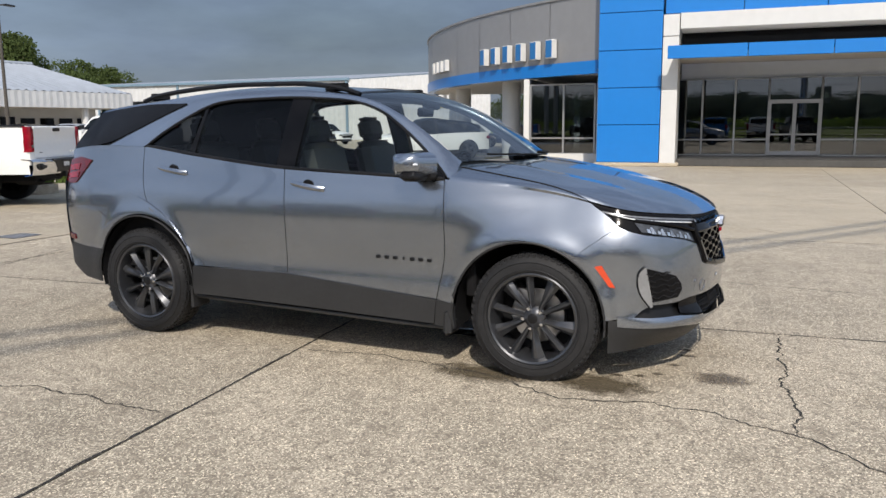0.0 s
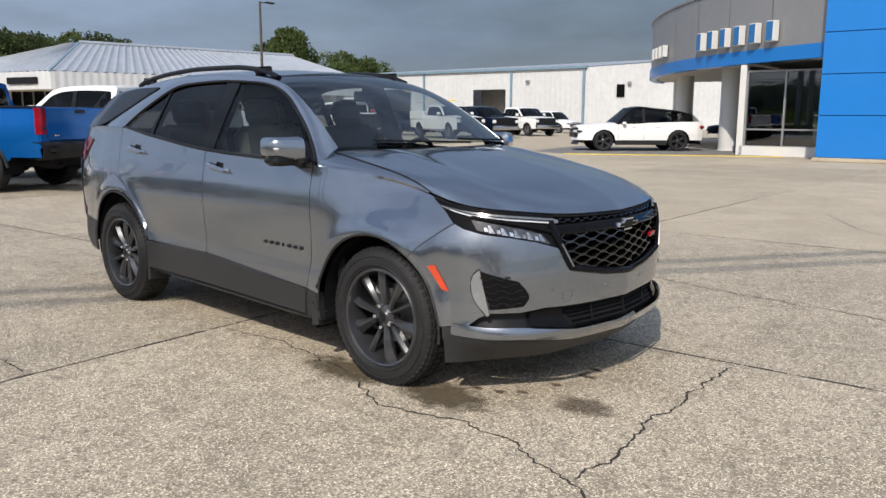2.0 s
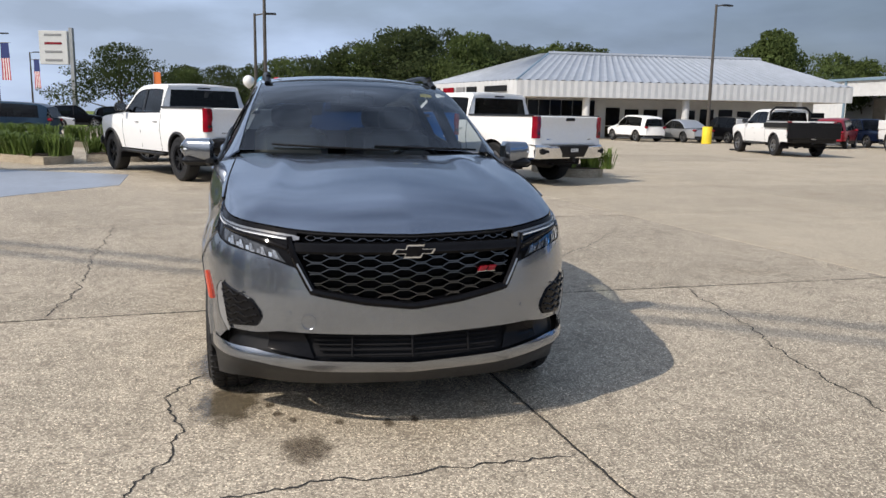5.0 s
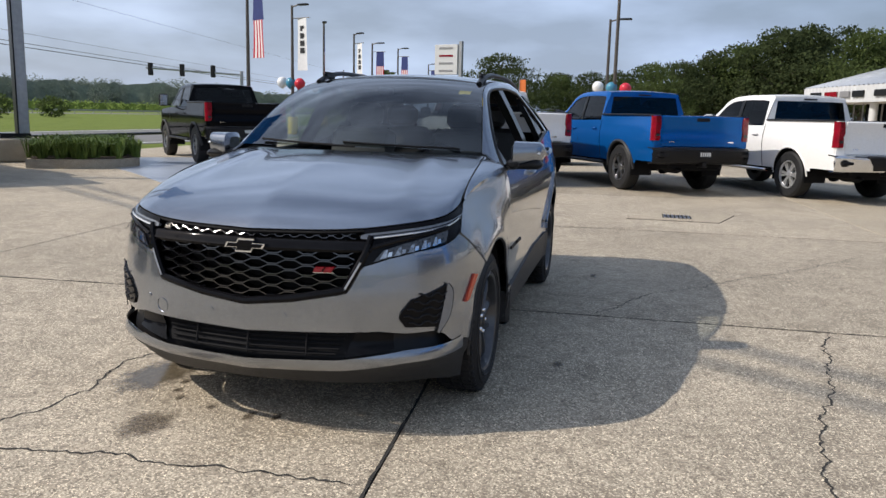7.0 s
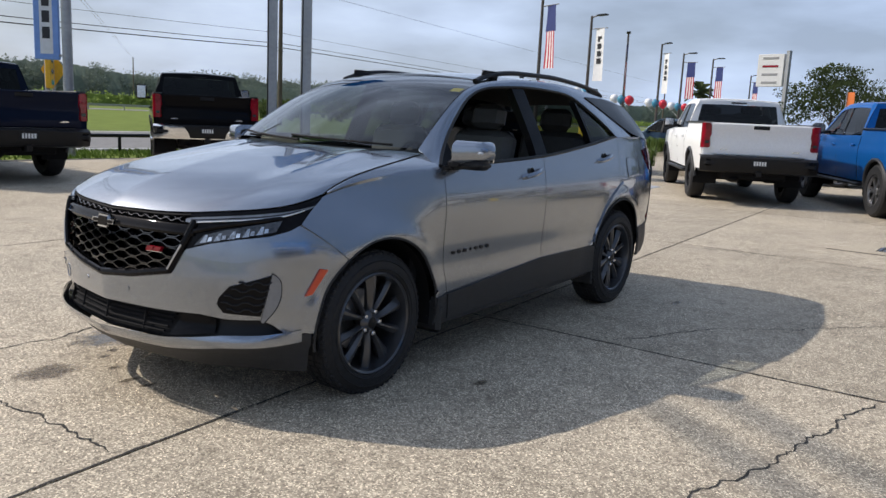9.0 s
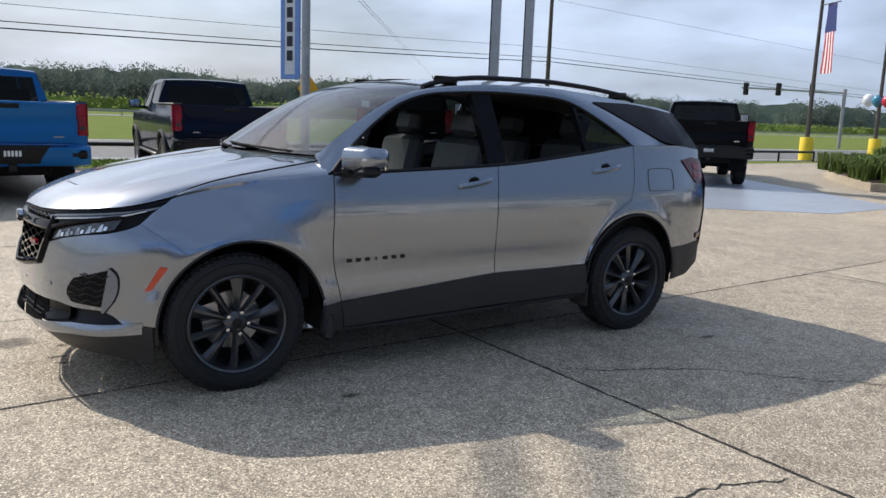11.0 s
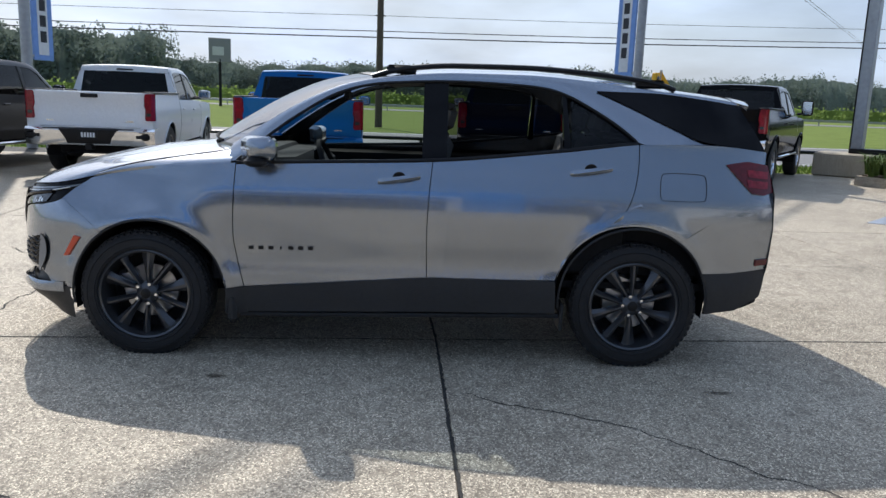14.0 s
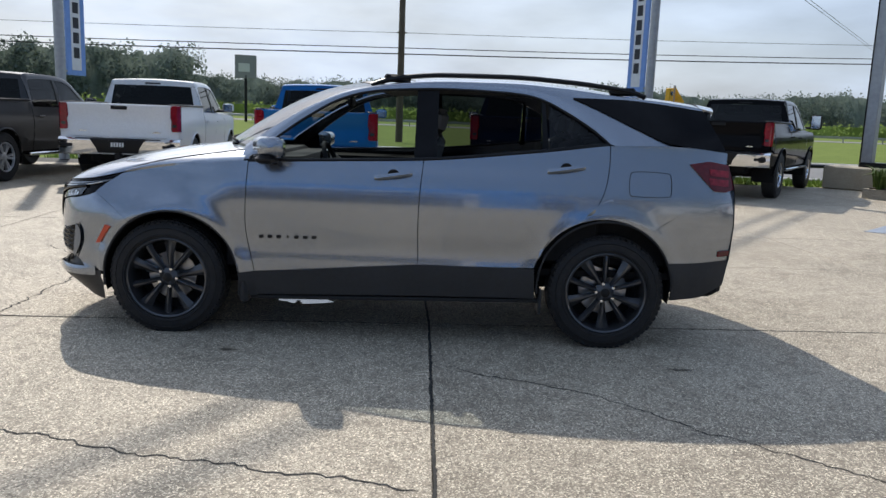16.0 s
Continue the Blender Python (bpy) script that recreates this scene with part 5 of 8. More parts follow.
seat(0.0, 0.37), seat(0.0, -0.37)
seat(-0.92, 0.37, 0.56), seat(-0.92, -0.37, 0.56)
part("cabin_floor", Mesh().box((-0.55, 0, 0.46), (2.9, 1.6, 0.04)).box((-1.75, 0, 0.8), (0.5, 1.4, 0.1), 0.02), TRIMBLACK, suv)
both("door_lining", Mesh().box((-0.25, 0.81, 0.8), (2.1, 0.05, 0.55), 0.02).box((-1.6, 0.75, 0.85), (0.7, 0.05, 0.7), 0.02), TRIMBLACK, suv)
part("dashboard", Mesh().box((0.72, 0, 0.98), (0.45, 1.5, 0.26), 0.08).box((0.9, 0, 1.06), (0.35, 1.42, 0.14), 0.05).box((0.45, 0, 0.68), (0.5, 0.24, 0.3), 0.05), TRIMBLACK, suv)
part("centre_screen", Mesh().box((0.52, 0.03, 1.06), (0.03, 0.26, 0.15), 0.01), GLOSS, suv)
wheel_ring = [(0.40 + 0.07 * math.cos(a), 0.37 + 0.185 * math.sin(a), 1.02 + 0.17 * math.cos(a)) for a in (2 * math.pi * k / 24 for k in range(25))]
sw = part("steering_wheel", Mesh().tube(wheel_ring, 0.016, 8, cap=False, up=(1, 0, -0.4)), TRIMBLACK, suv)
part("wheel_boss", Mesh().box((0.41, 0.37, 1.01), (0.05, 0.17, 0.12), 0.02).box((0.41, 0.37, 1.02), (0.03, 0.34, 0.04), 0.01).box((0.55, 0.37, 0.98), (0.25, 0.06, 0.06), 0.01), TRIMBLACK, sw)
part("inner_mirror", Mesh().box((0.34, 0.0, 1.47), (0.03, 0.22, 0.06), 0.012).box((0.38, 0, 1.51), (0.1, 0.08, 0.05), 0.01), TRIMBLACK, suv)

# parking sensors and the round cover of the towing eye
for a, z in ((ay(0.52), 0.55), (-ay(0.52), 0.55), (ay(0.17), 0.53), (-ay(0.17), 0.53)):
    part("parking_sensor", Mesh().tube([nose(a, z, -0.006), nose(a, z, 0.0005)], 0.010, 12), PAINT, suv)
ring_ = [nose(-ay(0.44) + 0.032 * math.cos(b), 0.515 + 0.032 * math.sin(b), -0.0015) for b in (2 * math.pi * k / 24 for k in range(25))]
part("tow_cover", Mesh().tube(ring_, 0.0014, 5, cap=False), PAINT, suv, "outline of the round towing eye cover")

# ---- pickups ----
def coat(name, colour, metal=0.3, rough=0.3, gloss=0.15):
    return material(name, colour, rough=rough, metal=metal, coat=gloss, spec=gloss * 0.8, vary=0.05, scale=300, noise_detail=1)


P_BLUE, P_WHITE, P_BLACK = coat("bright_blue_paint", (0.002, 0.1, 0.36), 0.4, 0.22), coat("white_paint", (0.78, 0.78, 0.77), 0.0), coat("black_paint", (0.004, 0.004, 0.005), 0.0, 0.1, 0.06)
P_NAVY, P_AZURE, P_GREY, P_RED = coat("navy_paint", (0.005, 0.009, 0.024), 0.1, 0.12, 0.08), coat("azure_paint", (0.012, 0.13, 0.36), 0.35), coat("graphite_paint", (0.05, 0.05, 0.052), 0.6), coat("red_paint", (0.3, 0.02, 0.03), 0.3)
P_SLATE = coat("slate_blue_paint", (0.022, 0.045, 0.075), 0.3)
P_SILVER = coat("silver_paint", (0.5, 0.51, 0.52), 0.7)
REARGLASS = glass_material("rear_tint", (0.5, 0.55, 0.6), 0.2)
PLATE = material("plate_white", (0.7, 0.7, 0.68), rough=0.5, vary=0.1, scale=40)


def simple_wheel(parent, x, y, r, w, rim_r, rim_mat, s, spokes=6):
    wh = new("wheel")
    wh.parent = parent
    wh.matrix_basis = pose(x, y, r, 0, 11, 0 if s > 0 else 180)
    h = w / 2
    part("tyre", Mesh().lathe([(rim_r, h - 0.03), (rim_r + 0.02, h), (r - 0.04, h), (r - 0.006, h - 0.03), (r, h - 0.06), (r, -h + 0.06), (r - 0.01, -h + 0.03), (r - 0.05, -h), (rim_r, -h + 0.03)], 32), RUBBER, wh)
    rim = part("rim", Mesh().lathe([(rim_r + 0.004, h - 0.015), (rim_r - 0.015, h - 0.015), (rim_r - 0.04, -0.02), (0.02, -0.03)], 28), TRIMBLACK, wh)
    part("lip", Mesh().lathe([(rim_r + 0.004, h - 0.02), (rim_r + 0.002, h - 0.008), (rim_r - 0.018, h - 0.012), (rim_r - 0.022, h - 0.04)], 28), rim_mat, rim)
    part("hub", Mesh().lathe([(0, h - 0.03), (0.06, h - 0.03), (0.085, h - 0.045), (0.09, h - 0.1)], 18), rim_mat, rim)
    for k in range(spokes):
        a = 2 * math.pi * k / spokes + 0.2
        for off in (-0.14, 0.14):
            c, t = Vector((math.cos(a + off), 0, math.sin(a + off))), Vector((-math.sin(a + off), 0, math.cos(a + off)))
            rows = []
            for u in (0, 0.5, 1):
                p = c * (0.06 + (rim_r - 0.085) * u) + Vector((0, h - 0.035, 0))
                ww = 0.012 + 0.009 * u
                rows.append([p + t * ww, p - t * ww, p - t * ww - Vector((0, 0.05, 0)), p + t * ww - Vector((0, 0.05, 0))])
            part("spoke", Mesh().grid(rows, closed=True), rim_mat, rim, smooth=0)


def pickup(paint, label, m, lift=0.0, bumper=None, rim_mat=None, black_lower=True, tow_mirrors=False, group=""):
    """A crew-cab pickup; the rear axle stands over the origin and the nose points along +x."""
    bumper, rim_mat = bumper or CHROME, rim_mat or ALLOY
    t = thing("pickup_truck", label, "pickup truck", m, group)
    R = 0.42 + lift * 0.4
    L0, L1, WB = -1.25, 4.62, 3.75
    zs = 0.5 + lift                                       # sill
    wy = spline([(0.3, 0.93), (0.55, 0.97), (0.8, 1.005), (1.0, 1.015), (1.15, 1.0), (1.3, 0.97), (1.45, 0.95)])
    yy = lambda x, z: wy(z - lift) - 0.10 * max(0, (x - 4.0) / 0.62) ** 2 - 0.02 * max(0, (-0.9 - x) / 0.35) ** 2
    bed_z, belt_z, hood_z = 1.40 + lift, 1.29 + lift, 1.30 + lift

    def sided(name, bot, top, x0, x1, n, mat, off=0.0, nv=10):
        rows = []
        for k in range(n):
            x = x0 + (x1 - x0) * k / (n - 1)
            b, tp = bot(x), top(x)
            rows.append([(x, yy(x, b + (tp - b) * j / nv) + off, b + (tp - b) * j / nv) for j in range(nv + 1)])
        mm = Mesh().grid(rows)
        return [part(name, mm, mat, t), part(name, mm.mirrored(), mat, t)]

    def arch(cx, base):
        rr = R + 0.075
        return lambda x: max(base(x), (R + math.sqrt(rr * rr - (x - cx) ** 2)) if abs(x - cx) < rr else 0)

    low = lambda x: zs + 0.0
    sided("bed_side", arch(0, lambda x: zs + (0.06 if x < -0.6 else 0)), lambda x: bed_z, L0 + 0.03, 0.86, 60, paint)
    sided("cab_side", low, lambda x: belt_z - 0.02 * (x - 0.9) / 2, 0.88, 2.98, 20, paint)
    sided("front_wing", arch(WB, lambda x: zs), lambda x: hood_z - 0.06 - 0.10 * max(0, (x - 3.2) / 1.4) ** 2, 3.0, L1 - 0.02, 56, paint)
    for s in (1, -1):
        for x in (1.93,):
            part("door_gap", Mesh().tube([(x, s * (yy(x, z) - 0.001), z) for z in (zs + 0.05, 0.9 + lift, belt_z)], 0.006, 5), TRIMBLACK, t)
        for x, z in ((1.12, 1.12), (2.12, 1.1)):
            part("door_handle", Mesh().box((x, s * (yy(x, z + lift) + 0.025), z + lift), (0.2, 0.03, 0.035), 0.01), paint, t)
        for cx in (0, WB):
            rr = R + 0.075
            ring = [(cx + rr * math.cos(a), s * (yy(cx, R + rr * math.sin(a)) + 0.008), R + rr * math.sin(a)) for a in (math.pi * k / 24 for k in range(25))]
            part("arch_lip", Mesh().tube(ring, 0.03 if black_lower else 0.014, 6), CLAD if black_lower else paint, t)
            rows = [[(cx + (rr - 0.01) * math.cos(a), s * y, R + (rr - 0.01) * math.sin(a)) for a in (-0.25 + 3.64 * k / 16 for k in range(17))] for y in (0.98, 0.55)]
            part("wheel_liner", Mesh().grid(rows), TRIMBLACK, t)
        part("running_board", Mesh().box((1.9, s * 0.97, zs - 0.06), (2.4, 0.12, 0.06), 0.02), SATIN if black_lower else CHROME, t)
        for cx in (0, WB):
            simple_wheel(t, cx, s * 0.86, R, 0.28, 0.255, rim_mat, s)
    part("chassis", Mesh().box((1.7, 0, zs - 0.02), (5.6, 1.1, 0.18), 0.03).box((1.9, 0, zs + 0.03), (2.3, 1.86, 0.06)).box((-0.9, 0.35, zs - 0.1), (0.5, 0.2, 0.12), 0.05).tube([(0, -0.75, R), (0, 0.75, R)], 0.07, 8).lathe([(0.01, -0.14), (0.13, -0.05), (0.13, 0.05), (0.01, 0.14)], 12, (0, 0.0, R)), TRIMBLACK, t)
    part("spare_wheel", Mesh().lathe([(0.1, -0.1), (0.36, -0.1), (0.38, 0), (0.36, 0.1), (0.1, 0.1)], 20, (-0.62, 0, zs - 0.02), "z"), RUBBER, t)
    # bed: floor, inner walls, rails
    part("bed_floor", Mesh().box((-0.18, 0, 0.82 + lift), (2.0, 1.7, 0.05)).box((0.82, 0, 1.07 + lift), (0.05, 1.8, 0.5)).box((-0.18, 0.86, 1.05 + lift), (2.0, 0.06, 0.5)).box((-0.18, -0.86, 1.05 + lift), (2.0, 0.06, 0.5)), TRIMBLACK, t)
    for s in (1, -1):
        part("bed_rail", Mesh().box((-0.19, s * 0.915, bed_z + 0.005), (2.06, 0.16, 0.035), 0.012), SATIN, t)
    # tailgate
    gate_rows = []
    for z, x in ((0.83, -1.24), (0.85, -1.262), (0.99, -1.268), (1.05, -1.255), (1.25, -1.25), (1.3, -1.268), (1.38, -1.275), (1.397, -1.26), (1.4, -1.2)):
        gate_rows.append([(x - 0.012 * (1 - (k / 8) ** 2), 0.825 * k / 8, z + lift) for k in range(-8, 9)])
    gate = part("tailgate", Mesh().grid(gate_rows), paint, t)
    solid(gate, 0.04, 1)
    part("gate_handle", Mesh().box((-1.282, 0, 1.335 + lift), (0.02, 0.27, 0.065), 0.012), SATIN, gate)
    for k in range(9):
        part("badge_bar", Mesh().box((-1.268, 0.66 - 0.036 * k, 0.93 + lift), (0.008, 0.024, 0.022)), CHROME, gate)
    part("badge_bar", Mesh().box((-1.268, -0.6, 0.93 + lift), (0.008, 0.15, 0.022)), CHROME if rim_mat is not WHEELM else REDLENS, gate)
    for s in (1, -1):
        post = [[(x, s * y, z + lift) for x, y in ((-1.2, 0.99), (-1.245, 0.975), (-1.258, 0.93), (-1.255, 0.775))] for z in (0.72, 0.86, 1.4)]
        part("rear_post", Mesh().grid(post), paint, t)
        rows = []
        for z, w in ((0.95, 0.0), (0.98, 0.02), (1.13, 0.01), (1.19, 0.03), (1.36, 0.02), (1.39, 0.0)):
            rows.append([(x, s * y, z + lift) for x, y in ((-1.16 - w * 0.5, 1.007), (-1.19, 1.013), (-1.245, 0.997), (-1.278, 0.96), (-1.281, 0.885 - w), (-1.25, 0.865 - w))])
        tl = part("tail_lamp", Mesh().grid(rows), REDLENS, t, "red tail lamp")
        for z in (1.05, 1.25):
            part("lamp_step", Mesh().box((-1.283, s * 0.915, z + lift), (0.012, 0.07, 0.05), 0.005), DARKLENS if z < 1.1 else REDLENS, tl)
    # rear bumper with plate and steps
    rows = []
    for x, z in ((-1.2, 0.81), (-1.36, 0.8), (-1.4, 0.77), (-1.4, 0.65), (-1.37, 0.56), (-1.25, 0.54)):
        rows.append([(x + 0.11 * max(0, abs(k / 10) - 0.8) / 0.2, 1.0 * k / 10, z + lift) for k in range(-10, 11)])
    rb = part("rear_bumper", Mesh().grid(rows), bumper, t, "rear bumper")
    solid(rb, 0.02, 1)
    part("step_pad", Mesh().box((-1.31, 0, 0.808 + lift), (0.16, 1.4, 0.016), 0.004), SATIN, rb)
    pad = [[(x, w * k / 6, z + lift) for k in range(-6, 7)] for x, w, z in ((-1.385, 0.46, 0.822), (-1.424, 0.45, 0.795), (-1.426, 0.36, 0.66), (-1.4, 0.33, 0.57), (-1.37, 0.33, 0.56))]
    part("plate_recess", Mesh().grid(pad), SATIN, rb, "black plastic centre of the bumper")
    part("number_plate", Mesh().box((-1.429, 0, 0.71 + lift), (0.006, 0.3, 0.15), 0.002), SATIN, rb, "dark dealer plate")
    for k in range(5):
        part("plate_bar", Mesh().box((-1.4335, 0.09 - 0.045 * k, 0.71 + lift), (0.003, 0.03, 0.075)), PLATE, rb)
    part("tow_hitch", Mesh().box((-1.33, 0, 0.52 + lift), (0.2, 0.1, 0.1), 0.01), SATIN, rb)
    for s in (1, -1):
        part("corner_step", Mesh().box((-1.385, s * 0.83, 0.69 + lift), (0.07, 0.24, 0.11), 0.03), SATIN, rb)
    # cab
    zr = 1.89 + lift
    top = spline([(0.86, zr - 0.075), (0.94, zr - 0.03), (1.15, zr - 0.006), (1.7, zr), (2.2, zr - 0.025), (2.5, zr - 0.09), (2.75, zr - 0.28), (3.15, belt_z + 0.02)])

    def cab_y(x, z):
        u = (z - belt_z) / (zr - belt_z)
        return 0.955 - 0.165 * max(u, 0) ** 1.1 - 0.02 * max(0, (x - 2.2))

    n = 9
    roof = [[(x, (cab_y(x, top(x)) - 0.03) * k / n, top(x) + 0.03 * (1 - (k / n) ** 2)) for k in range(-n, n + 1)] for x in (0.93, 1.0, 1.2, 1.5, 1.8, 2.1, 2.3, 2.48)]
    part("roof", Mesh().grid(roof), paint, t)
    screen = [[(x + 0.18 * (1 - (k / n) ** 2) * u, (cab_y(x, top(x)) - 0.04) * k / n, top(x) + 0.02 * (1 - (k / n) ** 2)) for k in range(-n, n + 1)] for x, u in ((2.48, 0.4), (2.6, 0.6), (2.75, 0.8), (2.95, 0.9), (3.14, 1))]
    part("windscreen", Mesh().grid(screen), REARGLASS, t)
    for s in (1, -1):
        dl = spline([(0.98, zr - 0.15), (1.06, zr - 0.115), (1.7, zr - 0.095), (2.2, zr - 0.12), (2.45, zr - 0.19), (2.7, zr - 0.38), (2.98, belt_z + 0.03)])
        rows = []
        for k in range(41):
            x = 0.9 + (3.1 - 0.9) * k / 40
            lo = dl(x) if 0.98 < x < 2.98 else belt_z
            hi = max(top(x), lo + 0.004)
            rows.append([(x, s * (cab_y(x, lo + (hi - lo) * j / 4) - 0.03 * (j / 4) ** 3), lo + (hi - lo) * j / 4) for j in range(5)])
        part("cab_frame", Mesh().grid(rows), paint, t)
        for x0, x1 in ((0.99, 1.86), (1.94, 2.96)):
            g = [[(x, s * (cab_y(x, belt_z + (dl(x) - belt_z) * j / 5) - 0.012), belt_z + (dl(x) - belt_z) * j / 5) for j in range(6)] for x in [x0 + (x1 - x0) * k / 14 for k in range(15)]]
            part("side_window", Mesh().grid(g), REARGLASS, t, "dark tinted side window")
        g = [[(x, s * (cab_y(x, belt_z + (dl(x) - belt_z) * j / 5) + 0.0), belt_z + (dl(x) - belt_z) * j / 5) for j in range(6)] for x in (1.85, 1.95)]
        part("centre_pillar", Mesh().grid(g), SATIN, t)
        ym = 1.12 if not tow_mirrors else 1.2
        arm = part("door_mirror", Mesh().box((2.78, s * ym, belt_z + 0.11 + (0.06 if tow_mirrors else 0)), (0.12, 0.24, 0.19 if not tow_mirrors else 0.34), 0.04), SATIN if tow_mirrors or black_lower else paint, t)
        part("mirror_arm", Mesh().box((2.8, s * (ym - 0.12), belt_z + 0.04), (0.07, 0.2, 0.06), 0.02), SATIN, arm)
        part("mirror_glass", Mesh().box((2.715, s * ym, belt_z + 0.11 + (0.06 if tow_mirrors else 0)), (0.008, 0.19, 0.14 if not tow_mirrors else 0.28), 0.003), CHROME, arm)
    back = [[(x, w * k / 8, z) for k in range(-8, 9)] for x, w, z in ((0.86, 0.955, belt_z - 0.05), (0.86, 0.94, belt_z + 0.06))]
    part("cab_back", Mesh().grid(back), paint, t)
    for s in (1, -1):
        part("rear_pillar", Mesh().grid([[(0.855, s * 0.80, belt_z + 0.05), (0.86, s * 0.955, belt_z + 0.05)], [(0.905, s * 0.725, zr - 0.12), (0.915, s * 0.80, zr - 0.12)]]), paint, t)
    part("header", Mesh().grid([[(0.905, 0.785 * k / 8, zr - 0.12 + 0.01 * (1 - (k / 8) ** 2)) for k in range(-8, 9)], [(0.915, 0.785 * k / 8, zr - 0.055 + 0.03 * (1 - (k / 8) ** 2)) for k in range(-8, 9)], [(0.96, 0.765 * k / 8, zr - 0.028 + 0.03 * (1 - (k / 8) ** 2)) for k in range(-8, 9)]]), paint, t)
    part("brake_light", Mesh().box((0.912, 0, zr - 0.075), (0.02, 0.3, 0.035), 0.008), SATIN, t)
    part("rear_window", Mesh().grid([[(0.862, 0.8 * k / 8, belt_z + 0.055) for k in range(-8, 9)], [(0.908, 0.735 * k / 8, zr - 0.118) for k in range(-8, 9)]]), REARGLASS, t, "dark tinted rear window")
    # cabin inside
    part("rear_bench", Mesh().box((1.3, 0, belt_z - 0.05), (0.16, 1.5, 0.7), 0.06), TRIMBLACK, t)
    for s in (1, -1):
        part("seat", Mesh().box((2.1, 0.4 * s, belt_z - 0.02), (0.16, 0.55, 0.75), 0.06), TRIMBLACK, t)
    part("dashboard", Mesh().box((2.9, 0, belt_z - 0.1), (0.4, 1.7, 0.25), 0.06), TRIMBLACK, t)
    part("cab_floor", Mesh().box((1.95, 0, zs + 0.2), (2.2, 1.8, 0.1)), TRIMBLACK, t)
    for y in (0.4, -0.4):
        part("headrest", Mesh().box((2.05, y, belt_z + 0.42), (0.1, 0.26, 0.18), 0.04).box((1.25, y, belt_z + 0.36), (0.1, 0.26, 0.16), 0.04), TRIMBLACK, t)
    # bonnet and nose
    hood = [[(x, (yy(x, hood_z - 0.08) - 0.005) * k / n, hood_z - 0.05 - 0.10 * max(0, (x - 3.2) / 1.4) ** 2 + 0.05 * (1 - (k / n) ** 4)) for k in range(-n, n + 1)] for x in (3.0, 3.3, 3.6, 3.9, 4.2, 4.45, L1)]
    part("bonnet", Mesh().grid(hood), paint, t)
    front = [[(x, 0.9 * k / n, z + lift) for k in range(-n, n + 1)] for x, z in ((L1, 1.18), (L1 + 0.03, 1.0), (L1 + 0.04, 0.7), (L1, 0.45))]
    part("grille", Mesh().grid(front), SATIN, t)
    part("front_bumper", Mesh().box((L1 + 0.06, 0, 0.62 + lift), (0.16, 1.9, 0.24), 0.05), bumper, t)
    for s in (1, -1):
        part("headlamp", Mesh().box((L1 - 0.02, s * 0.8, 0.98 + lift), (0.14, 0.24, 0.2), 0.03), WHITELENS, t)
    return t


def park(x, y, heading):
    """The pose of a pickup whose tailgate's middle stands at (x, y)."""
    h = radians(heading)
    return pose(x + 1.28 * math.cos(h), y + 1.28 * math.sin(h), 0, 0, 0, heading)


pickup(P_BLUE, "bright blue crew-cab pickup with black bumper and red tail lamps", park(-10.1, 2.7, 209), 0.06, SATIN, STEEL, group="pickups on the lot")
pickup(P_WHITE, "white crew-cab pickup with chrome rear bumper on concrete", park(-9.9, 5.75, 205), 0.03, CHROME, ALLOY, False, group="pickups on the lot")
pickup(P_WHITE, "white off-road crew-cab pickup with black bumper", park(-10.45, -0.62, 208), 0.06, SATIN, SATIN, group="pickups on the lot")
pickup(P_BLACK, "black heavy-duty crew-cab pickup beside the planter", park(-12.6, -7.8, 224), 0.14, SATIN, STEEL, True, True, group="pickups on the lot")
pickup(P_BLACK, "black heavy-duty pickup with chrome bumper and tall mirrors", park(-5.55, -9.85, 238), 0.12, CHROME, CHROME, False, True, group="pickups on the lot")
pickup(P_NAVY, "dark navy crew-cab pickup with black bumper", park(-1.72, -9.2, 266), 0.04, SATIN, STEEL, group="pickups on the lot")
pickup(P_AZURE, "azure blue crew-cab pickup, its tailgate closed", park(1.85, -7.35, 276), 0.0, P_AZURE, STEEL, False, group="pickups on the lot")
pickup(P_WHITE, "white crew-cab pickup with chrome rear bumper and a plate", park(5.3, -7.85, 276), 0.0, CHROME, STEEL, False, group="pickups on the lot")
pickup(P_GREY, "graphite crew-cab pickup with polished wheels", park(8.3, -6.6, 268), 0.0, CHROME, ALLOY, False, group="pickups on the lot")

# ---- the showroom to the north ----
BLUE_PANEL = material("blue_metal_panel", (0.004, 0.165, 0.52), rough=0.4, coat=0.2, vary=0.03, scale=4)
WHITE_PANEL = material("white_metal_panel", (0.6, 0.6, 0.59), rough=0.4, vary=0.05, scale=3)
GREY_PANEL = material("grey_metal_panel", (0.27, 0.27, 0.275), rough=0.45, metal=0.3, vary=0.05, scale=3)
SOFFIT = material("soffit_white", (0.62, 0.6, 0.57), rough=0.7, vary=0.06, scale=4)
ALU = material("aluminium_frame", (0.34, 0.34, 0.345), rough=0.4, metal=0.7, vary=0.06, scale=8)
# the dark colour puts the canopy's shade into the porch floor
PORCH_SHADE = material("porch_painted_shade", (0.07, 0.068, 0.065), rough=0.4, vary=0.2, scale=10)
WHITE_METAL = material("white_ribbed_metal", (0.55, 0.56, 0.565), rough=0.5, vary=0.08, scale=2)
ROOF_METAL = material("pale_roof_metal", (0.40, 0.43, 0.47), rough=0.45, metal=0.35, vary=0.12, scale=1.5)
BLUE_TRIM = material("blue_grey_trim", (0.16, 0.24, 0.31), rough=0.5, vary=0.1, scale=6)
INNER = material("shop_interior", (0.22, 0.21, 0.2), rough=0.8, vary=0.2, scale=2)
SIGNBLUE = material("sign_blue", (0.02, 0.14, 0.36), rough=0.35, vary=0.06, scale=20)

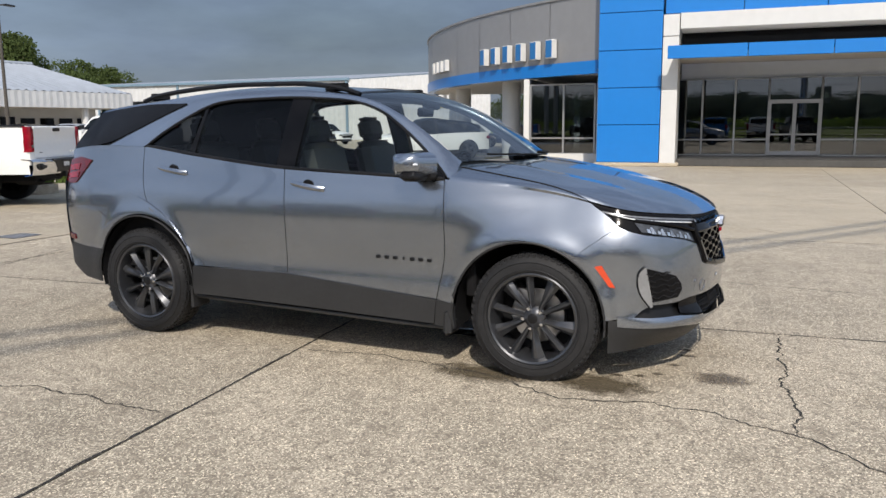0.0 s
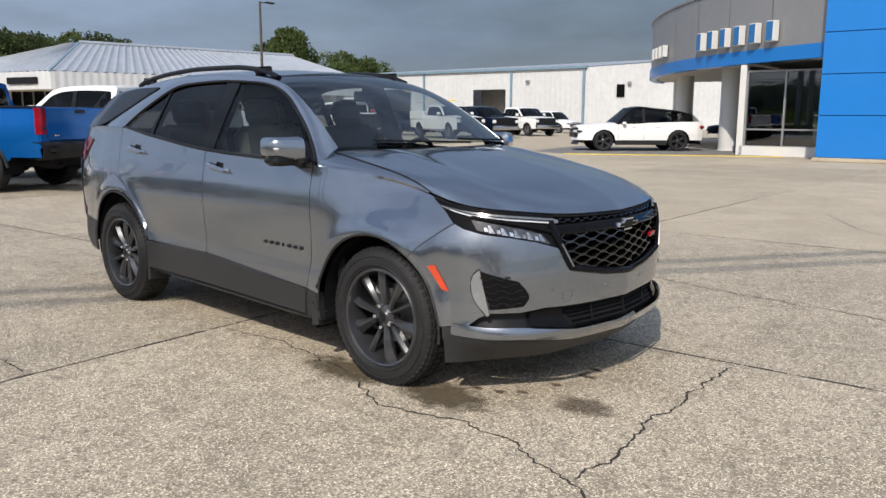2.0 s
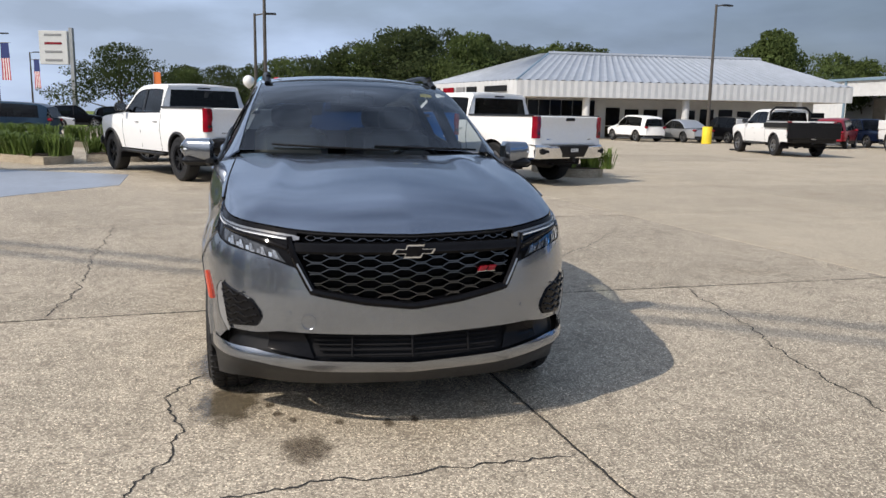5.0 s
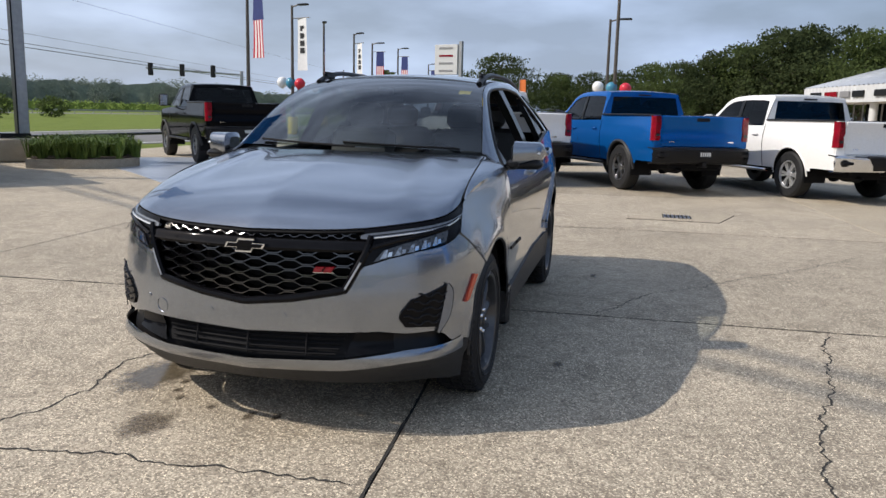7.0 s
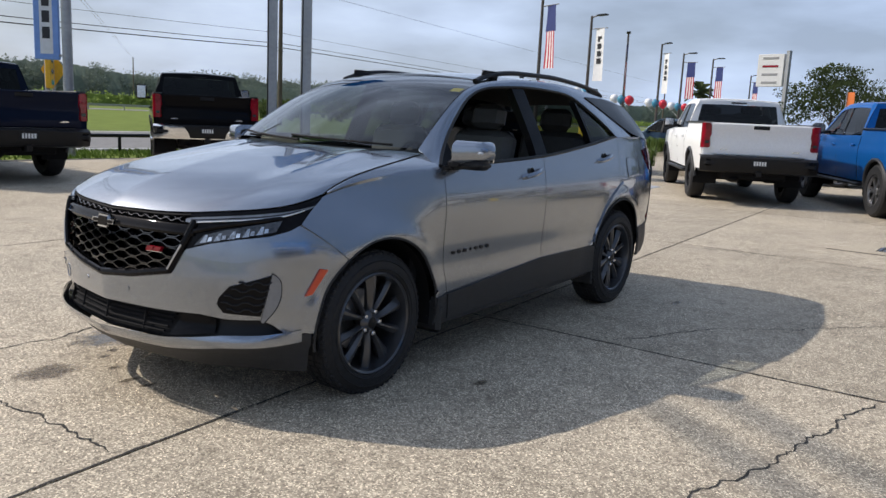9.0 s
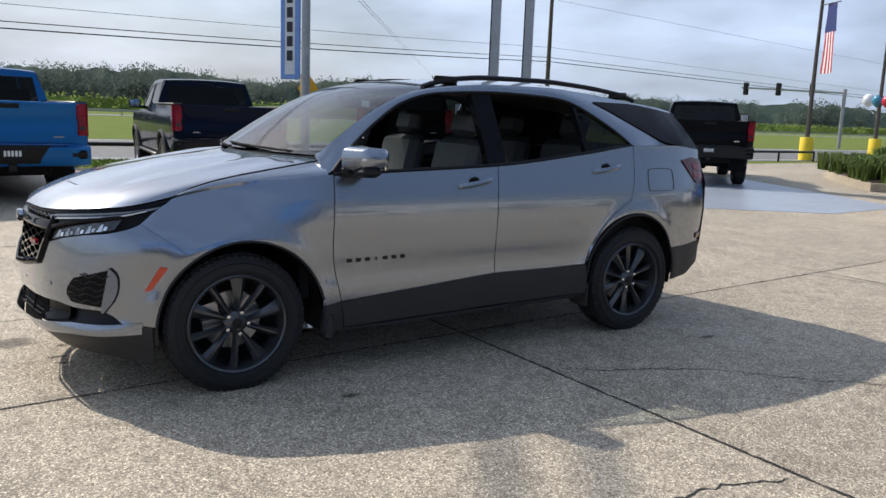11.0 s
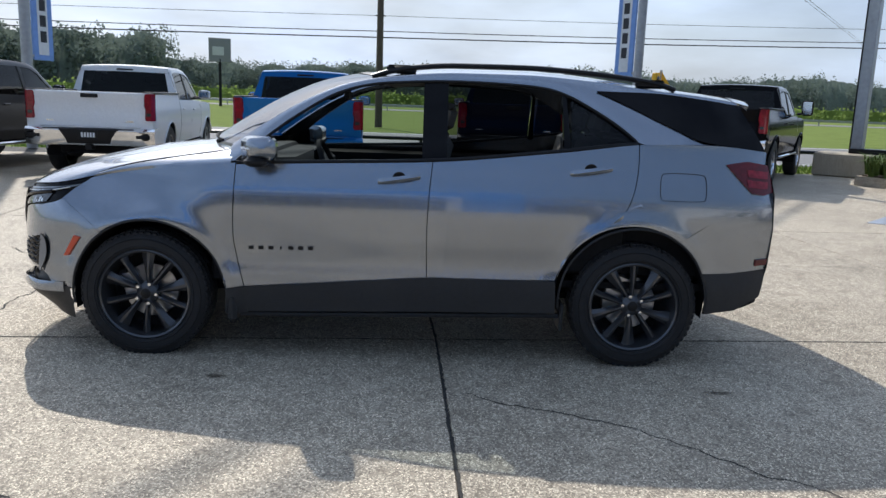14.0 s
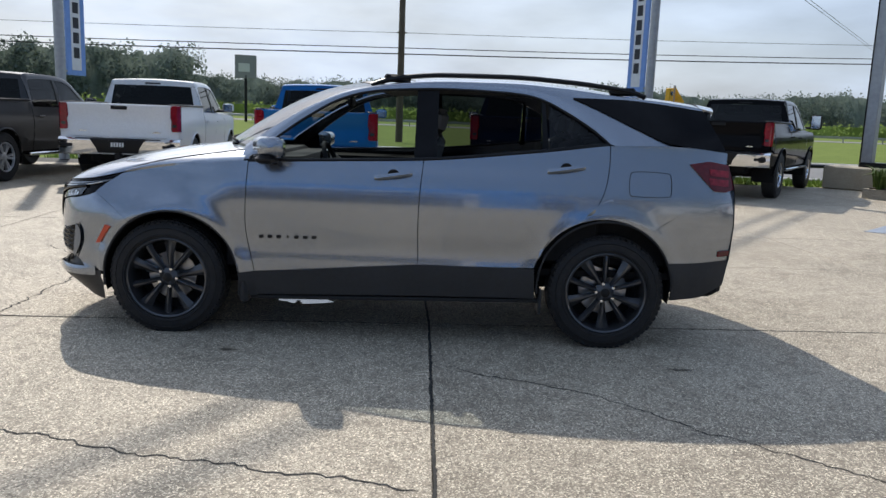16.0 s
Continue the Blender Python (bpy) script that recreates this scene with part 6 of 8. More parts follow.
shop = pose(-3.42, 21.95, 0, 0, 0, 4)
showroom = thing("showroom", "car showroom with blue tower, white portal and curved grey fascia", "building", shop)
JOINTS = [0.12, 1.38, 2.60, 3.82, 5.04, 6.26, 7.5]
for z0, z1 in zip(JOINTS, JOINTS[1:]):
    part("tower_panel", Mesh().box((1.02, 1.25, (z0 + z1) / 2), (2.05, 2.5, z1 - z0 - 0.02), 0.008), BLUE_PANEL, showroom)
part("tower_core", Mesh().box((1.02, 1.25, 3.7), (2.0, 2.44, 7.5)), CRACK, showroom)
part("plinth", Mesh().box((1.3, 1.2, 0.06), (2.75, 2.75, 0.12), 0.02), SLAB_NEW, showroom)
part("portal_column", Mesh().box((2.32, 0.7, 2.1), (0.5, 1.4, 4.2), 0.01), WHITE_PANEL, showroom)
part("portal_column", Mesh().box((2.32, 0.7, 4.56), (0.5, 1.4, 0.68), 0.01), WHITE_PANEL, showroom)
part("portal_beam", Mesh().box((9.6, 0.7, 4.68), (14.0, 1.4, 0.5), 0.01), WHITE_PANEL, showroom)
for k in range(6):
    part("upper_panel", Mesh().box((3.1 + 2.4 * k + 0.2, 1.0, 6.1), (2.38, 1.6, 2.3), 0.01), BLUE_PANEL, showroom)
part("clerestory", Mesh().box((9.6, 1.6, 4.12), (14.0, 0.06, 0.62)), GLOSS, showroom, "dark glazed strip")
canopy = part("canopy", Mesh().box((9.6, 0.9, 3.55), (14.3, 3.6, 0.1), 0.01), SOFFIT, showroom)
for k in range(6):
    part("canopy_edge", Mesh().box((3.47 + 2.37 * k, -0.95, 3.62), (2.35, 0.1, 0.4), 0.01), BLUE_PANEL, canopy)
part("porch", Mesh().box((9.6, 2.0, 0.12), (14.0, 3.2, 0.24), 0.02), PORCH_SHADE, showroom, "porch floor painted dark for the canopy's shade")
part("shop_wall", Mesh().box((9.6, 3.75, 3.32), (14.2, 0.3, 0.7)), WHITE_PANEL, showroom)
part("side_wall", Mesh().box((16.6, 8, 2.6), (0.3, 12, 5.2)), GREY_PANEL, showroom)
part("shop_back", Mesh().box((7, 14, 2.6), (20, 0.3, 5.2)).box((7, 9, 0.02), (20, 10, 0.3)).box((7, 9, 5.2), (20, 11.5, 0.2)), INNER, showroom)
for x, z, sx, sz in ((4.0, 1.0, 0.9, 1.5), (8.6, 0.9, 1.4, 1.2), (11.0, 1.1, 1.0, 1.7), (6.3, 1.4, 2.2, 0.2)):
    part("shop_counter", Mesh().box((x, 9, z), (sx, 0.6, sz), 0.03), SOFFIT, showroom)


def glazed(parent, x0, x1, cols, z0, z1, y, rail=None):
    """A shop front of aluminium bars with panes between."""
    fr = new("window")
    fr.parent = parent
    xs = [x0 + (x1 - x0) * k / cols for k in range(cols + 1)] if isinstance(cols, int) else cols
    for x in xs:
        part("mullion", Mesh().box((x, y, (z0 + z1) / 2), (0.07, 0.12, z1 - z0), 0.006), ALU, fr)
    for z in [z0, z1] + ([rail] if rail else []):
        part("transom", Mesh().box(((xs[0] + xs[-1]) / 2, y, z), (xs[-1] - xs[0], 0.11, 0.06), 0.006), ALU, fr)
    for a, b in zip(xs, xs[1:]):
        part("pane", Mesh().box(((a + b) / 2, y + 0.02, (z0 + z1) / 2), (b - a - 0.07, 0.012, z1 - z0 - 0.05)), TINT, fr, smooth=0)
    return fr


glazed(showroom, 0, 0, [2.42, 3.28, 4.4, 5.53], 0.27, 3.0, 3.5, 0.82)
glazed(showroom, 0, 0, [7.24, 8.37, 9.5, 10.6, 11.7, 12.8, 13.9, 15.0, 16.1], 0.27, 3.0, 3.5, 0.82)
glazed(showroom, 0, 0, [5.53, 7.24], 2.2, 3.0, 3.5)
for x in (5.97, 6.80):
    d = new("shop_door")
    d.parent = showroom
    for dx in (-0.39, 0.39):
        part("stile", Mesh().box((x + dx, 3.47, 1.22), (0.08, 0.06, 1.92), 0.006), ALU, d)
    for z, h in ((0.34, 0.16), (1.0, 0.06), (2.14, 0.1)):
        part("rail", Mesh().box((x, 3.47, z), (0.72, 0.06, h), 0.006), ALU, d)
    part("pane", Mesh().box((x, 3.48, 1.22), (0.7, 0.012, 1.84)), TINT, d, smooth=0)
    part("pull", Mesh().tube([(x + (0.3 if x < 6.4 else -0.3), 3.4, 0.95), (x + (0.3 if x < 6.4 else -0.3), 3.4, 1.35)], 0.018, 6), CHROME, d)
glazed(showroom, 0, 0, [-2.9, -1.64, -0.47], 0.32, 2.88, 2.5, 0.9)
part("side_pier", Mesh().box((-3.05, 2.6, 1.55), (0.22, 0.4, 3.1), 0.01).box((-0.2, 2.6, 1.55), (0.4, 0.3, 3.1)).box((-1.6, 2.55, 0.16), (2.9, 0.3, 0.32)), WHITE_PANEL, showroom)
part("side_return", Mesh().box((-3.05, 6.5, 1.55), (0.2, 7.5, 3.1)), GREY_PANEL, showroom)

# curved fascia with its soffit and columns
CX, CY, CR = 11.86, 22.08, 24.6


def ringed(r0, r1, z0, z1, a0, a1, n):
    rows = []
    for k in range(n):
        a = radians(a0 + (a1 - a0) * k / (n - 1))
        c, s = math.cos(a), math.sin(a)
        rows.append([(CX + r0 * c, CY + r0 * s, z0), (CX + r0 * c, CY + r0 * s, z1), (CX + r1 * c, CY + r1 * s, z1), (CX + r1 * c, CY + r1 * s, z0)])
    return Mesh().grid(rows, closed=True)


A0, A1 = 241.0, 192.0
edges = [A0 + (A1 - A0) * k / 9 for k in range(10)]
for a0, a1 in zip(edges, edges[1:]):
    part("fascia_panel", ringed(CR, CR - 0.3, 3.58, 5.78, a0 - 0.03, a1 + 0.03, 6), GREY_PANEL, showroom)
part("fascia_band", ringed(CR + 0.06, CR - 0.3, 3.14, 3.58, A0, A1, 60), BLUE_PANEL, showroom)
part("fascia_cap", ringed(CR + 0.05, CR - 0.4, 5.78, 5.86, A0, A1, 60), GREY_PANEL, showroom)
part("fascia_end", Mesh().box((CX + (CR - 2) * math.cos(radians(A1)), CY + (CR - 2) * math.sin(radians(A1)), 4.5), (4.2, 0.2, 2.6), 0, Matrix.Rotation(radians(A1), 3, "Z")), GREY_PANEL, showroom)
part("soffit", ringed(CR - 0.02, CR - 11, 3.2, 3.3, A0, A1, 40), SOFFIT, showroom)
for a, r in ((224.8, 23.1), (209.0, 23.1), (198.5, 23.1), (221.0, 17.5), (207.0, 17.5)):
    x, y = CX + r * math.cos(radians(a)), CY + r * math.sin(radians(a))
    part("column", Mesh().lathe([(0.0, 0), (0.43, 0), (0.43, 0.03), (0.39, 0.05), (0.39, 3.22)], 28, (x, y, 0), "z"), WHITE_PANEL, showroom)
for k in range(6):                                        # six raised blocks where a name stands
    a = radians(226.3 + 1.96 * k)
    m = Matrix.Translation((CX + (CR + 0.16) * math.cos(a), CY + (CR + 0.16) * math.sin(a), 4.1)) @ Matrix.Rotation(a, 4, "Z")
    part("sign_block", Mesh().box((0, 0, 0), (0.24, 0.36, 0.66), 0.015).moved(m), WHITE_PANEL, showroom)
    part("sign_face", Mesh().box((0.124, 0, 0), (0.012, 0.31, 0.6), 0.004).moved(m), SIGNBLUE, showroom)
for k in range(4):
    a = radians(211.5 + 1.7 * k)
    m = Matrix.Translation((CX + (CR + 0.14) * math.cos(a), CY + (CR + 0.14) * math.sin(a), 4.1)) @ Matrix.Rotation(a, 4, "Z")
    part("sign_block", Mesh().box((0, 0, 0), (0.2, 0.32, 0.5), 0.015).moved(m), WHITE_PANEL, showroom)

# ---- long white workshop ----
workshop = thing("workshop", "long white metal workshop with blue-grey trim and dark doorway", "building")
A_, B_, C_ = Vector((-88.35, 65.53, 0)), Vector((-40.45, 68.52, 0)), Vector((-27.0, 75.5, 0))


def ribbed_wall(p, q, z0, z1, rib, depth, z2=None):
    """A metal wall with upright ribs; the top may slope."""
    d, n = (q - p), Vector((-(q - p).y, (q - p).x, 0)).normalized()
    cnt = int(d.length / rib)
    rows = [[], []]
    for k in range(cnt * 2 + 1):
        u = k / (cnt * 2)
        pt = p + d * u - n * (depth if k % 2 else 0)
        rows[0].append((pt.x, pt.y, z0))
        rows[1].append((pt.x, pt.y, z1 + ((z2 if z2 else z1) - z1) * u))
    return Mesh().grid(rows)


def along(p, q, s):
    return p + (q - p).normalized() * s


LEN = (B_ - A_).length
for s0, s1, z0 in ((0, 14.8, 0), (14.8, 24.0, 4.5), (24.0, 33.5, 0), (33.5, 38.0, 4.25), (38.0, LEN, 0)):
    part("wall", ribbed_wall(along(A_, B_, s0), along(A_, B_, s1), z0, 6.3, 0.6, 0.03), WHITE_METAL, workshop, smooth=0)
part("gable_wall", ribbed_wall(B_, C_, 0, 6.3, 0.45, 0.06, 7.2), WHITE_METAL, workshop, smooth=0)
dn = (B_ - A_).normalized()
nn = Vector((-dn.y, dn.x, 0))
turned = Matrix.Rotation(math.atan2(dn.y, dn.x), 3, "Z")
part("eave", Mesh().box((A_ + B_) / 2 + Vector((0, 0, 6.36)) - nn * 0.1, (LEN + 0.4, 0.4, 0.3), 0.03, turned), BLUE_TRIM, workshop)
part("doorway_dark", Mesh().box(along(A_, B_, 35.75) + nn * 3 + Vector((0, 0, 2.1)), (6.4, 0.1, 4.3), 0, turned), INNER, workshop)
part("doorway_dark", Mesh().box(along(A_, B_, 19.4) + nn * 6 + Vector((0, 0, 2.1)), (13.0, 0.1, 4.6), 0, turned), INNER, workshop)
for s in (14.6, 26.2, 38.8, LEN - 0.15):
    part("downpipe", Mesh().box(along(A_, B_, s) - nn * 0.1 + Vector((0, 0, 3.15)), (0.25, 0.2, 6.3), 0.02, turned), BLUE_TRIM, workshop)
part("back_wall", Mesh().box((A_ + B_) / 2 + nn * 12 + Vector((0, 0, 3.1)), (LEN, 0.2, 6.2), 0, turned), WHITE_METAL, workshop)
rt = Mesh().grid([[A_ + Vector((0, 0, 6.4)), B_ + Vector((0, 0, 6.4))], [A_ + nn * 12 + Vector((0, 0, 7.4)), C_ + Vector((-2, 0, 7.3))]])
part("roof", rt, ROOF_METAL, workshop, smooth=0)
dg = (C_ - B_).normalized()
tg = Matrix.Rotation(math.atan2(dg.y, dg.x), 3, "Z")
for s in (3.6, 9.4):
    w = part("window", Mesh().box(along(B_, C_, s) + Vector((0.05, -0.08, 3.9)), (0.8, 0.12, 1.3), 0.02, tg), GLOSS, workshop, "dark window")
    part("wall_lamp", Mesh().box(along(B_, C_, s + 0.9) + Vector((0.1, -0.25, 4.7)), (0.4, 0.4, 0.25), 0.05, tg), STEEL, workshop)
part("wall_lamp", Mesh().box(along(A_, B_, 41.0) - nn * 0.2 + Vector((0, 0, 5.0)), (0.45, 0.3, 0.3), 0.05, turned), STEEL, workshop)

# ---- neighbouring showroom with a hipped metal roof ----
lodge = thing("neighbour_showroom", "white neighbouring showroom with pale hipped metal roof and fascia signs", "building")
E1, E2, E3, E4 = Vector((-46.6, 17.0, 0)), Vector((-43.6, 41.5, 0)), Vector((-57.0, 43.0, 0)), Vector((-60.0, 13.5, 0))
R1, R2 = Vector((-52.0, 21.3, 6.2)), Vector((-50.5, 38.5, 6.2))
Z3, Z4 = Vector((0, 0, 2.85)), Vector((0, 0, 3.95))
for nm, p, q in (("fascia", E1, E2), ("fascia", E4, E1), ("fascia", E2, E3), ("fascia", E3, E4)):
    part(nm, ribbed_wall(p, q, 2.85, 3.95, 0.5, 0.03), WHITE_METAL, lodge, smooth=0)
part("soffit", Mesh().add([E1 + Z3, E2 + Z3, E3 + Z3, E4 + Z3], [(0, 1, 2, 3)]), SOFFIT, lodge, smooth=0)


def seamed(a, b, c, d, n):
    """A roof plane of standing seams, from eave a-b to ridge d-c."""
    m = Mesh()
    up = (b - a).cross(d - a).normalized()
    up = up if up.z > 0 else -up
    lo, hi = [], []
    for k in range(n * 3 + 1):
        u = k / (n * 3)
        lift_ = up * (0.07 if k % 3 == 1 else 0)
        lo.append(a.lerp(b, u) + lift_)
        hi.append(d.lerp(c, u) + lift_)
    return m.grid([lo, hi])


part("roof_plane", seamed(E1 + Z4, E2 + Z4, R2, R1, 40), ROOF_METAL, lodge, smooth=0)
part("roof_plane", seamed(E4 + Z4, E1 + Z4, R1, R1 + Vector((-1.0, -0.3, 0)), 24), ROOF_METAL, lodge, smooth=0)
part("roof_plane", seamed(E2 + Z4, E3 + Z4, R2, R2 + Vector((-1, 0, 0)), 20), ROOF_METAL, lodge, smooth=0)
part("roof_plane", seamed(E3 + Z4, E4 + Z4, R1, R2, 30), ROOF_METAL, lodge, smooth=0)
part("ridge_cap", Mesh().tube([R1 + Vector((0, 0, 0.05)), R2 + Vector((0, 0, 0.05))], 0.16, 6), ROOF_METAL, lodge)
part("ridge_cap", Mesh().tube([E1 + Z4, R1], 0.1, 6), BLUE_TRIM, lodge)
W1, W2 = E1 + Vector((-4.0, 2.2, 0)), E2 + Vector((-3.4, -0.5, 0))
for k in range(6):
    g = along(W1, W2, 0.45 + 0.85 * k)
    fd = (W2 - W1).normalized()
    part("entrance_pane", Mesh().box(g + Vector((fd.y, -fd.x, 0)) * 0.07 + Vector((0, 0, 1.38)), (0.8, 0.06, 2.7), 0.01, Matrix.Rotation(math.atan2(fd.y, fd.x), 3, "Z")), GLOSS, lodge, "dark entrance glass")
part("front_wall", Mesh().add([(*W1.xy, 0), (*W2.xy, 0), (*W2.xy, 2.86), (*W1.xy, 2.86)], [(0, 1, 2, 3)]), WHITE_METAL, lodge, smooth=0)
W0 = E4 + Vector((3.0, 3.6, 0))
part("end_wall", Mesh().add([(*W0.xy, 0), (*W1.xy, 0), (*W1.xy, 2.86), (*W0.xy, 2.86)], [(0, 1, 2, 3)]), GLOSS, lodge, "dark glazed end wall", smooth=0)
wd = (W2 - W1).normalized()
wt = Matrix.Rotation(math.atan2(wd.y, wd.x), 3, "Z")
wn_ = Vector((wd.y, -wd.x, 0))
for k in range(4, 16):
    s = 0.7 + 1.45 * k
    tall = k in (4, 7, 9, 10)
    w = part("window", Mesh().box(along(W1, W2, s) + wn_ * 0.06 + Vector((0, 0, 1.15 if tall else 1.55)), (1.05, 0.1, 2.2 if tall else 1.2), 0.02, wt), GLOSS, lodge, "dark window")
    part("sill", Mesh().box(along(W1, W2, s) + wn_ * 0.1 + Vector((0, 0, 0.9)), (1.15, 0.12, 0.06), 0.01, wt), WHITE_PANEL, w)
ex = (W0 - W1).normalized()
for k in range(9):
    part("mullion", Mesh().box(along(W1, W0, 0.3 + 1.1 * k) + Vector((0.1, -0.1, 1.43)), (0.09, 0.09, 2.86)), ALU, lodge)
for p in (along(E1, E2, 0.6) + Vector((-0.6, 0, 0)), along(E1, E2, 5.2) + Vector((-0.6, 0, 0)), along(E1, E4, 5.5) + Vector((0, 0.7, 0)), along(E1, E4, 11) + Vector((0, 0.7, 0)), along(E1, E2, 12.5) + Vector((-0.6, 0, 0)), along(E1, E2, 21) + Vector((-0.6, 0, 0))):
    part("column", Mesh().lathe([(0.26, 0), (0.26, 2.86)], 16, p, "z"), WHITE_PANEL, lodge)
ed = (E4 - E1).normalized()
et = Matrix.Rotation(math.atan2(ed.y, ed.x), 3, "Z")
en = Vector((-ed.y, ed.x, 0))
en = en if en.y < 0 else -en
for s, w, mt in ((2.6, 2.9, SATIN), (6.0, 1.4, SATIN), (7.7, 1.2, GREY_PANEL), (9.6, 1.7, REDLENS), (11.8, 1.5, SATIN)):
    part("sign_bar", Mesh().box(E1 + ed * s + en * 0.1 + Vector((0, 0, 3.4)), (w, 0.1, 0.42), 0.02, et), mt, lodge)

# ---- lot furniture: light poles, banners, pylon ----
POLE = material("bronze_pole", (0.09, 0.08, 0.07), rough=0.5, metal=0.4, vary=0.15, scale=10)
GALV = material("galvanised_pole", (0.36, 0.37, 0.38), rough=0.45, metal=0.6, vary=0.15, scale=10)
WOOD = material("weathered_pole_wood", (0.10, 0.08, 0.06), rough=0.9, vary=0.3, scale=14, bump=0.4, bump_scale=40)
CLOTH_W, CLOTH_R, CLOTH_B = material("banner_white", (0.72, 0.72, 0.72), rough=0.8, vary=0.08, scale=10), material("banner_red", (0.42, 0.03, 0.05), rough=0.8, vary=0.1, scale=10), material("banner_blue", (0.03, 0.045, 0.16), rough=0.8, vary=0.1, scale=10)
BANNER_BLUE = material("banner_sky_blue", (0.2, 0.34, 0.68), rough=0.7, vary=0.1, scale=10)
DARKTXT = material("sign_dark", (0.03, 0.03, 0.035), rough=0.6, vary=0.1, scale=20)


def cloth(x0, x1, z0, z1, y=0.0, nx=6, nz=12, ph=0.0):
    """A hanging cloth with soft folds, in the x-z plane."""
    return Mesh().grid([[(x0 + (x1 - x0) * i / nx, y + 0.05 * math.sin(3.2 * (x0 + (x1 - x0) * i / nx) + ph + 2.0 * k / nz), z0 + (z1 - z0) * k / nz) for i in range(nx + 1)] for k in range(nz + 1)])


def street_pole(x, y, h, yaw, flag, arm=True, base=True, label="tall dark light pole on a yellow base"):
    t = thing("light_pole", label, "street lamp", pose(x, y, 0, 0, 0, yaw), "light poles along the lot")
    part("shaft", Mesh().tube([(0, 0, 0.5), (0, 0, h)], [0.11, 0.07], 10), POLE, t)
    if base:
        part("base", Mesh().lathe([(0.0, 1.05), (0.28, 1.05), (0.3, 1.02), (0.3, 0)], 20, axis="z"), YELLOW, t, "yellow painted concrete base")
    if arm:
        part("arm", Mesh().tube([(0, 0, h - 0.1), (0.5, 0, h)], 0.04, 8), POLE, t)
        part("lamp_head", Mesh().box((0.85, 0, h), (0.7, 0.3, 0.1), 0.03), SATIN, t)
    if flag:
        f = new("banner")
        f.parent = t
        f.matrix_basis = pose(0.4, 0, h - 0.75)
        part("banner_arm", Mesh().tube([(-0.4, 0, 0), (0.95, 0, 0.0)], 0.025, 6), POLE, f)
        if flag == "stripes":
            part("canton", cloth(0.0, 0.8, -1.25, -0.02, 0.0, 6, 5), CLOTH_B, f, "blue field of a flag")
            for k in range(7):
                part("stripe", cloth(0.8 * k / 7, 0.8 * (k + 1) / 7, -3.05, -1.25, 0.0, 1, 8), CLOTH_R if k % 2 == 0 else CLOTH_W, f)
        else:
            part("cloth", cloth(0.0, 0.75, -3.0, -0.02, 0.0), CLOTH_W, f, "white banner")
            for k in range(4):
                part("print_bar", cloth(0.2, 0.55, -0.75 - 0.42 * k, -0.45 - 0.42 * k, -0.03, 6, 3), DARKTXT, f)
                part("print_bar", cloth(0.2, 0.55, -0.75 - 0.42 * k, -0.45 - 0.42 * k, 0.03, 6, 3), DARKTXT, f)
    return t


for k, (x, y, h, fl) in enumerate(((-31.2, -17.5, 7.7, "stripes"), (-39.0, -18.7, 7.5, "print"), (-48.2, -20.5, 7.5, "stripes"), (-55.1, -20.8, 7.5, "print"), (-63.0, -22.0, 7.5, "stripes"), (-68.5, -21.3, 7.5, "stripes"), (-88, -23.5, 7.3, "stripes"))):
    street_pole(x, y, h, (66, 72, 25, 55, 80, 70, 60)[k], fl, arm=k > 0)
street_pole(-38.2, 26.6, 8.3, 100, None)
street_pole(-39.2, 0.1, 11.5, 60, None, arm=False, label="tall dark light pole")
street_pole(-41.5, -0.4, 6.9, 80, None, label="dark light pole with one lamp")

# balloons on the poles
BALLS = {"white": material("balloon_white", (0.75, 0.75, 0.75), rough=0.25, vary=0.04, scale=6), "red": material("balloon_red", (0.55, 0.03, 0.05), rough=0.25, vary=0.04, scale=6), "teal": material("balloon_teal", (0.05, 0.22, 0.33), rough=0.25, vary=0.04, scale=6)}
for px, py in ((-39.0, -18.7), (-48.2, -20.5), (-55.1, -20.8), (-63.0, -22.0), (-39.2, 0.1)):
    for k, c in enumerate(("white", "teal", "red")):
        b = Mesh().lathe([(0.001, -0.36), (0.12, -0.3), (0.27, -0.14), (0.32, 0.05), (0.27, 0.22), (0.14, 0.33), (0.001, 0.36)], 16, axis="z")
        ob = tagged(part("balloon", b, BALLS[c]), f"{c} round balloon tied to a light pole", "balloon", "balloons")
        ob.matrix_world = pose(px + 0.4 * (k - 1) - 0.1, py - 0.9 + 0.75 * k, 3.05 - 0.05 * k)
        part("string", Mesh().tube([(0, 0, -0.34), (-0.4 * (k - 1) * 0.9, (0.9 - 0.75 * k) * 0.9, -0.95)], 0.008, 4), CLOTH_W, ob)


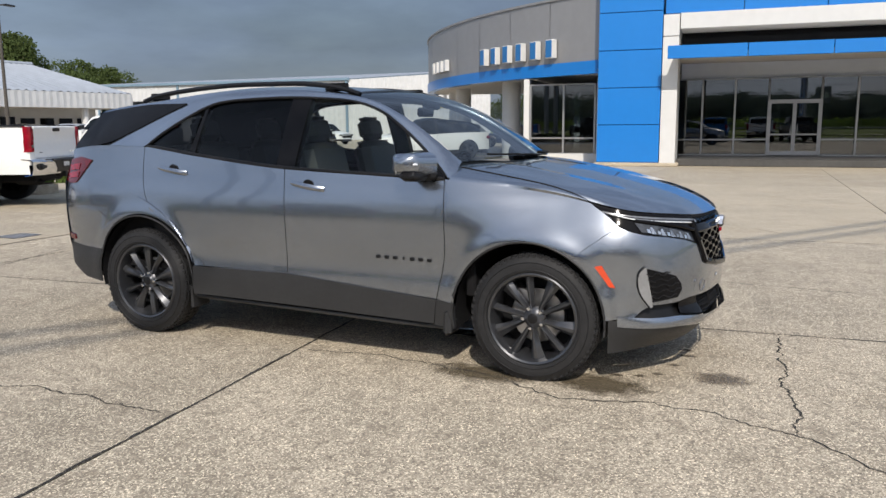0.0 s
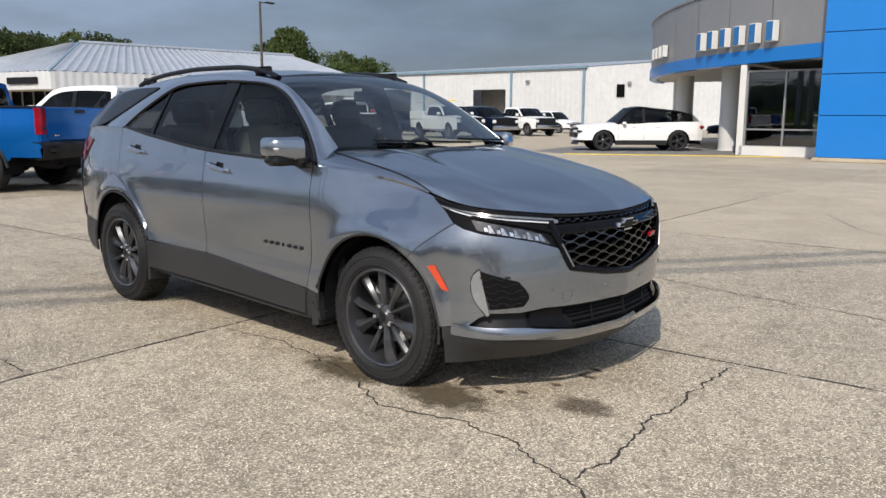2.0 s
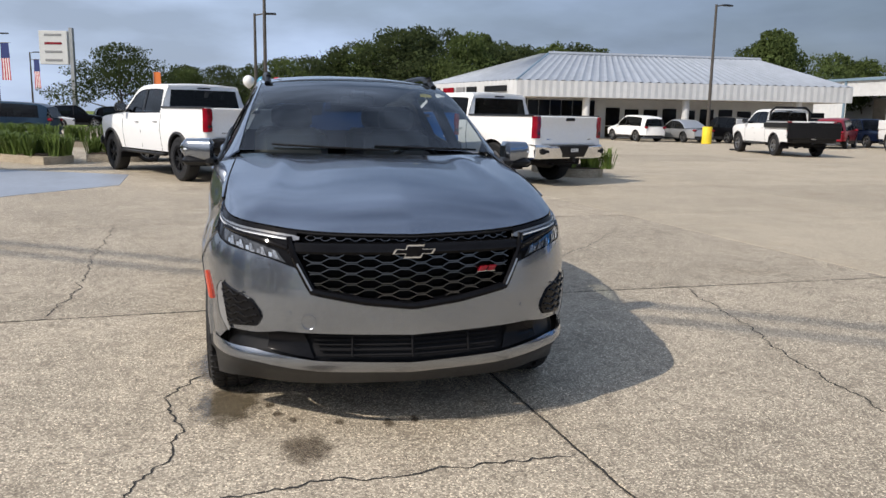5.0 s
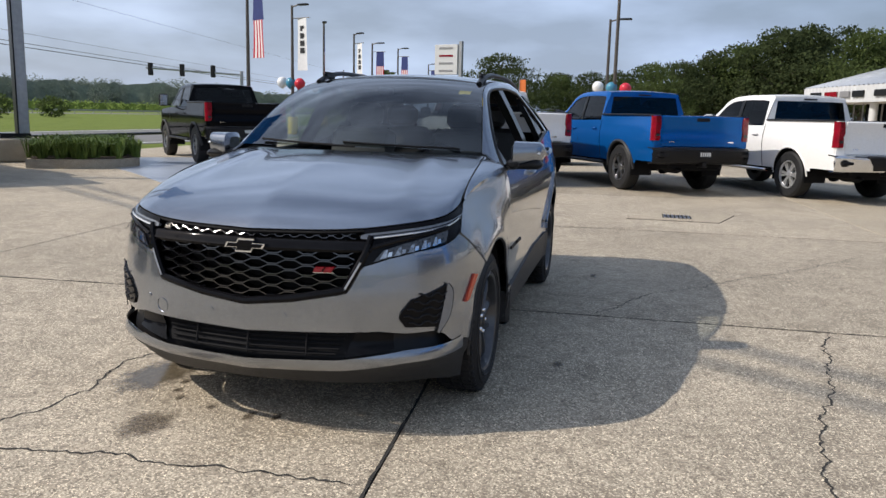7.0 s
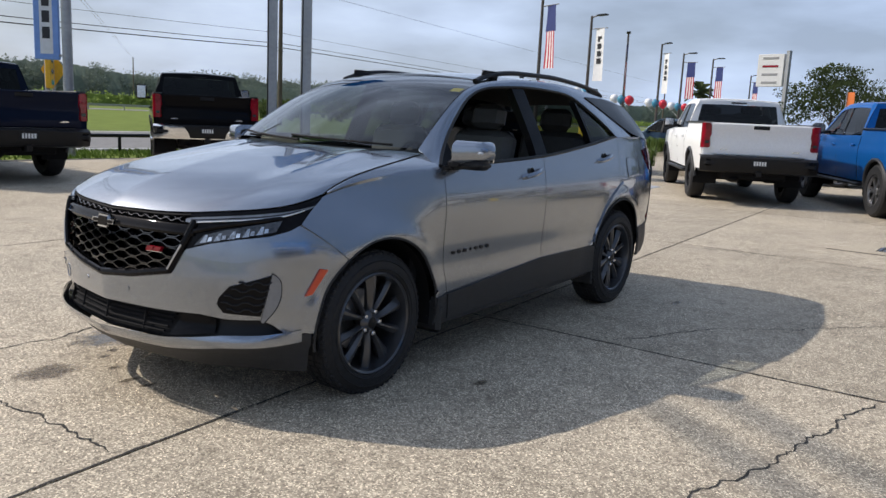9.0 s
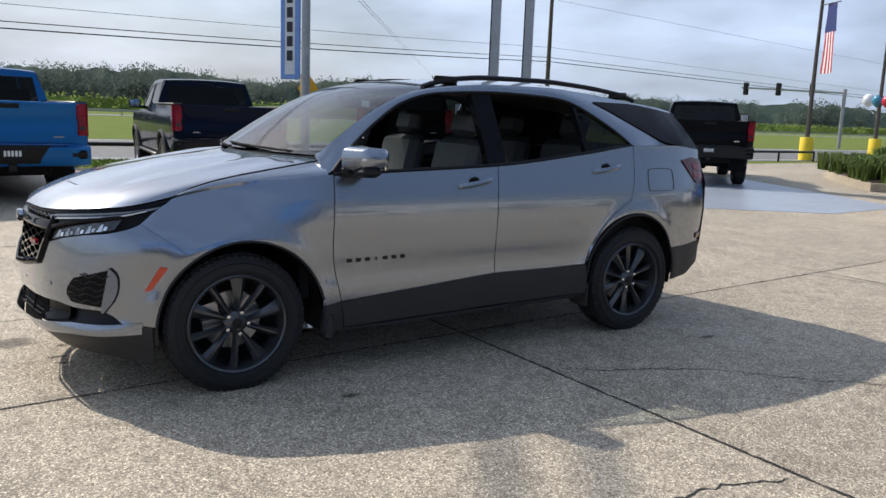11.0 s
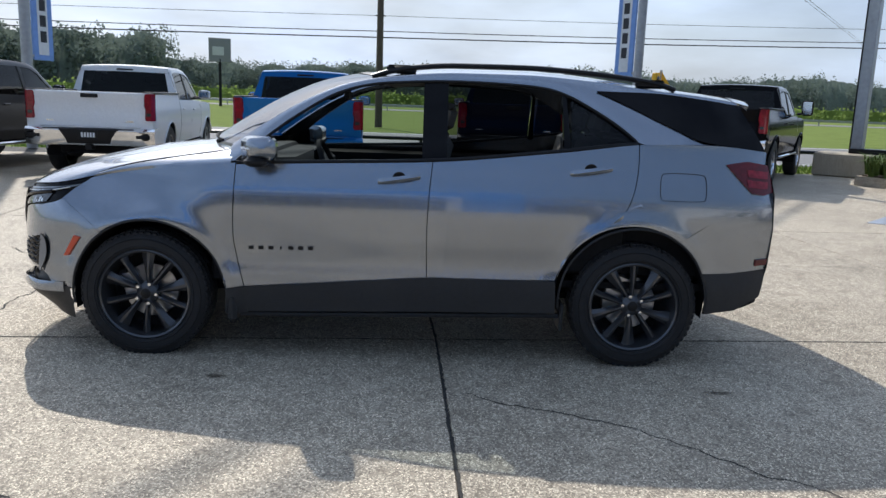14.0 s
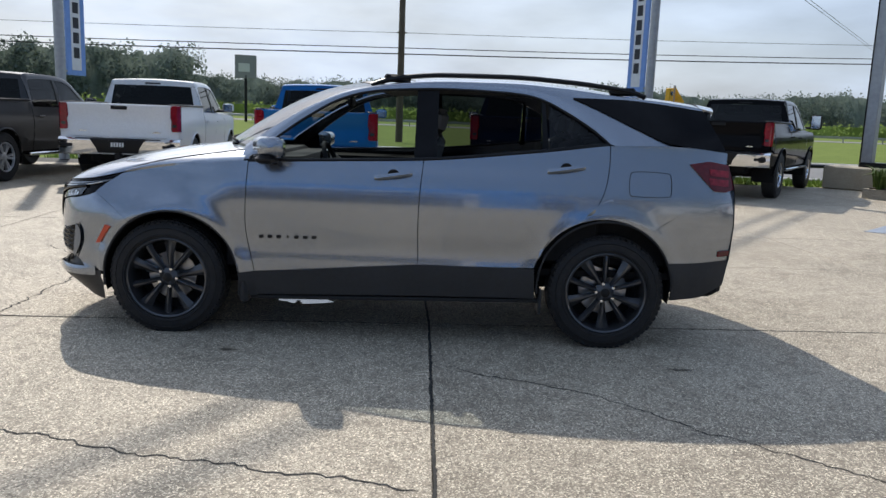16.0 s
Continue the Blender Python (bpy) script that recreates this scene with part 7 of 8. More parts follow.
def name_banner(x, y, yaw, h, z0, z1, label, w=0.46, r=0.1):
    """A tall pole with a narrow name banner, the name as plain bars."""
    t = thing("banner_pole", label, "banner", pose(x, y, 0, 0, 0, yaw))
    part("pole", Mesh().tube([(0, 0, 0), (0, 0, h)], r, 12), GALV, t)
    mid_ = r + 0.06 + w / 2
    part("panel", Mesh().box((mid_, 0, (z0 + z1) / 2), (w, 0.06, z1 - z0), 0.015), BANNER_BLUE, t, "blue banner panel")
    part("inset", Mesh().box((mid_, 0, (z0 + z1) / 2), (w * 0.52, 0.075, z1 - z0 - 0.25), 0.01), CLOTH_W, t, "white inner strip")
    n = int((z1 - z0 - 0.3) / 0.36)
    for k in range(n):
        part("print_bar", Mesh().box((mid_, 0, z1 - 0.36 - 0.36 * k), (w * 0.3, 0.09, 0.26), 0.004), DARKTXT, t)
    for z in (z0 + 0.1, z1 - 0.1):
        part("bracket", Mesh().box((0.14, 0, z), (0.2, 0.05, 0.05)), GALV, t)
    return t


name_banner(-5.36, -14.78, -56, 9.0, 2.2, 6.4, "grey pole with a tall blue and white name banner", 0.6, 0.11)
name_banner(9.2, -13.8, 250, 9.0, 2.05, 6.2, "grey pole with a blue and white name banner", 0.6, 0.125)

pylon = thing("pylon_sign", "twin steel legs of a tall pylon sign on a concrete block", "sign", pose(-10.95, -13.5, 0, 0, 0, 141))
part("block", Mesh().box((0, 0, 0.28), (2.6, 1.2, 0.56), 0.03), SLAB_NEW, pylon)
for x in (-0.46, 0.46):
    part("leg", Mesh().box((x, 0, 5.0), (0.24, 0.42, 8.9), 0.01), GALV, pylon)
    part("leg_cover", Mesh().box((x - 0.13, 0, 5.0), (0.03, 0.44, 8.9)), SATIN, pylon)
part("cross_plate", Mesh().box((0, 0, 0.62), (1.2, 0.5, 0.12), 0.01), SATIN, pylon)
part("cabinet", Mesh().box((0, 0, 10.2), (2.2, 0.6, 2.4), 0.05), BLUE_PANEL, pylon)

dual_sign = thing("roadside_sign", "white roadside pylon sign with four dark name bars", "sign", pose(-80, -19.3, 0, 0, 0, 75))
part("mast", Mesh().box((1.75, 0, 4.6), (0.36, 0.4, 9.2), 0.02), GALV, dual_sign)
part("board", Mesh().box((0, 0, 7.3), (2.8, 0.4, 3.2), 0.03), WHITE_PANEL, dual_sign)
for k in range(4):
    part("name_bar", Mesh().box((0, -0.21, 8.5 - 0.8 * k), (1.7, 0.04, 0.22), 0.01), GREY_PANEL if k != 1 else REDLENS, dual_sign)
    part("name_bar", Mesh().box((0, 0.21, 8.5 - 0.8 * k), (1.7, 0.04, 0.22), 0.01), GREY_PANEL if k != 1 else REDLENS, dual_sign)

hoarding = thing("billboard", "grey billboard on one steel post in the field", "billboard", pose(22.3, -81.5, 0, 0, 0, 25))
part("post", Mesh().tube([(0, 0, 0), (0, 0, 5.0)], 0.16, 10), SATIN, hoarding)
part("board", Mesh().box((0, 0, 5.9), (2.3, 0.3, 2.5), 0.03), GREY_PANEL, hoarding)
part("poster", Mesh().box((0.2, 0.17, 5.8), (1.2, 0.02, 0.9)), WHITE_PANEL, hoarding)

SIGNAL = material("signal_yellow", (0.74, 0.4, 0.02), rough=0.5, vary=0.15, scale=20)
signal = thing("traffic_signal", "yellow traffic signal head beside the lot", "traffic light", pose(-6.95, -19.0, 0, 0, 0, 40))
part("post", Mesh().tube([(0, 0, 0), (0, 0, 2.5)], 0.05, 8), GALV, signal)
part("housing", Mesh().box((0, 0.09, 2.05), (0.22, 0.16, 0.92), 0.02), SIGNAL, signal)
for z in (1.75, 2.05, 2.35):
    part("lens", Mesh().lathe([(0.0, 0.185), (0.07, 0.18), (0.08, 0.165)], 14, (0, 0, z)), DARKLENS if z != 1.75 else material("signal_green", (0.02, 0.25, 0.2), rough=0.2, vary=0.1, scale=20), signal)
diamond = thing("road_sign", "yellow diamond road sign on a post", "road sign", pose(-7.2, -19.1, 0, 0, 0, -22))
part("post", Mesh().tube([(0, 0, 0), (0, 0, 2.6)], 0.04, 8), GALV, diamond)
part("plate", Mesh().add([(0, 0.03, 1.62), (0.32, 0.03, 2.1), (0, 0.03, 2.6), (-0.32, 0.03, 2.1), (0, 0, 1.62), (0.32, 0, 2.1), (0, 0, 2.6), (-0.32, 0, 2.1)], [(0, 1, 2, 3), (7, 6, 5, 4), (0, 4, 5, 1), (1, 5, 6, 2), (2, 6, 7, 3), (3, 7, 4, 0)]), SIGNAL, diamond, smooth=0)

gantry = thing("signal_gantry", "steel mast arm with traffic signals over the road", "traffic light", pose(-56.9, -31.6, 0))
part("mast", Mesh().tube([(0, 0, 0), (0, 0, 4.6)], 0.14, 10), GALV, gantry)
part("arm", Mesh().tube([(0, 0, 4.3), (4.0, -6.5, 4.6)], 0.08, 8), GALV, gantry)
for k in range(3):
    part("signal_head", Mesh().box((1.2 + 1.3 * k, -2.0 - 2.1 * k, 4.5), (0.35, 0.3, 1.0), 0.03), SATIN, gantry)

# utility poles and wires along the road
POLES = [(42.0, -35.2), (2.35, -35.4), (-36.3, -42.8), (-170, -66)]
for x, y in POLES:
    t = thing("utility_pole", "dark wooden utility pole beside the road", "utility pole", pose(x, y, 0), "utility poles")
    part("shaft", Mesh().tube([(0, 0, 0), (0, 0, 11)], [0.19, 0.13], 10), WOOD, t)
    part("insulator", Mesh().tube([(-0.25, 0, 5.5), (0.25, 0, 5.5)], 0.04, 6), SATIN, t)
for (x0, y0), (x1, y1) in zip(POLES, POLES[1:]):
    for z, r in ((4.45, 0.03), (4.75, 0.022), (5.5, 0.012), (9.0, 0.012)):
        t = tagged(part("overhead_wire", Mesh().tube([(x0 + (x1 - x0) * u, y0 + (y1 - y0) * u, z + (1.3 if x0 < -3 else 1.3 * u if x0 < 10 else 0) - 1.6 * u * (1 - u) * 0.3) for u in [k / 12 for k in range(13)]], r, 5), SATIN), "dark overhead wire along the road", "wire", "overhead wires")
# two heavy service cables high across the lot, from a pole beyond the road
d = Vector((0.56, 0.83, 0)).normalized()
for off in (0.0, 0.42):
    foot = Vector((-2.2 + off * 1.2, -1.32, 0)) + Vector((0.447, -1.03, 0)) / 0.985 * 13.0
    tagged(part("service_cable", Mesh().tube([foot + d * s + Vector((0, 0, 13.0)) for s in (-230, -120, -40, -20, 0, 12, 40)], [0.012, 0.016, 0.03, 0.05, 0.05, 0.05, 0.05], 6), SATIN), "heavy black service cable spanning the lot", "cable", "service cables")
far_pole = foot + d * -230
t = thing("utility_pole", "tall dark wooden utility pole beyond the road", "utility pole", pose(far_pole.x, far_pole.y, 0), "utility poles")
part("shaft", Mesh().tube([(0, 0, 0), (0, 0, 13.4)], [0.2, 0.13], 10), WOOD, t)

feather = thing("feather_flag", "small orange feather flag on a thin pole", "flag", pose(-54.5, -7.4, 0, 0, 0, 70))
part("pole", Mesh().tube([(0, 0, 0), (0, 0, 4.15)], 0.03, 6), GALV, feather)
part("cloth", cloth(0.02, 0.55, 2.45, 4.1), material("orange_cloth", (0.6, 0.16, 0.04), rough=0.8, vary=0.1, scale=10), feather)
part("foot", Mesh().lathe([(0.0, 0.08), (0.3, 0.08), (0.34, 0.0)], 16, axis="z"), SATIN, feather)

# ---- planting ----
BLADE = material("liriope_green", (0.105, 0.155, 0.035), rough=0.6, spec=0.15, vary=0.35, scale=4)
EARTH = material("planter_mulch", (0.06, 0.045, 0.03), rough=0.95, vary=0.4, scale=20, bump=0.6, bump_scale=60)
random.seed(11)


def tuft(mesh, x, y, z, h, n, spread):
    for _ in range(n):
        a, lean, w = random.uniform(0, 6.283), random.uniform(0.25, 1.0) * spread, random.uniform(0.008, 0.015)
        hh = h * random.uniform(0.7, 1.15)
        d, sdw = Vector((math.cos(a), math.sin(a), 0)), Vector((-math.sin(a), math.cos(a), 0))
        p = Vector((x + random.uniform(-0.07, 0.07), y + random.uniform(-0.07, 0.07), z))
        q, r = p + d * lean * 0.35 + Vector((0, 0, hh * 0.8)), p + d * lean + Vector((0, 0, hh * random.uniform(0.6, 0.95)))
        k = len(mesh.v)
        mesh.v += [tuple(p - sdw * w), tuple(p + sdw * w), tuple(q + sdw * w), tuple(q - sdw * w), tuple(r)]
        mesh.f += [(k, k + 1, k + 2, k + 3), (k + 3, k + 2, k + 4)]


def planter(poly, label, h=0.5, dens=9.0, kerb=0.2):
    t = thing("planter", label, "planter")
    inner = [Vector(p) for p in poly]
    c = sum(inner, Vector((0, 0))) / len(inner)
    ring = [tuple(p) for p in rounded([*poly, poly[0]], 2)[:-1]]
    part("kerb", Mesh().prism(ring, 0, kerb), SLAB_OLD, t, "weathered concrete kerb")
    part("soil", Mesh().prism([tuple(c + (Vector(p) - c) * 0.93) for p in ring], kerb - 0.02, kerb + 0.03), EARTH, t)
    m = Mesh()
    xs, ys = [p[0] for p in poly], [p[1] for p in poly]
    area = (max(xs) - min(xs)) * (max(ys) - min(ys))
    for _ in range(int(area * dens * 1.5)):
        x, y = random.uniform(min(xs), max(xs)), random.uniform(min(ys), max(ys))
        ins = all((Vector(poly[(i + 1) % len(poly)]) - Vector(poly[i])).cross(Vector((x, y)) - Vector(poly[i])) > 0.0 for i in range(len(poly)))
        if ins:
            tuft(m, x, y, kerb, h, 26, 0.55)
    g = part("grass_clump", m, BLADE, t, "dense arching green border grass", smooth=0)
    tagged(g, kind="stuff")
    return t


planter([(-9.3, -11.4), (-9.8, -10.25), (-10.8, -9.75), (-11.6, -10.1), (-13.7, -12.0), (-12.2, -13.2)], "concrete-kerbed planter of green border grass", 0.5, 10)
planter([(-16.0, -5.75), (-16.5, -5.2), (-17.4, -5.3), (-21.8, -8.8), (-22.0, -10.3), (-20.5, -10.0)], "concrete-kerbed hedge of green border grass", 0.6, 9)
planter([(-17.3, -5.0), (-17.3, -3.4), (-18.8, -3.2), (-18.9, -5.0)], "small planter of green border grass", 0.5, 9)
planter([(-14.2, 6.5), (-11.9, 6.5), (-11.9, 7.75), (-14.2, 7.75)], "kerbed planter of green border grass", 0.55, 9)
planter([(-29.9, -13.9), (-29.4, -8.6), (-30.5, -8.5), (-31.1, -13.9)], "long clipped hedge in a concrete kerb", 0.65, 7)
planter([(-26.2, -7.9), (-26.3, -4.3), (-27.4, -4.3), (-27.4, -7.9)], "clipped hedge in a concrete kerb", 0.65, 7)

# far woods: distance haze is mixed into the pale grey-green leaf colour
LEAFS = {n: leaf_material(n, c, 0.2 if n == "haze_tint_leaves" else 0.45) for n, c in (("oak_leaves", (0.062, 0.082, 0.034)), ("bright_leaves", (0.09, 0.122, 0.042)), ("haze_tint_leaves", (0.17, 0.205, 0.175)))}
BARK = material("bark", (0.09, 0.075, 0.06), rough=0.95, vary=0.3, scale=6, bump=0.6, bump_scale=20)


def leaf_cloud(mesh, c, rx, ry, rz, n, size):
    """Leaf clumps thrown on and in an uneven ball."""
    for _ in range(n):
        d = Vector((random.gauss(0, 1), random.gauss(0, 1), random.gauss(0, 1))).normalized()
        r = random.uniform(0.55, 1.0) * (1 + 0.4 * noise.noise(d * 1.7 + Vector(c) * 0.31))
        p = Vector(c) + Vector((d.x * rx, d.y * ry, d.z * rz)) * r
        a, b = Vector((random.gauss(0, 1), random.gauss(0, 1), random.gauss(0, 1))).normalized(), Vector((random.gauss(0, 1), random.gauss(0, 1), random.gauss(0, 1))).normalized()
        s = size * random.uniform(0.5, 1.4)
        k = len(mesh.v)
        mesh.v += [tuple(p - a * s), tuple(p + b * s * 0.8), tuple(p + a * s), tuple(p - b * s * 0.7)]
        mesh.f += [(k, k + 1, k + 2, k + 3)]


def tree(x, y, h, w, mat, label, n=4200, bare=0.2):
    t = thing("tree", label, "tree", pose(x, y, 0, 0, 0, random.uniform(0, 360)), "trees")
    tr = Mesh().tube([(0, 0, 0), (0.1, 0.05, h * 0.25), (-0.05, 0.1, h * 0.55), (0.1, 0, h * 0.85)], [h * 0.028, h * 0.022, h * 0.014, h * 0.004], 8)
    cr_ = Mesh()
    for k in range(9):
        a = 2.4 * k + random.uniform(-0.3, 0.3)
        z0 = h * (bare + 0.05 * k)
        rr = w * random.uniform(0.3, 0.62) * (1 - 0.055 * k)
        tip = Vector((math.cos(a) * rr, math.sin(a) * rr, z0 + h * random.uniform(0.12, 0.24)))
        tr.tube([(0, 0, z0), tuple(tip * 0.5 + Vector((0, 0, z0 * 0.5))), tuple(tip)], [h * 0.011, h * 0.007, h * 0.002], 5)
        leaf_cloud(cr_, tip + Vector((0, 0, h * 0.04)), w * 0.3, w * 0.3, h * 0.15, n // 11, h * 0.0155)
    leaf_cloud(cr_, (0, 0, h * 0.86), w * 0.26, w * 0.26, h * 0.15, 2 * n // 11, h * 0.0155)
    part("trunk", tr, BARK, t)
    part("crown", cr_, mat, t, smooth=0)
    return t


tree(-83.5, -13.9, 8.2, 10.5, LEAFS["oak_leaves"], "broad dark green oak behind the lot", 12000, 0.1)
tree(-88, -8.0, 6.5, 6, LEAFS["oak_leaves"], "dark green roadside tree", 9000)
belt_h = spline([(0, 6.0), (2, 6.6), (3, 7.2), (4, 8.0), (6, 9.6), (8, 10.8), (9, 10.4), (11, 9.2), (14, 9.0)])
for k in range(15):
    y = -7 + 3.2 * k
    hh = belt_h(k) + random.uniform(-0.5, 0.7)
    tree(-84 + random.uniform(-4, 5) + 0.5 * k * (k > 8), y, hh, random.uniform(5.5, 8), LEAFS["oak_leaves" if k % 3 else "bright_leaves"], "tall dark green tree in a belt of woodland", 9000, 0.08)
for k in range(11):
    tree(-95 + random.uniform(-3, 3), -1.5 + 3.6 * k, belt_h(0.6 + 1.25 * k) * 1.12 + random.uniform(-0.6, 0.9), random.uniform(8.5, 11), LEAFS["oak_leaves"], "dark green tree at the back of a woodland belt", 7000, 0.05)
for x, y, h, w in ((-110, 33, 13.5, 8), (-107, 41, 11.5, 6), (-90.8, 69.5, 13.8, 7), (-86.5, 75.5, 10.6, 8), (-92, 68.5, 13.6, 6.5), (-84, 78, 9.8, 6), (-98, 55, 9, 5), (-103, 50, 8.5, 4)):
    tree(x, y, h, w, LEAFS["bright_leaves"], "leafy green tree behind the roofs", 9000)
for x, y, h, w in ((-30, 112, 9, 9), (-22, 118, 8, 9), (-40, 120, 8, 8)):
    tree(x, y, h, w, LEAFS["oak_leaves"], "green tree seen under the canopy", 9000, 0.05)
palm = thing("palm_tree", "small palm tree by the road", "tree", pose(-74.3, -24.3, 0))
part("trunk", Mesh().tube([(0, 0, 0), (0.1, 0, 4.7)], [0.22, 0.18], 8), BARK, palm)
pm = Mesh()
for k in range(26):
    a, el = 2.4 * k, random.uniform(-0.5, 1.2)
    p = Vector((0.1, 0, 4.8))
    d = Vector((math.cos(a) * math.cos(el), math.sin(a) * math.cos(el), math.sin(el)))
    q = p + d * 1.1
    sd = Vector((-math.sin(a), math.cos(a), 0)) * 0.35
    pm.add([p, q + sd, q + d * 0.5 - Vector((0, 0, 0.4)), q - sd], [(0, 1, 2, 3)])
part("crown", pm, LEAFS["oak_leaves"], palm, smooth=0)

# far woods and cane field to the south
def wood_belt(name, x0, x1, y, h0, h1, step, mat, label, seed):
    random.seed(seed)
    m = Mesh()
    xs_ = [x0 + (x1 - x0) * k / 400 for k in range(401)]
    tops = [(h0 + (h1 - h0) * (0.5 + 0.5 * noise.noise((x * 0.021, seed, 0)))) * (0.88 + 0.16 * noise.noise((x * 0.11, seed, 2)) + 0.07 * noise.noise((x * 0.4, seed, 5))) for x in xs_]
    m.grid([[(x, y(x) + 4 + 3 * noise.noise((x * 0.2, k, seed)) * (k < 3) - 2 * k, tp * k / 3) for x, tp in zip(xs_, tops)] for k in range(4)])
    x = x0
    while x < x1:
        h = h0 + (h1 - h0) * (0.5 + 0.5 * noise.noise((x * 0.021, seed, 0))) * random.uniform(0.75, 1.15)
        yy_ = y(x) + random.uniform(-8, 8)
        leaf_cloud(m, (x, yy_, h * 0.62), step * 1.1, 5, h * 0.42, 620, h * 0.026)
        leaf_cloud(m, (x, yy_, h * 0.25), step * 1.3, 5, h * 0.34, 260, h * 0.036)
        x += step * random.uniform(0.6, 1.2)
    return tagged(part(name, m, mat, smooth=0), label, "woods", kind="stuff")


wood_belt("far_woods", -420, 130, lambda x: -345 + 0.0002 * x * x, 13, 20, 5, LEAFS["haze_tint_leaves"], "belt of woods in haze-tinted green beyond the cane field", 3)
wood_belt("near_woods", 105, 260, lambda x: -318 + 0.15 * (x - 100), 22, 31, 7, LEAFS["haze_tint_leaves"], "taller stand of trees beyond the field", 5)
wood_belt("west_woods", -420, -200, lambda x: -140 - 0.55 * (x + 420), 9, 15, 5, LEAFS["haze_tint_leaves"], "distant woods beyond the highway", 7)
CANE = leaf_material("cane_green", (0.28, 0.36, 0.10), 0.35, 0.4)
random.seed(21)
cane = Mesh()
for x in np.arange(-380, 260, 1.1):
    for r in range(3):
        y = -150 - 5 * r + random.uniform(-2, 2)
        h = random.uniform(2.2, 3.2)
        leaf_cloud(cane, (x + random.uniform(-0.5, 0.5), y, h * 0.55), 0.9, 1.5, h * 0.5, 20, 0.26)
tagged(part("cane_field", cane, CANE, smooth=0), "tall green sugar cane along the field edge", "field crop", kind="stuff")
tagged(part("cane_top", Mesh().prism([(-600, -330), (400, -330), (400, -152), (-600, -152)], 0, 2.3), CANE, smooth=0), "field of tall green sugar cane", "field crop", kind="stuff")
for x, y, h in ((-62, -62, 2.6), (-56, -64, 2.2), (-75, -66, 2.4), (-50, -60, 2.0)):
    m = Mesh()
    leaf_cloud(m, (0, 0, h * 0.5), h * 0.8, h * 0.8, h * 0.5, 500, 0.22)
    b = tagged(part("bush", m, LEAFS["bright_leaves"], smooth=0), "round green bush on the roadside grass", "bush", "bushes")
    b.matrix_world = pose(x, y, 0)

# verge between lot and road
BL2 = material("lawn_blades", (0.17, 0.25, 0.04), rough=0.8, vary=0.3, scale=2)
random.seed(31)
vg = Mesh()
for _ in range(5200):
    x, y = random.uniform(-17, 10), random.uniform(-16.9, -14.3)
    a = random.uniform(0, 6.28)
    h = random.uniform(0.05, 0.1)
    vg.add([(x, y, -0.03), (x + 0.05 * math.cos(a), y + 0.05 * math.sin(a), -0.03), (x + 0.03, y, h)], [(0, 1, 2)])
tagged(part("verge_grass", vg, BL2, smooth=0), "bright green mown verge", "grass", kind="stuff")

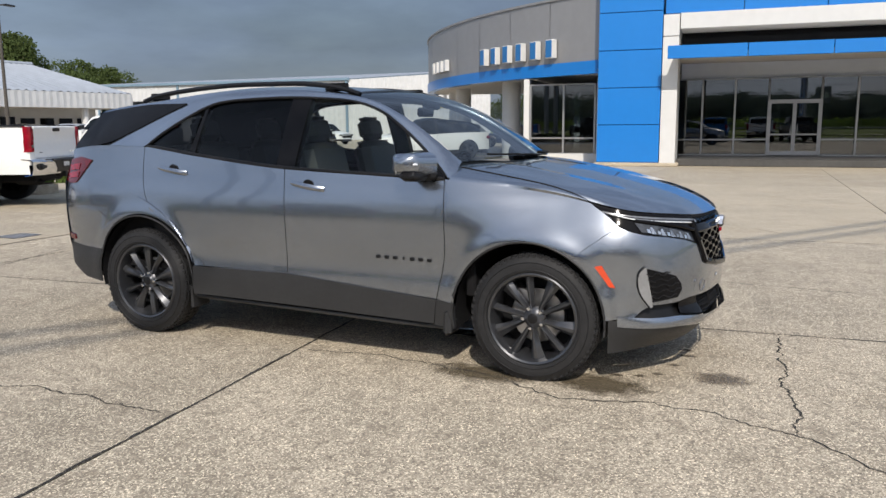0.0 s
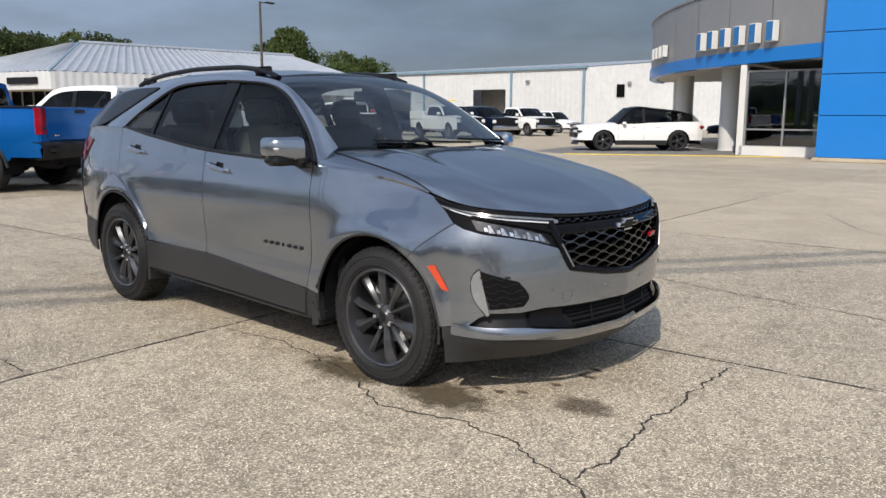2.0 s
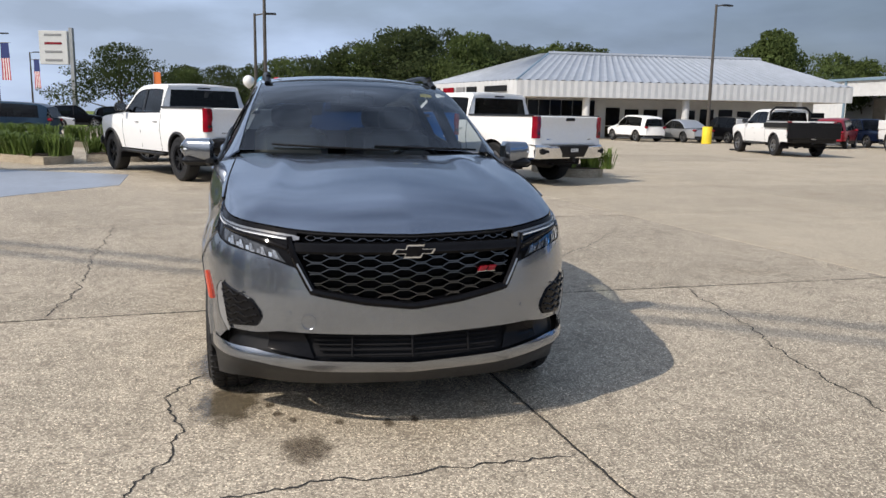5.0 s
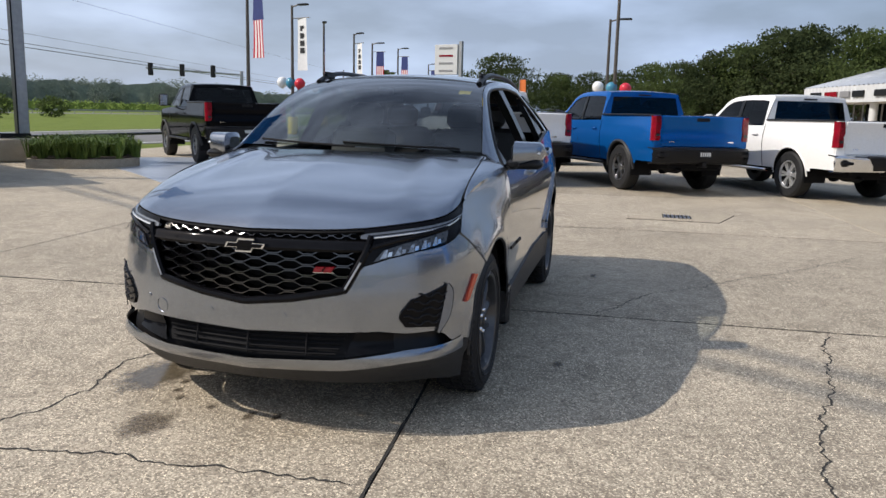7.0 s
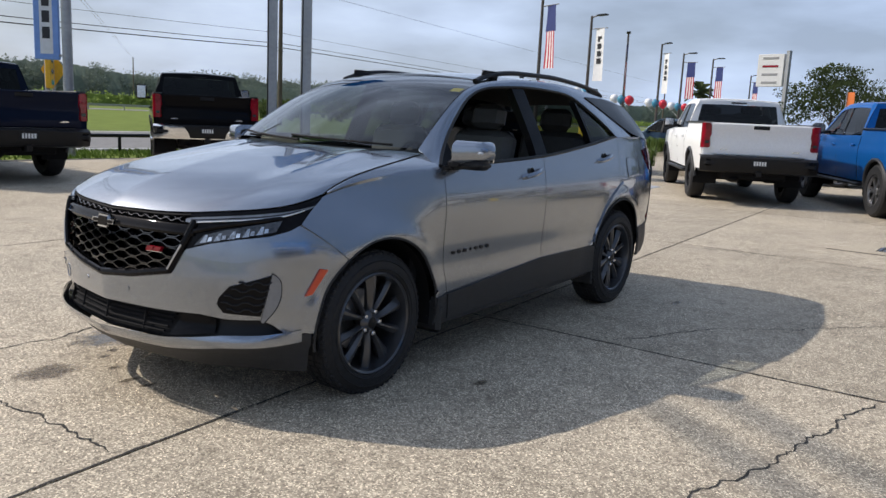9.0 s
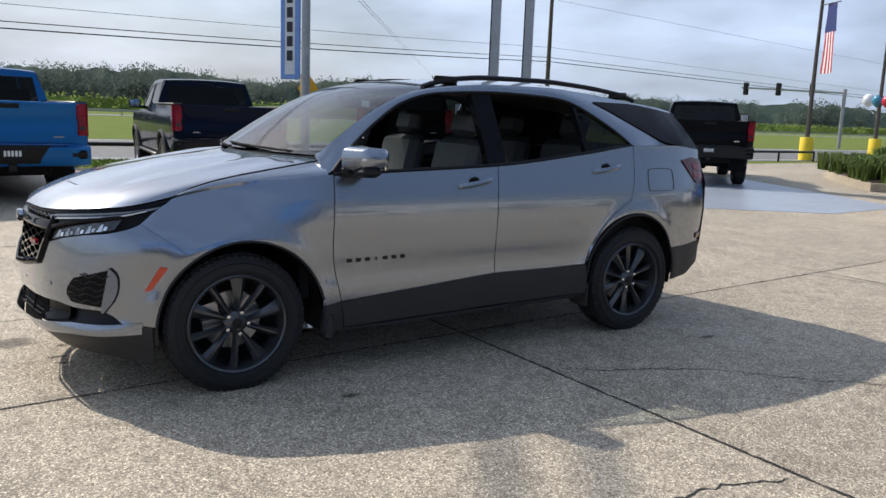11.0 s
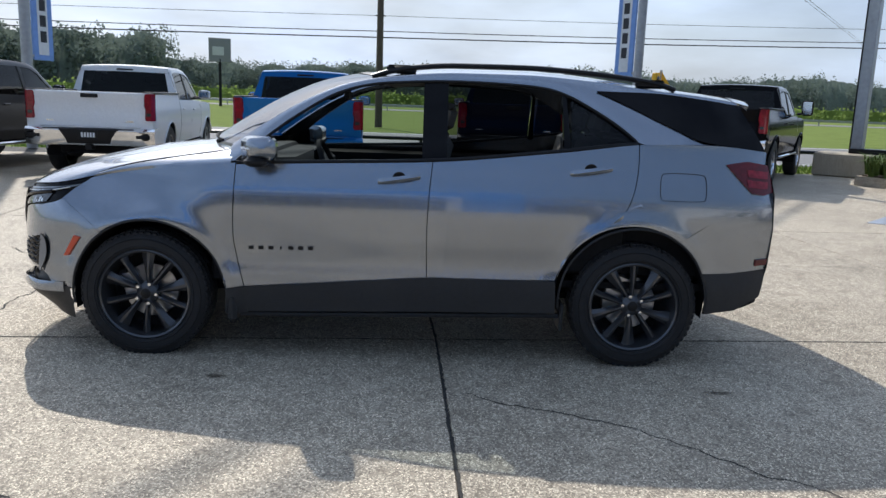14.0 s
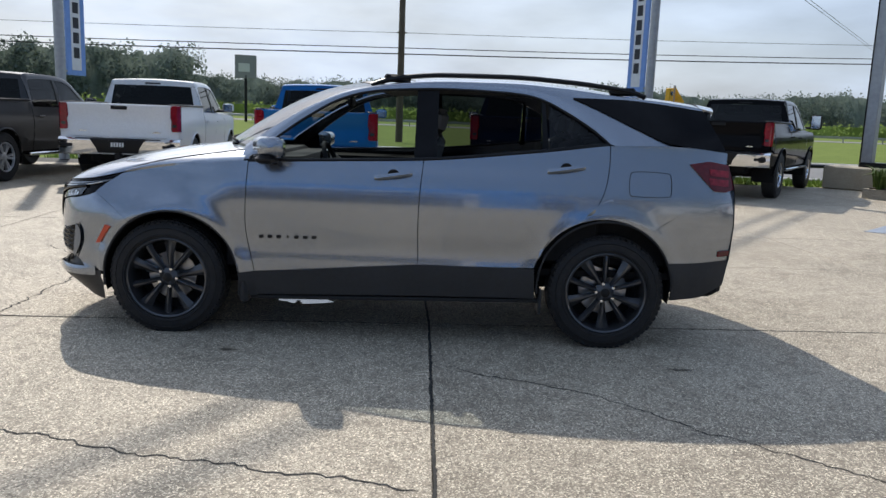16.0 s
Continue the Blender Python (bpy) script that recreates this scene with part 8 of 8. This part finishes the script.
# ---- other parked cars ----
def wagon(paint, label, m, L=4.6, W=1.85, H=1.66, style="suv", group="parked cars", roof_paint=None, rim=None):
    """A parked car; its middle stands over the origin and the nose points along +x."""
    roof_paint, rim = roof_paint or paint, rim or STEEL
    t = thing("parked_car", label, "car", m, group)
    h, w, wb, R = L / 2, W / 2, L * 0.6, 0.34 if style == "sedan" else 0.36
    sed = style == "sedan"
    nose_x, tail_x = h, -h
    belt_ = spline([(tail_x, H * 0.58), (0, H * 0.60), (h * 0.45, H * 0.585), (nose_x, H * 0.47)])
    lowz = 0.24
    if style == "sport":
        belt_ = spline([(tail_x, H * 0.67), (-0.6, H * 0.645), (0.3, H * 0.615), (h * 0.45, H * 0.60), (nose_x, H * 0.53)])
        R = 0.385
    wy = spline([(0.2, -0.05), (0.45, -0.01), (0.7, 0.0), (0.95, -0.03), (1.15, -0.07)])
    plan = spline([(tail_x, w * 0.80), (tail_x + 0.25, w * 0.93), (tail_x + 0.7, w), (nose_x - 0.8, w), (nose_x - 0.3, w * 0.92), (nose_x, w * 0.72)])
    yy = lambda x, z: plan(x) + wy(z)
    ax = (wb / 2 + 0.02, -wb / 2 + 0.02)
    rr = R + 0.06
    xs = sorted({tail_x + (L) * k / 60 for k in range(61)} | {c + rr * math.cos(math.pi * k / 12) for c in ax for k in range(13)})
    rows, low_rows = [], []
    for x in xs:
        b = 0.42 if style != "sedan" else 0.3
        for c in ax:
            if abs(x - c) < rr:
                b = max(b, R + math.sqrt(rr * rr - (x - c) ** 2))
        tp = belt_(x)
        b = min(b, tp - 0.03)
        rows.append([(x, yy(x, b + (tp - b) * j / 7), b + (tp - b) * j / 7) for j in range(8)])
    for s in (1, -1):
        mm = Mesh().grid(rows)
        part("body_side", mm if s > 0 else mm.mirrored(), paint, t)
    for x0, x1 in ((ax[1] + rr, ax[0] - rr),):
        for s in (1, -1):
            part("rocker", Mesh().grid([[(x, s * (yy(x, z) - 0.0), z) for z in (lowz, 0.3, 0.42 if style != "sedan" else 0.3)] for x in (x0, 0, x1)]), CLAD, t)
    ends = []
    for x, s in ((nose_x, 1), (tail_x, -1)):
        for nm, z0, z1, mt in (("bumper", 0.42, H * 0.47 if s > 0 else H * 0.58, paint), ("valance", lowz, 0.42, CLAD)):
            r = [[(x + s * 0.10 * (1 - (k / 6) ** 2) - s * 0.03 * j, yy(x, z0) * k / 6, z0 + (z1 - z0) * j / 3) for k in range(-6, 7)] for j in range(4)]
            part(nm, Mesh().grid(r), mt, t)
    cowl = h * 0.40
    hood = [[(x + 0.1 * (1 - (k / 6) ** 2) * (x / nose_x) ** 2, (yy(x, belt_(x)) - 0.01) * k / 6, belt_(x) + 0.07 * (1 - (k / 6) ** 4) - (0.02 if x > nose_x - 0.01 else 0)) for k in range(-6, 7)] for x in [cowl + (nose_x - cowl) * k / 6 for k in range(7)]]
    part("bonnet", Mesh().grid(hood), paint, t)
    back = tail_x + (0.85 if sed else 0.42 if style == "sport" else 0.18)
    roof_z = spline([(back, H * (0.86 if not sed else 0.62)), (back + 0.35, H * (0.945 if not sed else 0.82)), (-0.35, H * 0.995), (0.1, H), (h * 0.12, H * 0.965), (cowl * 0.62, H * 0.84), (cowl, belt_(cowl) + 0.06)])
    cab = lambda x, z: yy(x, belt_(x)) - 0.02 - (w * 0.26) * max(0, (z - belt_(x)) / (H - belt_(x))) ** 1.1
    xr = [back + (h * 0.14 - back) * k / 14 for k in range(15)]
    if style == "sport":
        roof_z = spline([(back, H * 0.79), (back + 0.3, H * 0.88), (-0.6, H * 0.965), (0.05, H), (h * 0.12, H * 0.975), (cowl * 0.62, H * 0.83), (cowl, belt_(cowl) + 0.06)])
    part("roof", Mesh().grid([[(x, (cab(x, roof_z(x)) - 0.02) * k / 6, roof_z(x) + 0.03 * (1 - (k / 6) ** 2)) for k in range(-6, 7)] for x in xr]), roof_paint, t)
    part("windscreen", Mesh().grid([[(x + 0.12 * (1 - (k / 6) ** 2), (cab(x, roof_z(x)) - 0.02) * k / 6, roof_z(x) + 0.03 * (1 - (k / 6) ** 2)) for k in range(-6, 7)] for x in [h * 0.14 + (cowl - h * 0.14) * k / 6 for k in range(7)]]), REARGLASS, t)
    if sed:
        part("boot_lid", Mesh().grid([[(x, (yy(x, belt_(x)) - 0.01) * k / 6, belt_(x) + 0.04 * (1 - (k / 6) ** 4)) for k in range(-6, 7)] for x in (tail_x, tail_x + 0.4, back + 0.05)]), paint, t)
    else:
        part("rear_window", Mesh().grid([[(x, wd_ * k / 6, z) for k in range(-6, 7)] for x, wd_, z in ((tail_x - 0.02, w * 0.78, H * 0.6), (back, w * 0.66, H * 0.86))]), PRIVACY, t)
    for s in (1, -1):
        fr, gl = [], []
        for x in [back + (cowl - back) * k / 30 for k in range(31)]:
            zb, zt = belt_(x), roof_z(x)
            zg = max(zb + 0.004, zt - 0.07) if tail_x + 0.5 < x < cowl - 0.08 else zb + 0.004
            fr.append([(x, s * (cab(x, zg + (zt - zg) * j / 3) - 0.02 * (j / 3) ** 2), zg + (zt - zg) * j / 3) for j in range(4)])
            gl.append([(x, s * (cab(x, zb + (zg - zb) * j / 3) - 0.006), zb + (zg - zb) * j / 3) for j in range(4)])
        part("pillar", Mesh().grid(fr), roof_paint, t)
        part("side_window", Mesh().grid(gl), REARGLASS, t, "dark side window")
        part("centre_pillar", Mesh().grid([[(x, s * (cab(x, belt_(x) + (roof_z(x) - 0.07 - belt_(x)) * j / 3) + 0.002), belt_(x) + (roof_z(x) - 0.07 - belt_(x)) * j / 3) for j in range(4)] for x in (-0.13, -0.03)]), SATIN, t)
        part("tail_lamp", Mesh().box((tail_x + 0.06, s * w * 0.76, H * 0.54), (0.2, 0.24, 0.14), 0.04), REDLENS, t)
        part("headlamp", Mesh().box((nose_x - 0.1, s * w * 0.72, H * 0.44), (0.3, 0.22, 0.1), 0.04), DARKLENS, t)
        part("door_mirror", Mesh().box((cowl - 0.25, s * (w + 0.06), belt_(cowl) + 0.04), (0.14, 0.2, 0.13), 0.04), paint, t)
        for x in (-0.6, 0.3):
            part("door_handle", Mesh().box((x, s * (w - 0.01), H * 0.54), (0.2, 0.03, 0.03), 0.01), paint, t)
        for x in (-0.08, h * 0.42 - 0.1):
            part("door_gap", Mesh().tube([(x, s * (yy(x, z) + 0.0), z) for z in (0.44, 0.6, 0.8, belt_(x))], 0.006, 4), TRIMBLACK, t)
        for c in ax:
            simple_wheel(t, c, s * (w - 0.12), R, 0.22, R - 0.1, rim, s, 5)
            part("wheel_liner", Mesh().grid([[(c + (rr - 0.005) * math.cos(a), s * y, R + (rr - 0.005) * math.sin(a)) for a in (-0.2 + 3.54 * k / 14 for k in range(15))] for y in (w - 0.03, w - 0.35)]), TRIMBLACK, t)
    part("grille", Mesh().box((nose_x + 0.045, 0, H * 0.36), (0.1, w * 1.2, 0.2), 0.03), SATIN, t)
    part("underbody", Mesh().box((0, 0, 0.4), (L * 0.9, W * 0.6, 0.2)).box((0, 0, 0.45), (wb - 2 * rr, W * 0.9, 0.25)), TRIMBLACK, t)
    for y in (0.38, -0.38):
        part("seat", Mesh().box((-0.1, y, H * 0.56), (0.18, 0.5, 0.7), 0.06), TRIMBLACK, t)
    part("rear_bench", Mesh().box((-0.95, 0, H * 0.52), (0.18, 1.2, 0.6), 0.06), TRIMBLACK, t)
    part("dashboard", Mesh().box((0.75, 0, H * 0.52), (0.35, 1.4, 0.2), 0.05), TRIMBLACK, t)
    return t


# white two-tone crossover by the showroom, on a dark pad with a yellow line
wagon(P_WHITE, "white crossover with black roof parked by the showroom", pose(-11.2, 25.1, 0, 0, 0, 224), 4.86, 1.95, 1.7, "sport", roof_paint=P_BLACK, rim=WHEELM)
pad = tagged(part("paint_line", Mesh().prism([(-11.6, 20.6), (-11.3, 20.3), (-5.0, 23.8), (-5.2, 24.15)], 0, 0.012), YELLOW, smooth=0), "worn yellow painted line on the concrete", "road marking", kind="structure")
tagged(part("dark_pad", Mesh().prism([(-13.6, 21.4), (-11.8, 20.6), (-5.4, 24.2), (-7.0, 30.0), (-15, 27)], 0, 0.006), ASPHALT, smooth=0), "dark worn pad beside the showroom", "pavement", kind="structure")
for k, (x, y, yaw, p, st, lab) in enumerate((
    (-43.0, 24.2, 188, P_WHITE, "suv", "white crossover parked by the neighbouring showroom"),
    (-41.9, 27.0, 186, P_SILVER, "sedan", "silver saloon parked by the neighbouring showroom"),
    (-41.0, 29.6, 188, P_BLACK, "suv", "black crossover parked by the neighbouring showroom"),
    (-40.0, 32.3, 186, P_SILVER, "suv", "grey crossover parked by the neighbouring showroom"),
    (-39.2, 35.0, 184, P_BLACK, "suv", "black crossover parked in a row"),
    (-34.3, -11.6, 264, P_SLATE, "suv", "slate blue crossover parked behind the hedge"),
    (-55.5, -15.4, 108, P_WHITE, "sedan", "white saloon parked behind the hedge"),
    (-59.5, -13.8, 108, P_BLACK, "suv", "black crossover parked in the row"),
    (-62.0, -10.5, 108, P_BLACK, "suv", "black crossover parked in the row"),
    (-33.6, 32.0, 130, P_RED, "suv", "red crossover parked by the workshop"),
    (-35.2, 35.6, 350, P_NAVY, "suv", "dark blue crossover parked by the workshop"),
    (-40.0, 43.5, 345, P_BLACK, "suv", "black crossover by the workshop"),
    (-31.5, 49.5, 350, P_WHITE, "suv", "white crossover by the workshop"),
    (-29.2, 61.2, 230, P_BLACK, "sedan", "dark saloon by the workshop"),
    (-14.2, 45.0, 200, P_NAVY, "sedan", "dark blue saloon beyond the columns"),
    (-11.0, 46.5, 200, P_WHITE, "sedan", "white saloon beyond the columns"),
    (-8.5, 47.5, 200, P_SILVER, "suv", "silver crossover beyond the columns"),
    (-18.5, -2.2, 100, P_BLACK, "sedan", "dark saloon parked behind the pickups"),
    (-21.5, 2.2, 100, P_BLACK, "suv", "black crossover parked behind the pickups"),
)):
    wagon(p, lab, pose(x, y, 0, 0, 0, yaw), 4.7 if st == "sedan" else 4.5, 1.82, 1.45 if st == "sedan" else 1.68, st)
util = pickup(P_WHITE, "white utility pickup with tool boxes and a ladder rack", pose(-29.0, 32.6, 0, 0, 0, 340), 0.05, SATIN, STEEL, False, group="pickups by the workshop")
for sd in (1, -1):
    part("tool_box", Mesh().box((-0.25, sd * 0.88, 1.35), (1.9, 0.34, 0.5), 0.03), P_WHITE, util)
    part("rack_rail", Mesh().tube([(-1.1, sd * 0.75, 2.15), (2.6, sd * 0.75, 2.15)], 0.035, 6), WHITE_PANEL, util)
    for px in (-1.0, 0.7, 2.4):
        part("rack_post", Mesh().tube([(px, sd * 0.75, 1.35 if px < 1 else 1.9), (px, sd * 0.75, 2.15)], 0.03, 6), WHITE_PANEL, util)
part("ladder", Mesh().box((0.7, 0.3, 2.22), (3.2, 0.06, 0.06), 0.01).box((0.7, -0.1, 2.22), (3.2, 0.06, 0.06), 0.01), YELLOW, util)
pickup(P_NAVY, "dark blue crew-cab pickup facing out by the workshop", pose(-29.0, 35.6, 0, 0, 0, 342), 0.0, CHROME, STEEL, False, group="pickups by the workshop")
pickup(P_WHITE, "white crew-cab pickup parked by the workshop door", pose(-30.0, 41.4, 0, 0, 0, 342), 0.0, CHROME, STEEL, False, group="pickups by the workshop")
flat = pickup(P_WHITE, "white work pickup with a black flatbed and headache rack", pose(-23.4, 21.6, 0, 0, 0, 168), 0.05, SATIN, STEEL, True, group="pickups by the workshop")
part("flatbed", Mesh().box((-0.3, 0, 1.28), (2.3, 2.2, 0.22), 0.02).box((-1.42, 0, 1.0), (0.08, 2.2, 0.5), 0.02), SATIN, flat)
part("headache_rack", Mesh().tube([(0.8, -0.85, 1.3), (0.8, -0.85, 1.85), (0.8, -0.65, 2.02), (0.8, 0.65, 2.02), (0.8, 0.85, 1.85), (0.8, 0.85, 1.3)], 0.05, 6), SATIN, flat)
lotsign = thing("lot_sign", "small white sign on a stand", "sign", pose(-28.7, 22.4, 0, 0, 0, 100))
part("stand", Mesh().tube([(0, 0, 0.05), (0, 0, 1.0)], 0.03, 6), SATIN, lotsign)
part("board", Mesh().box((0, 0, 1.25), (0.45, 0.04, 0.55), 0.01), WHITE_PANEL, lotsign)
part("foot", Mesh().box((0, 0, 0.04), (0.6, 0.5, 0.08), 0.02), SATIN, lotsign)
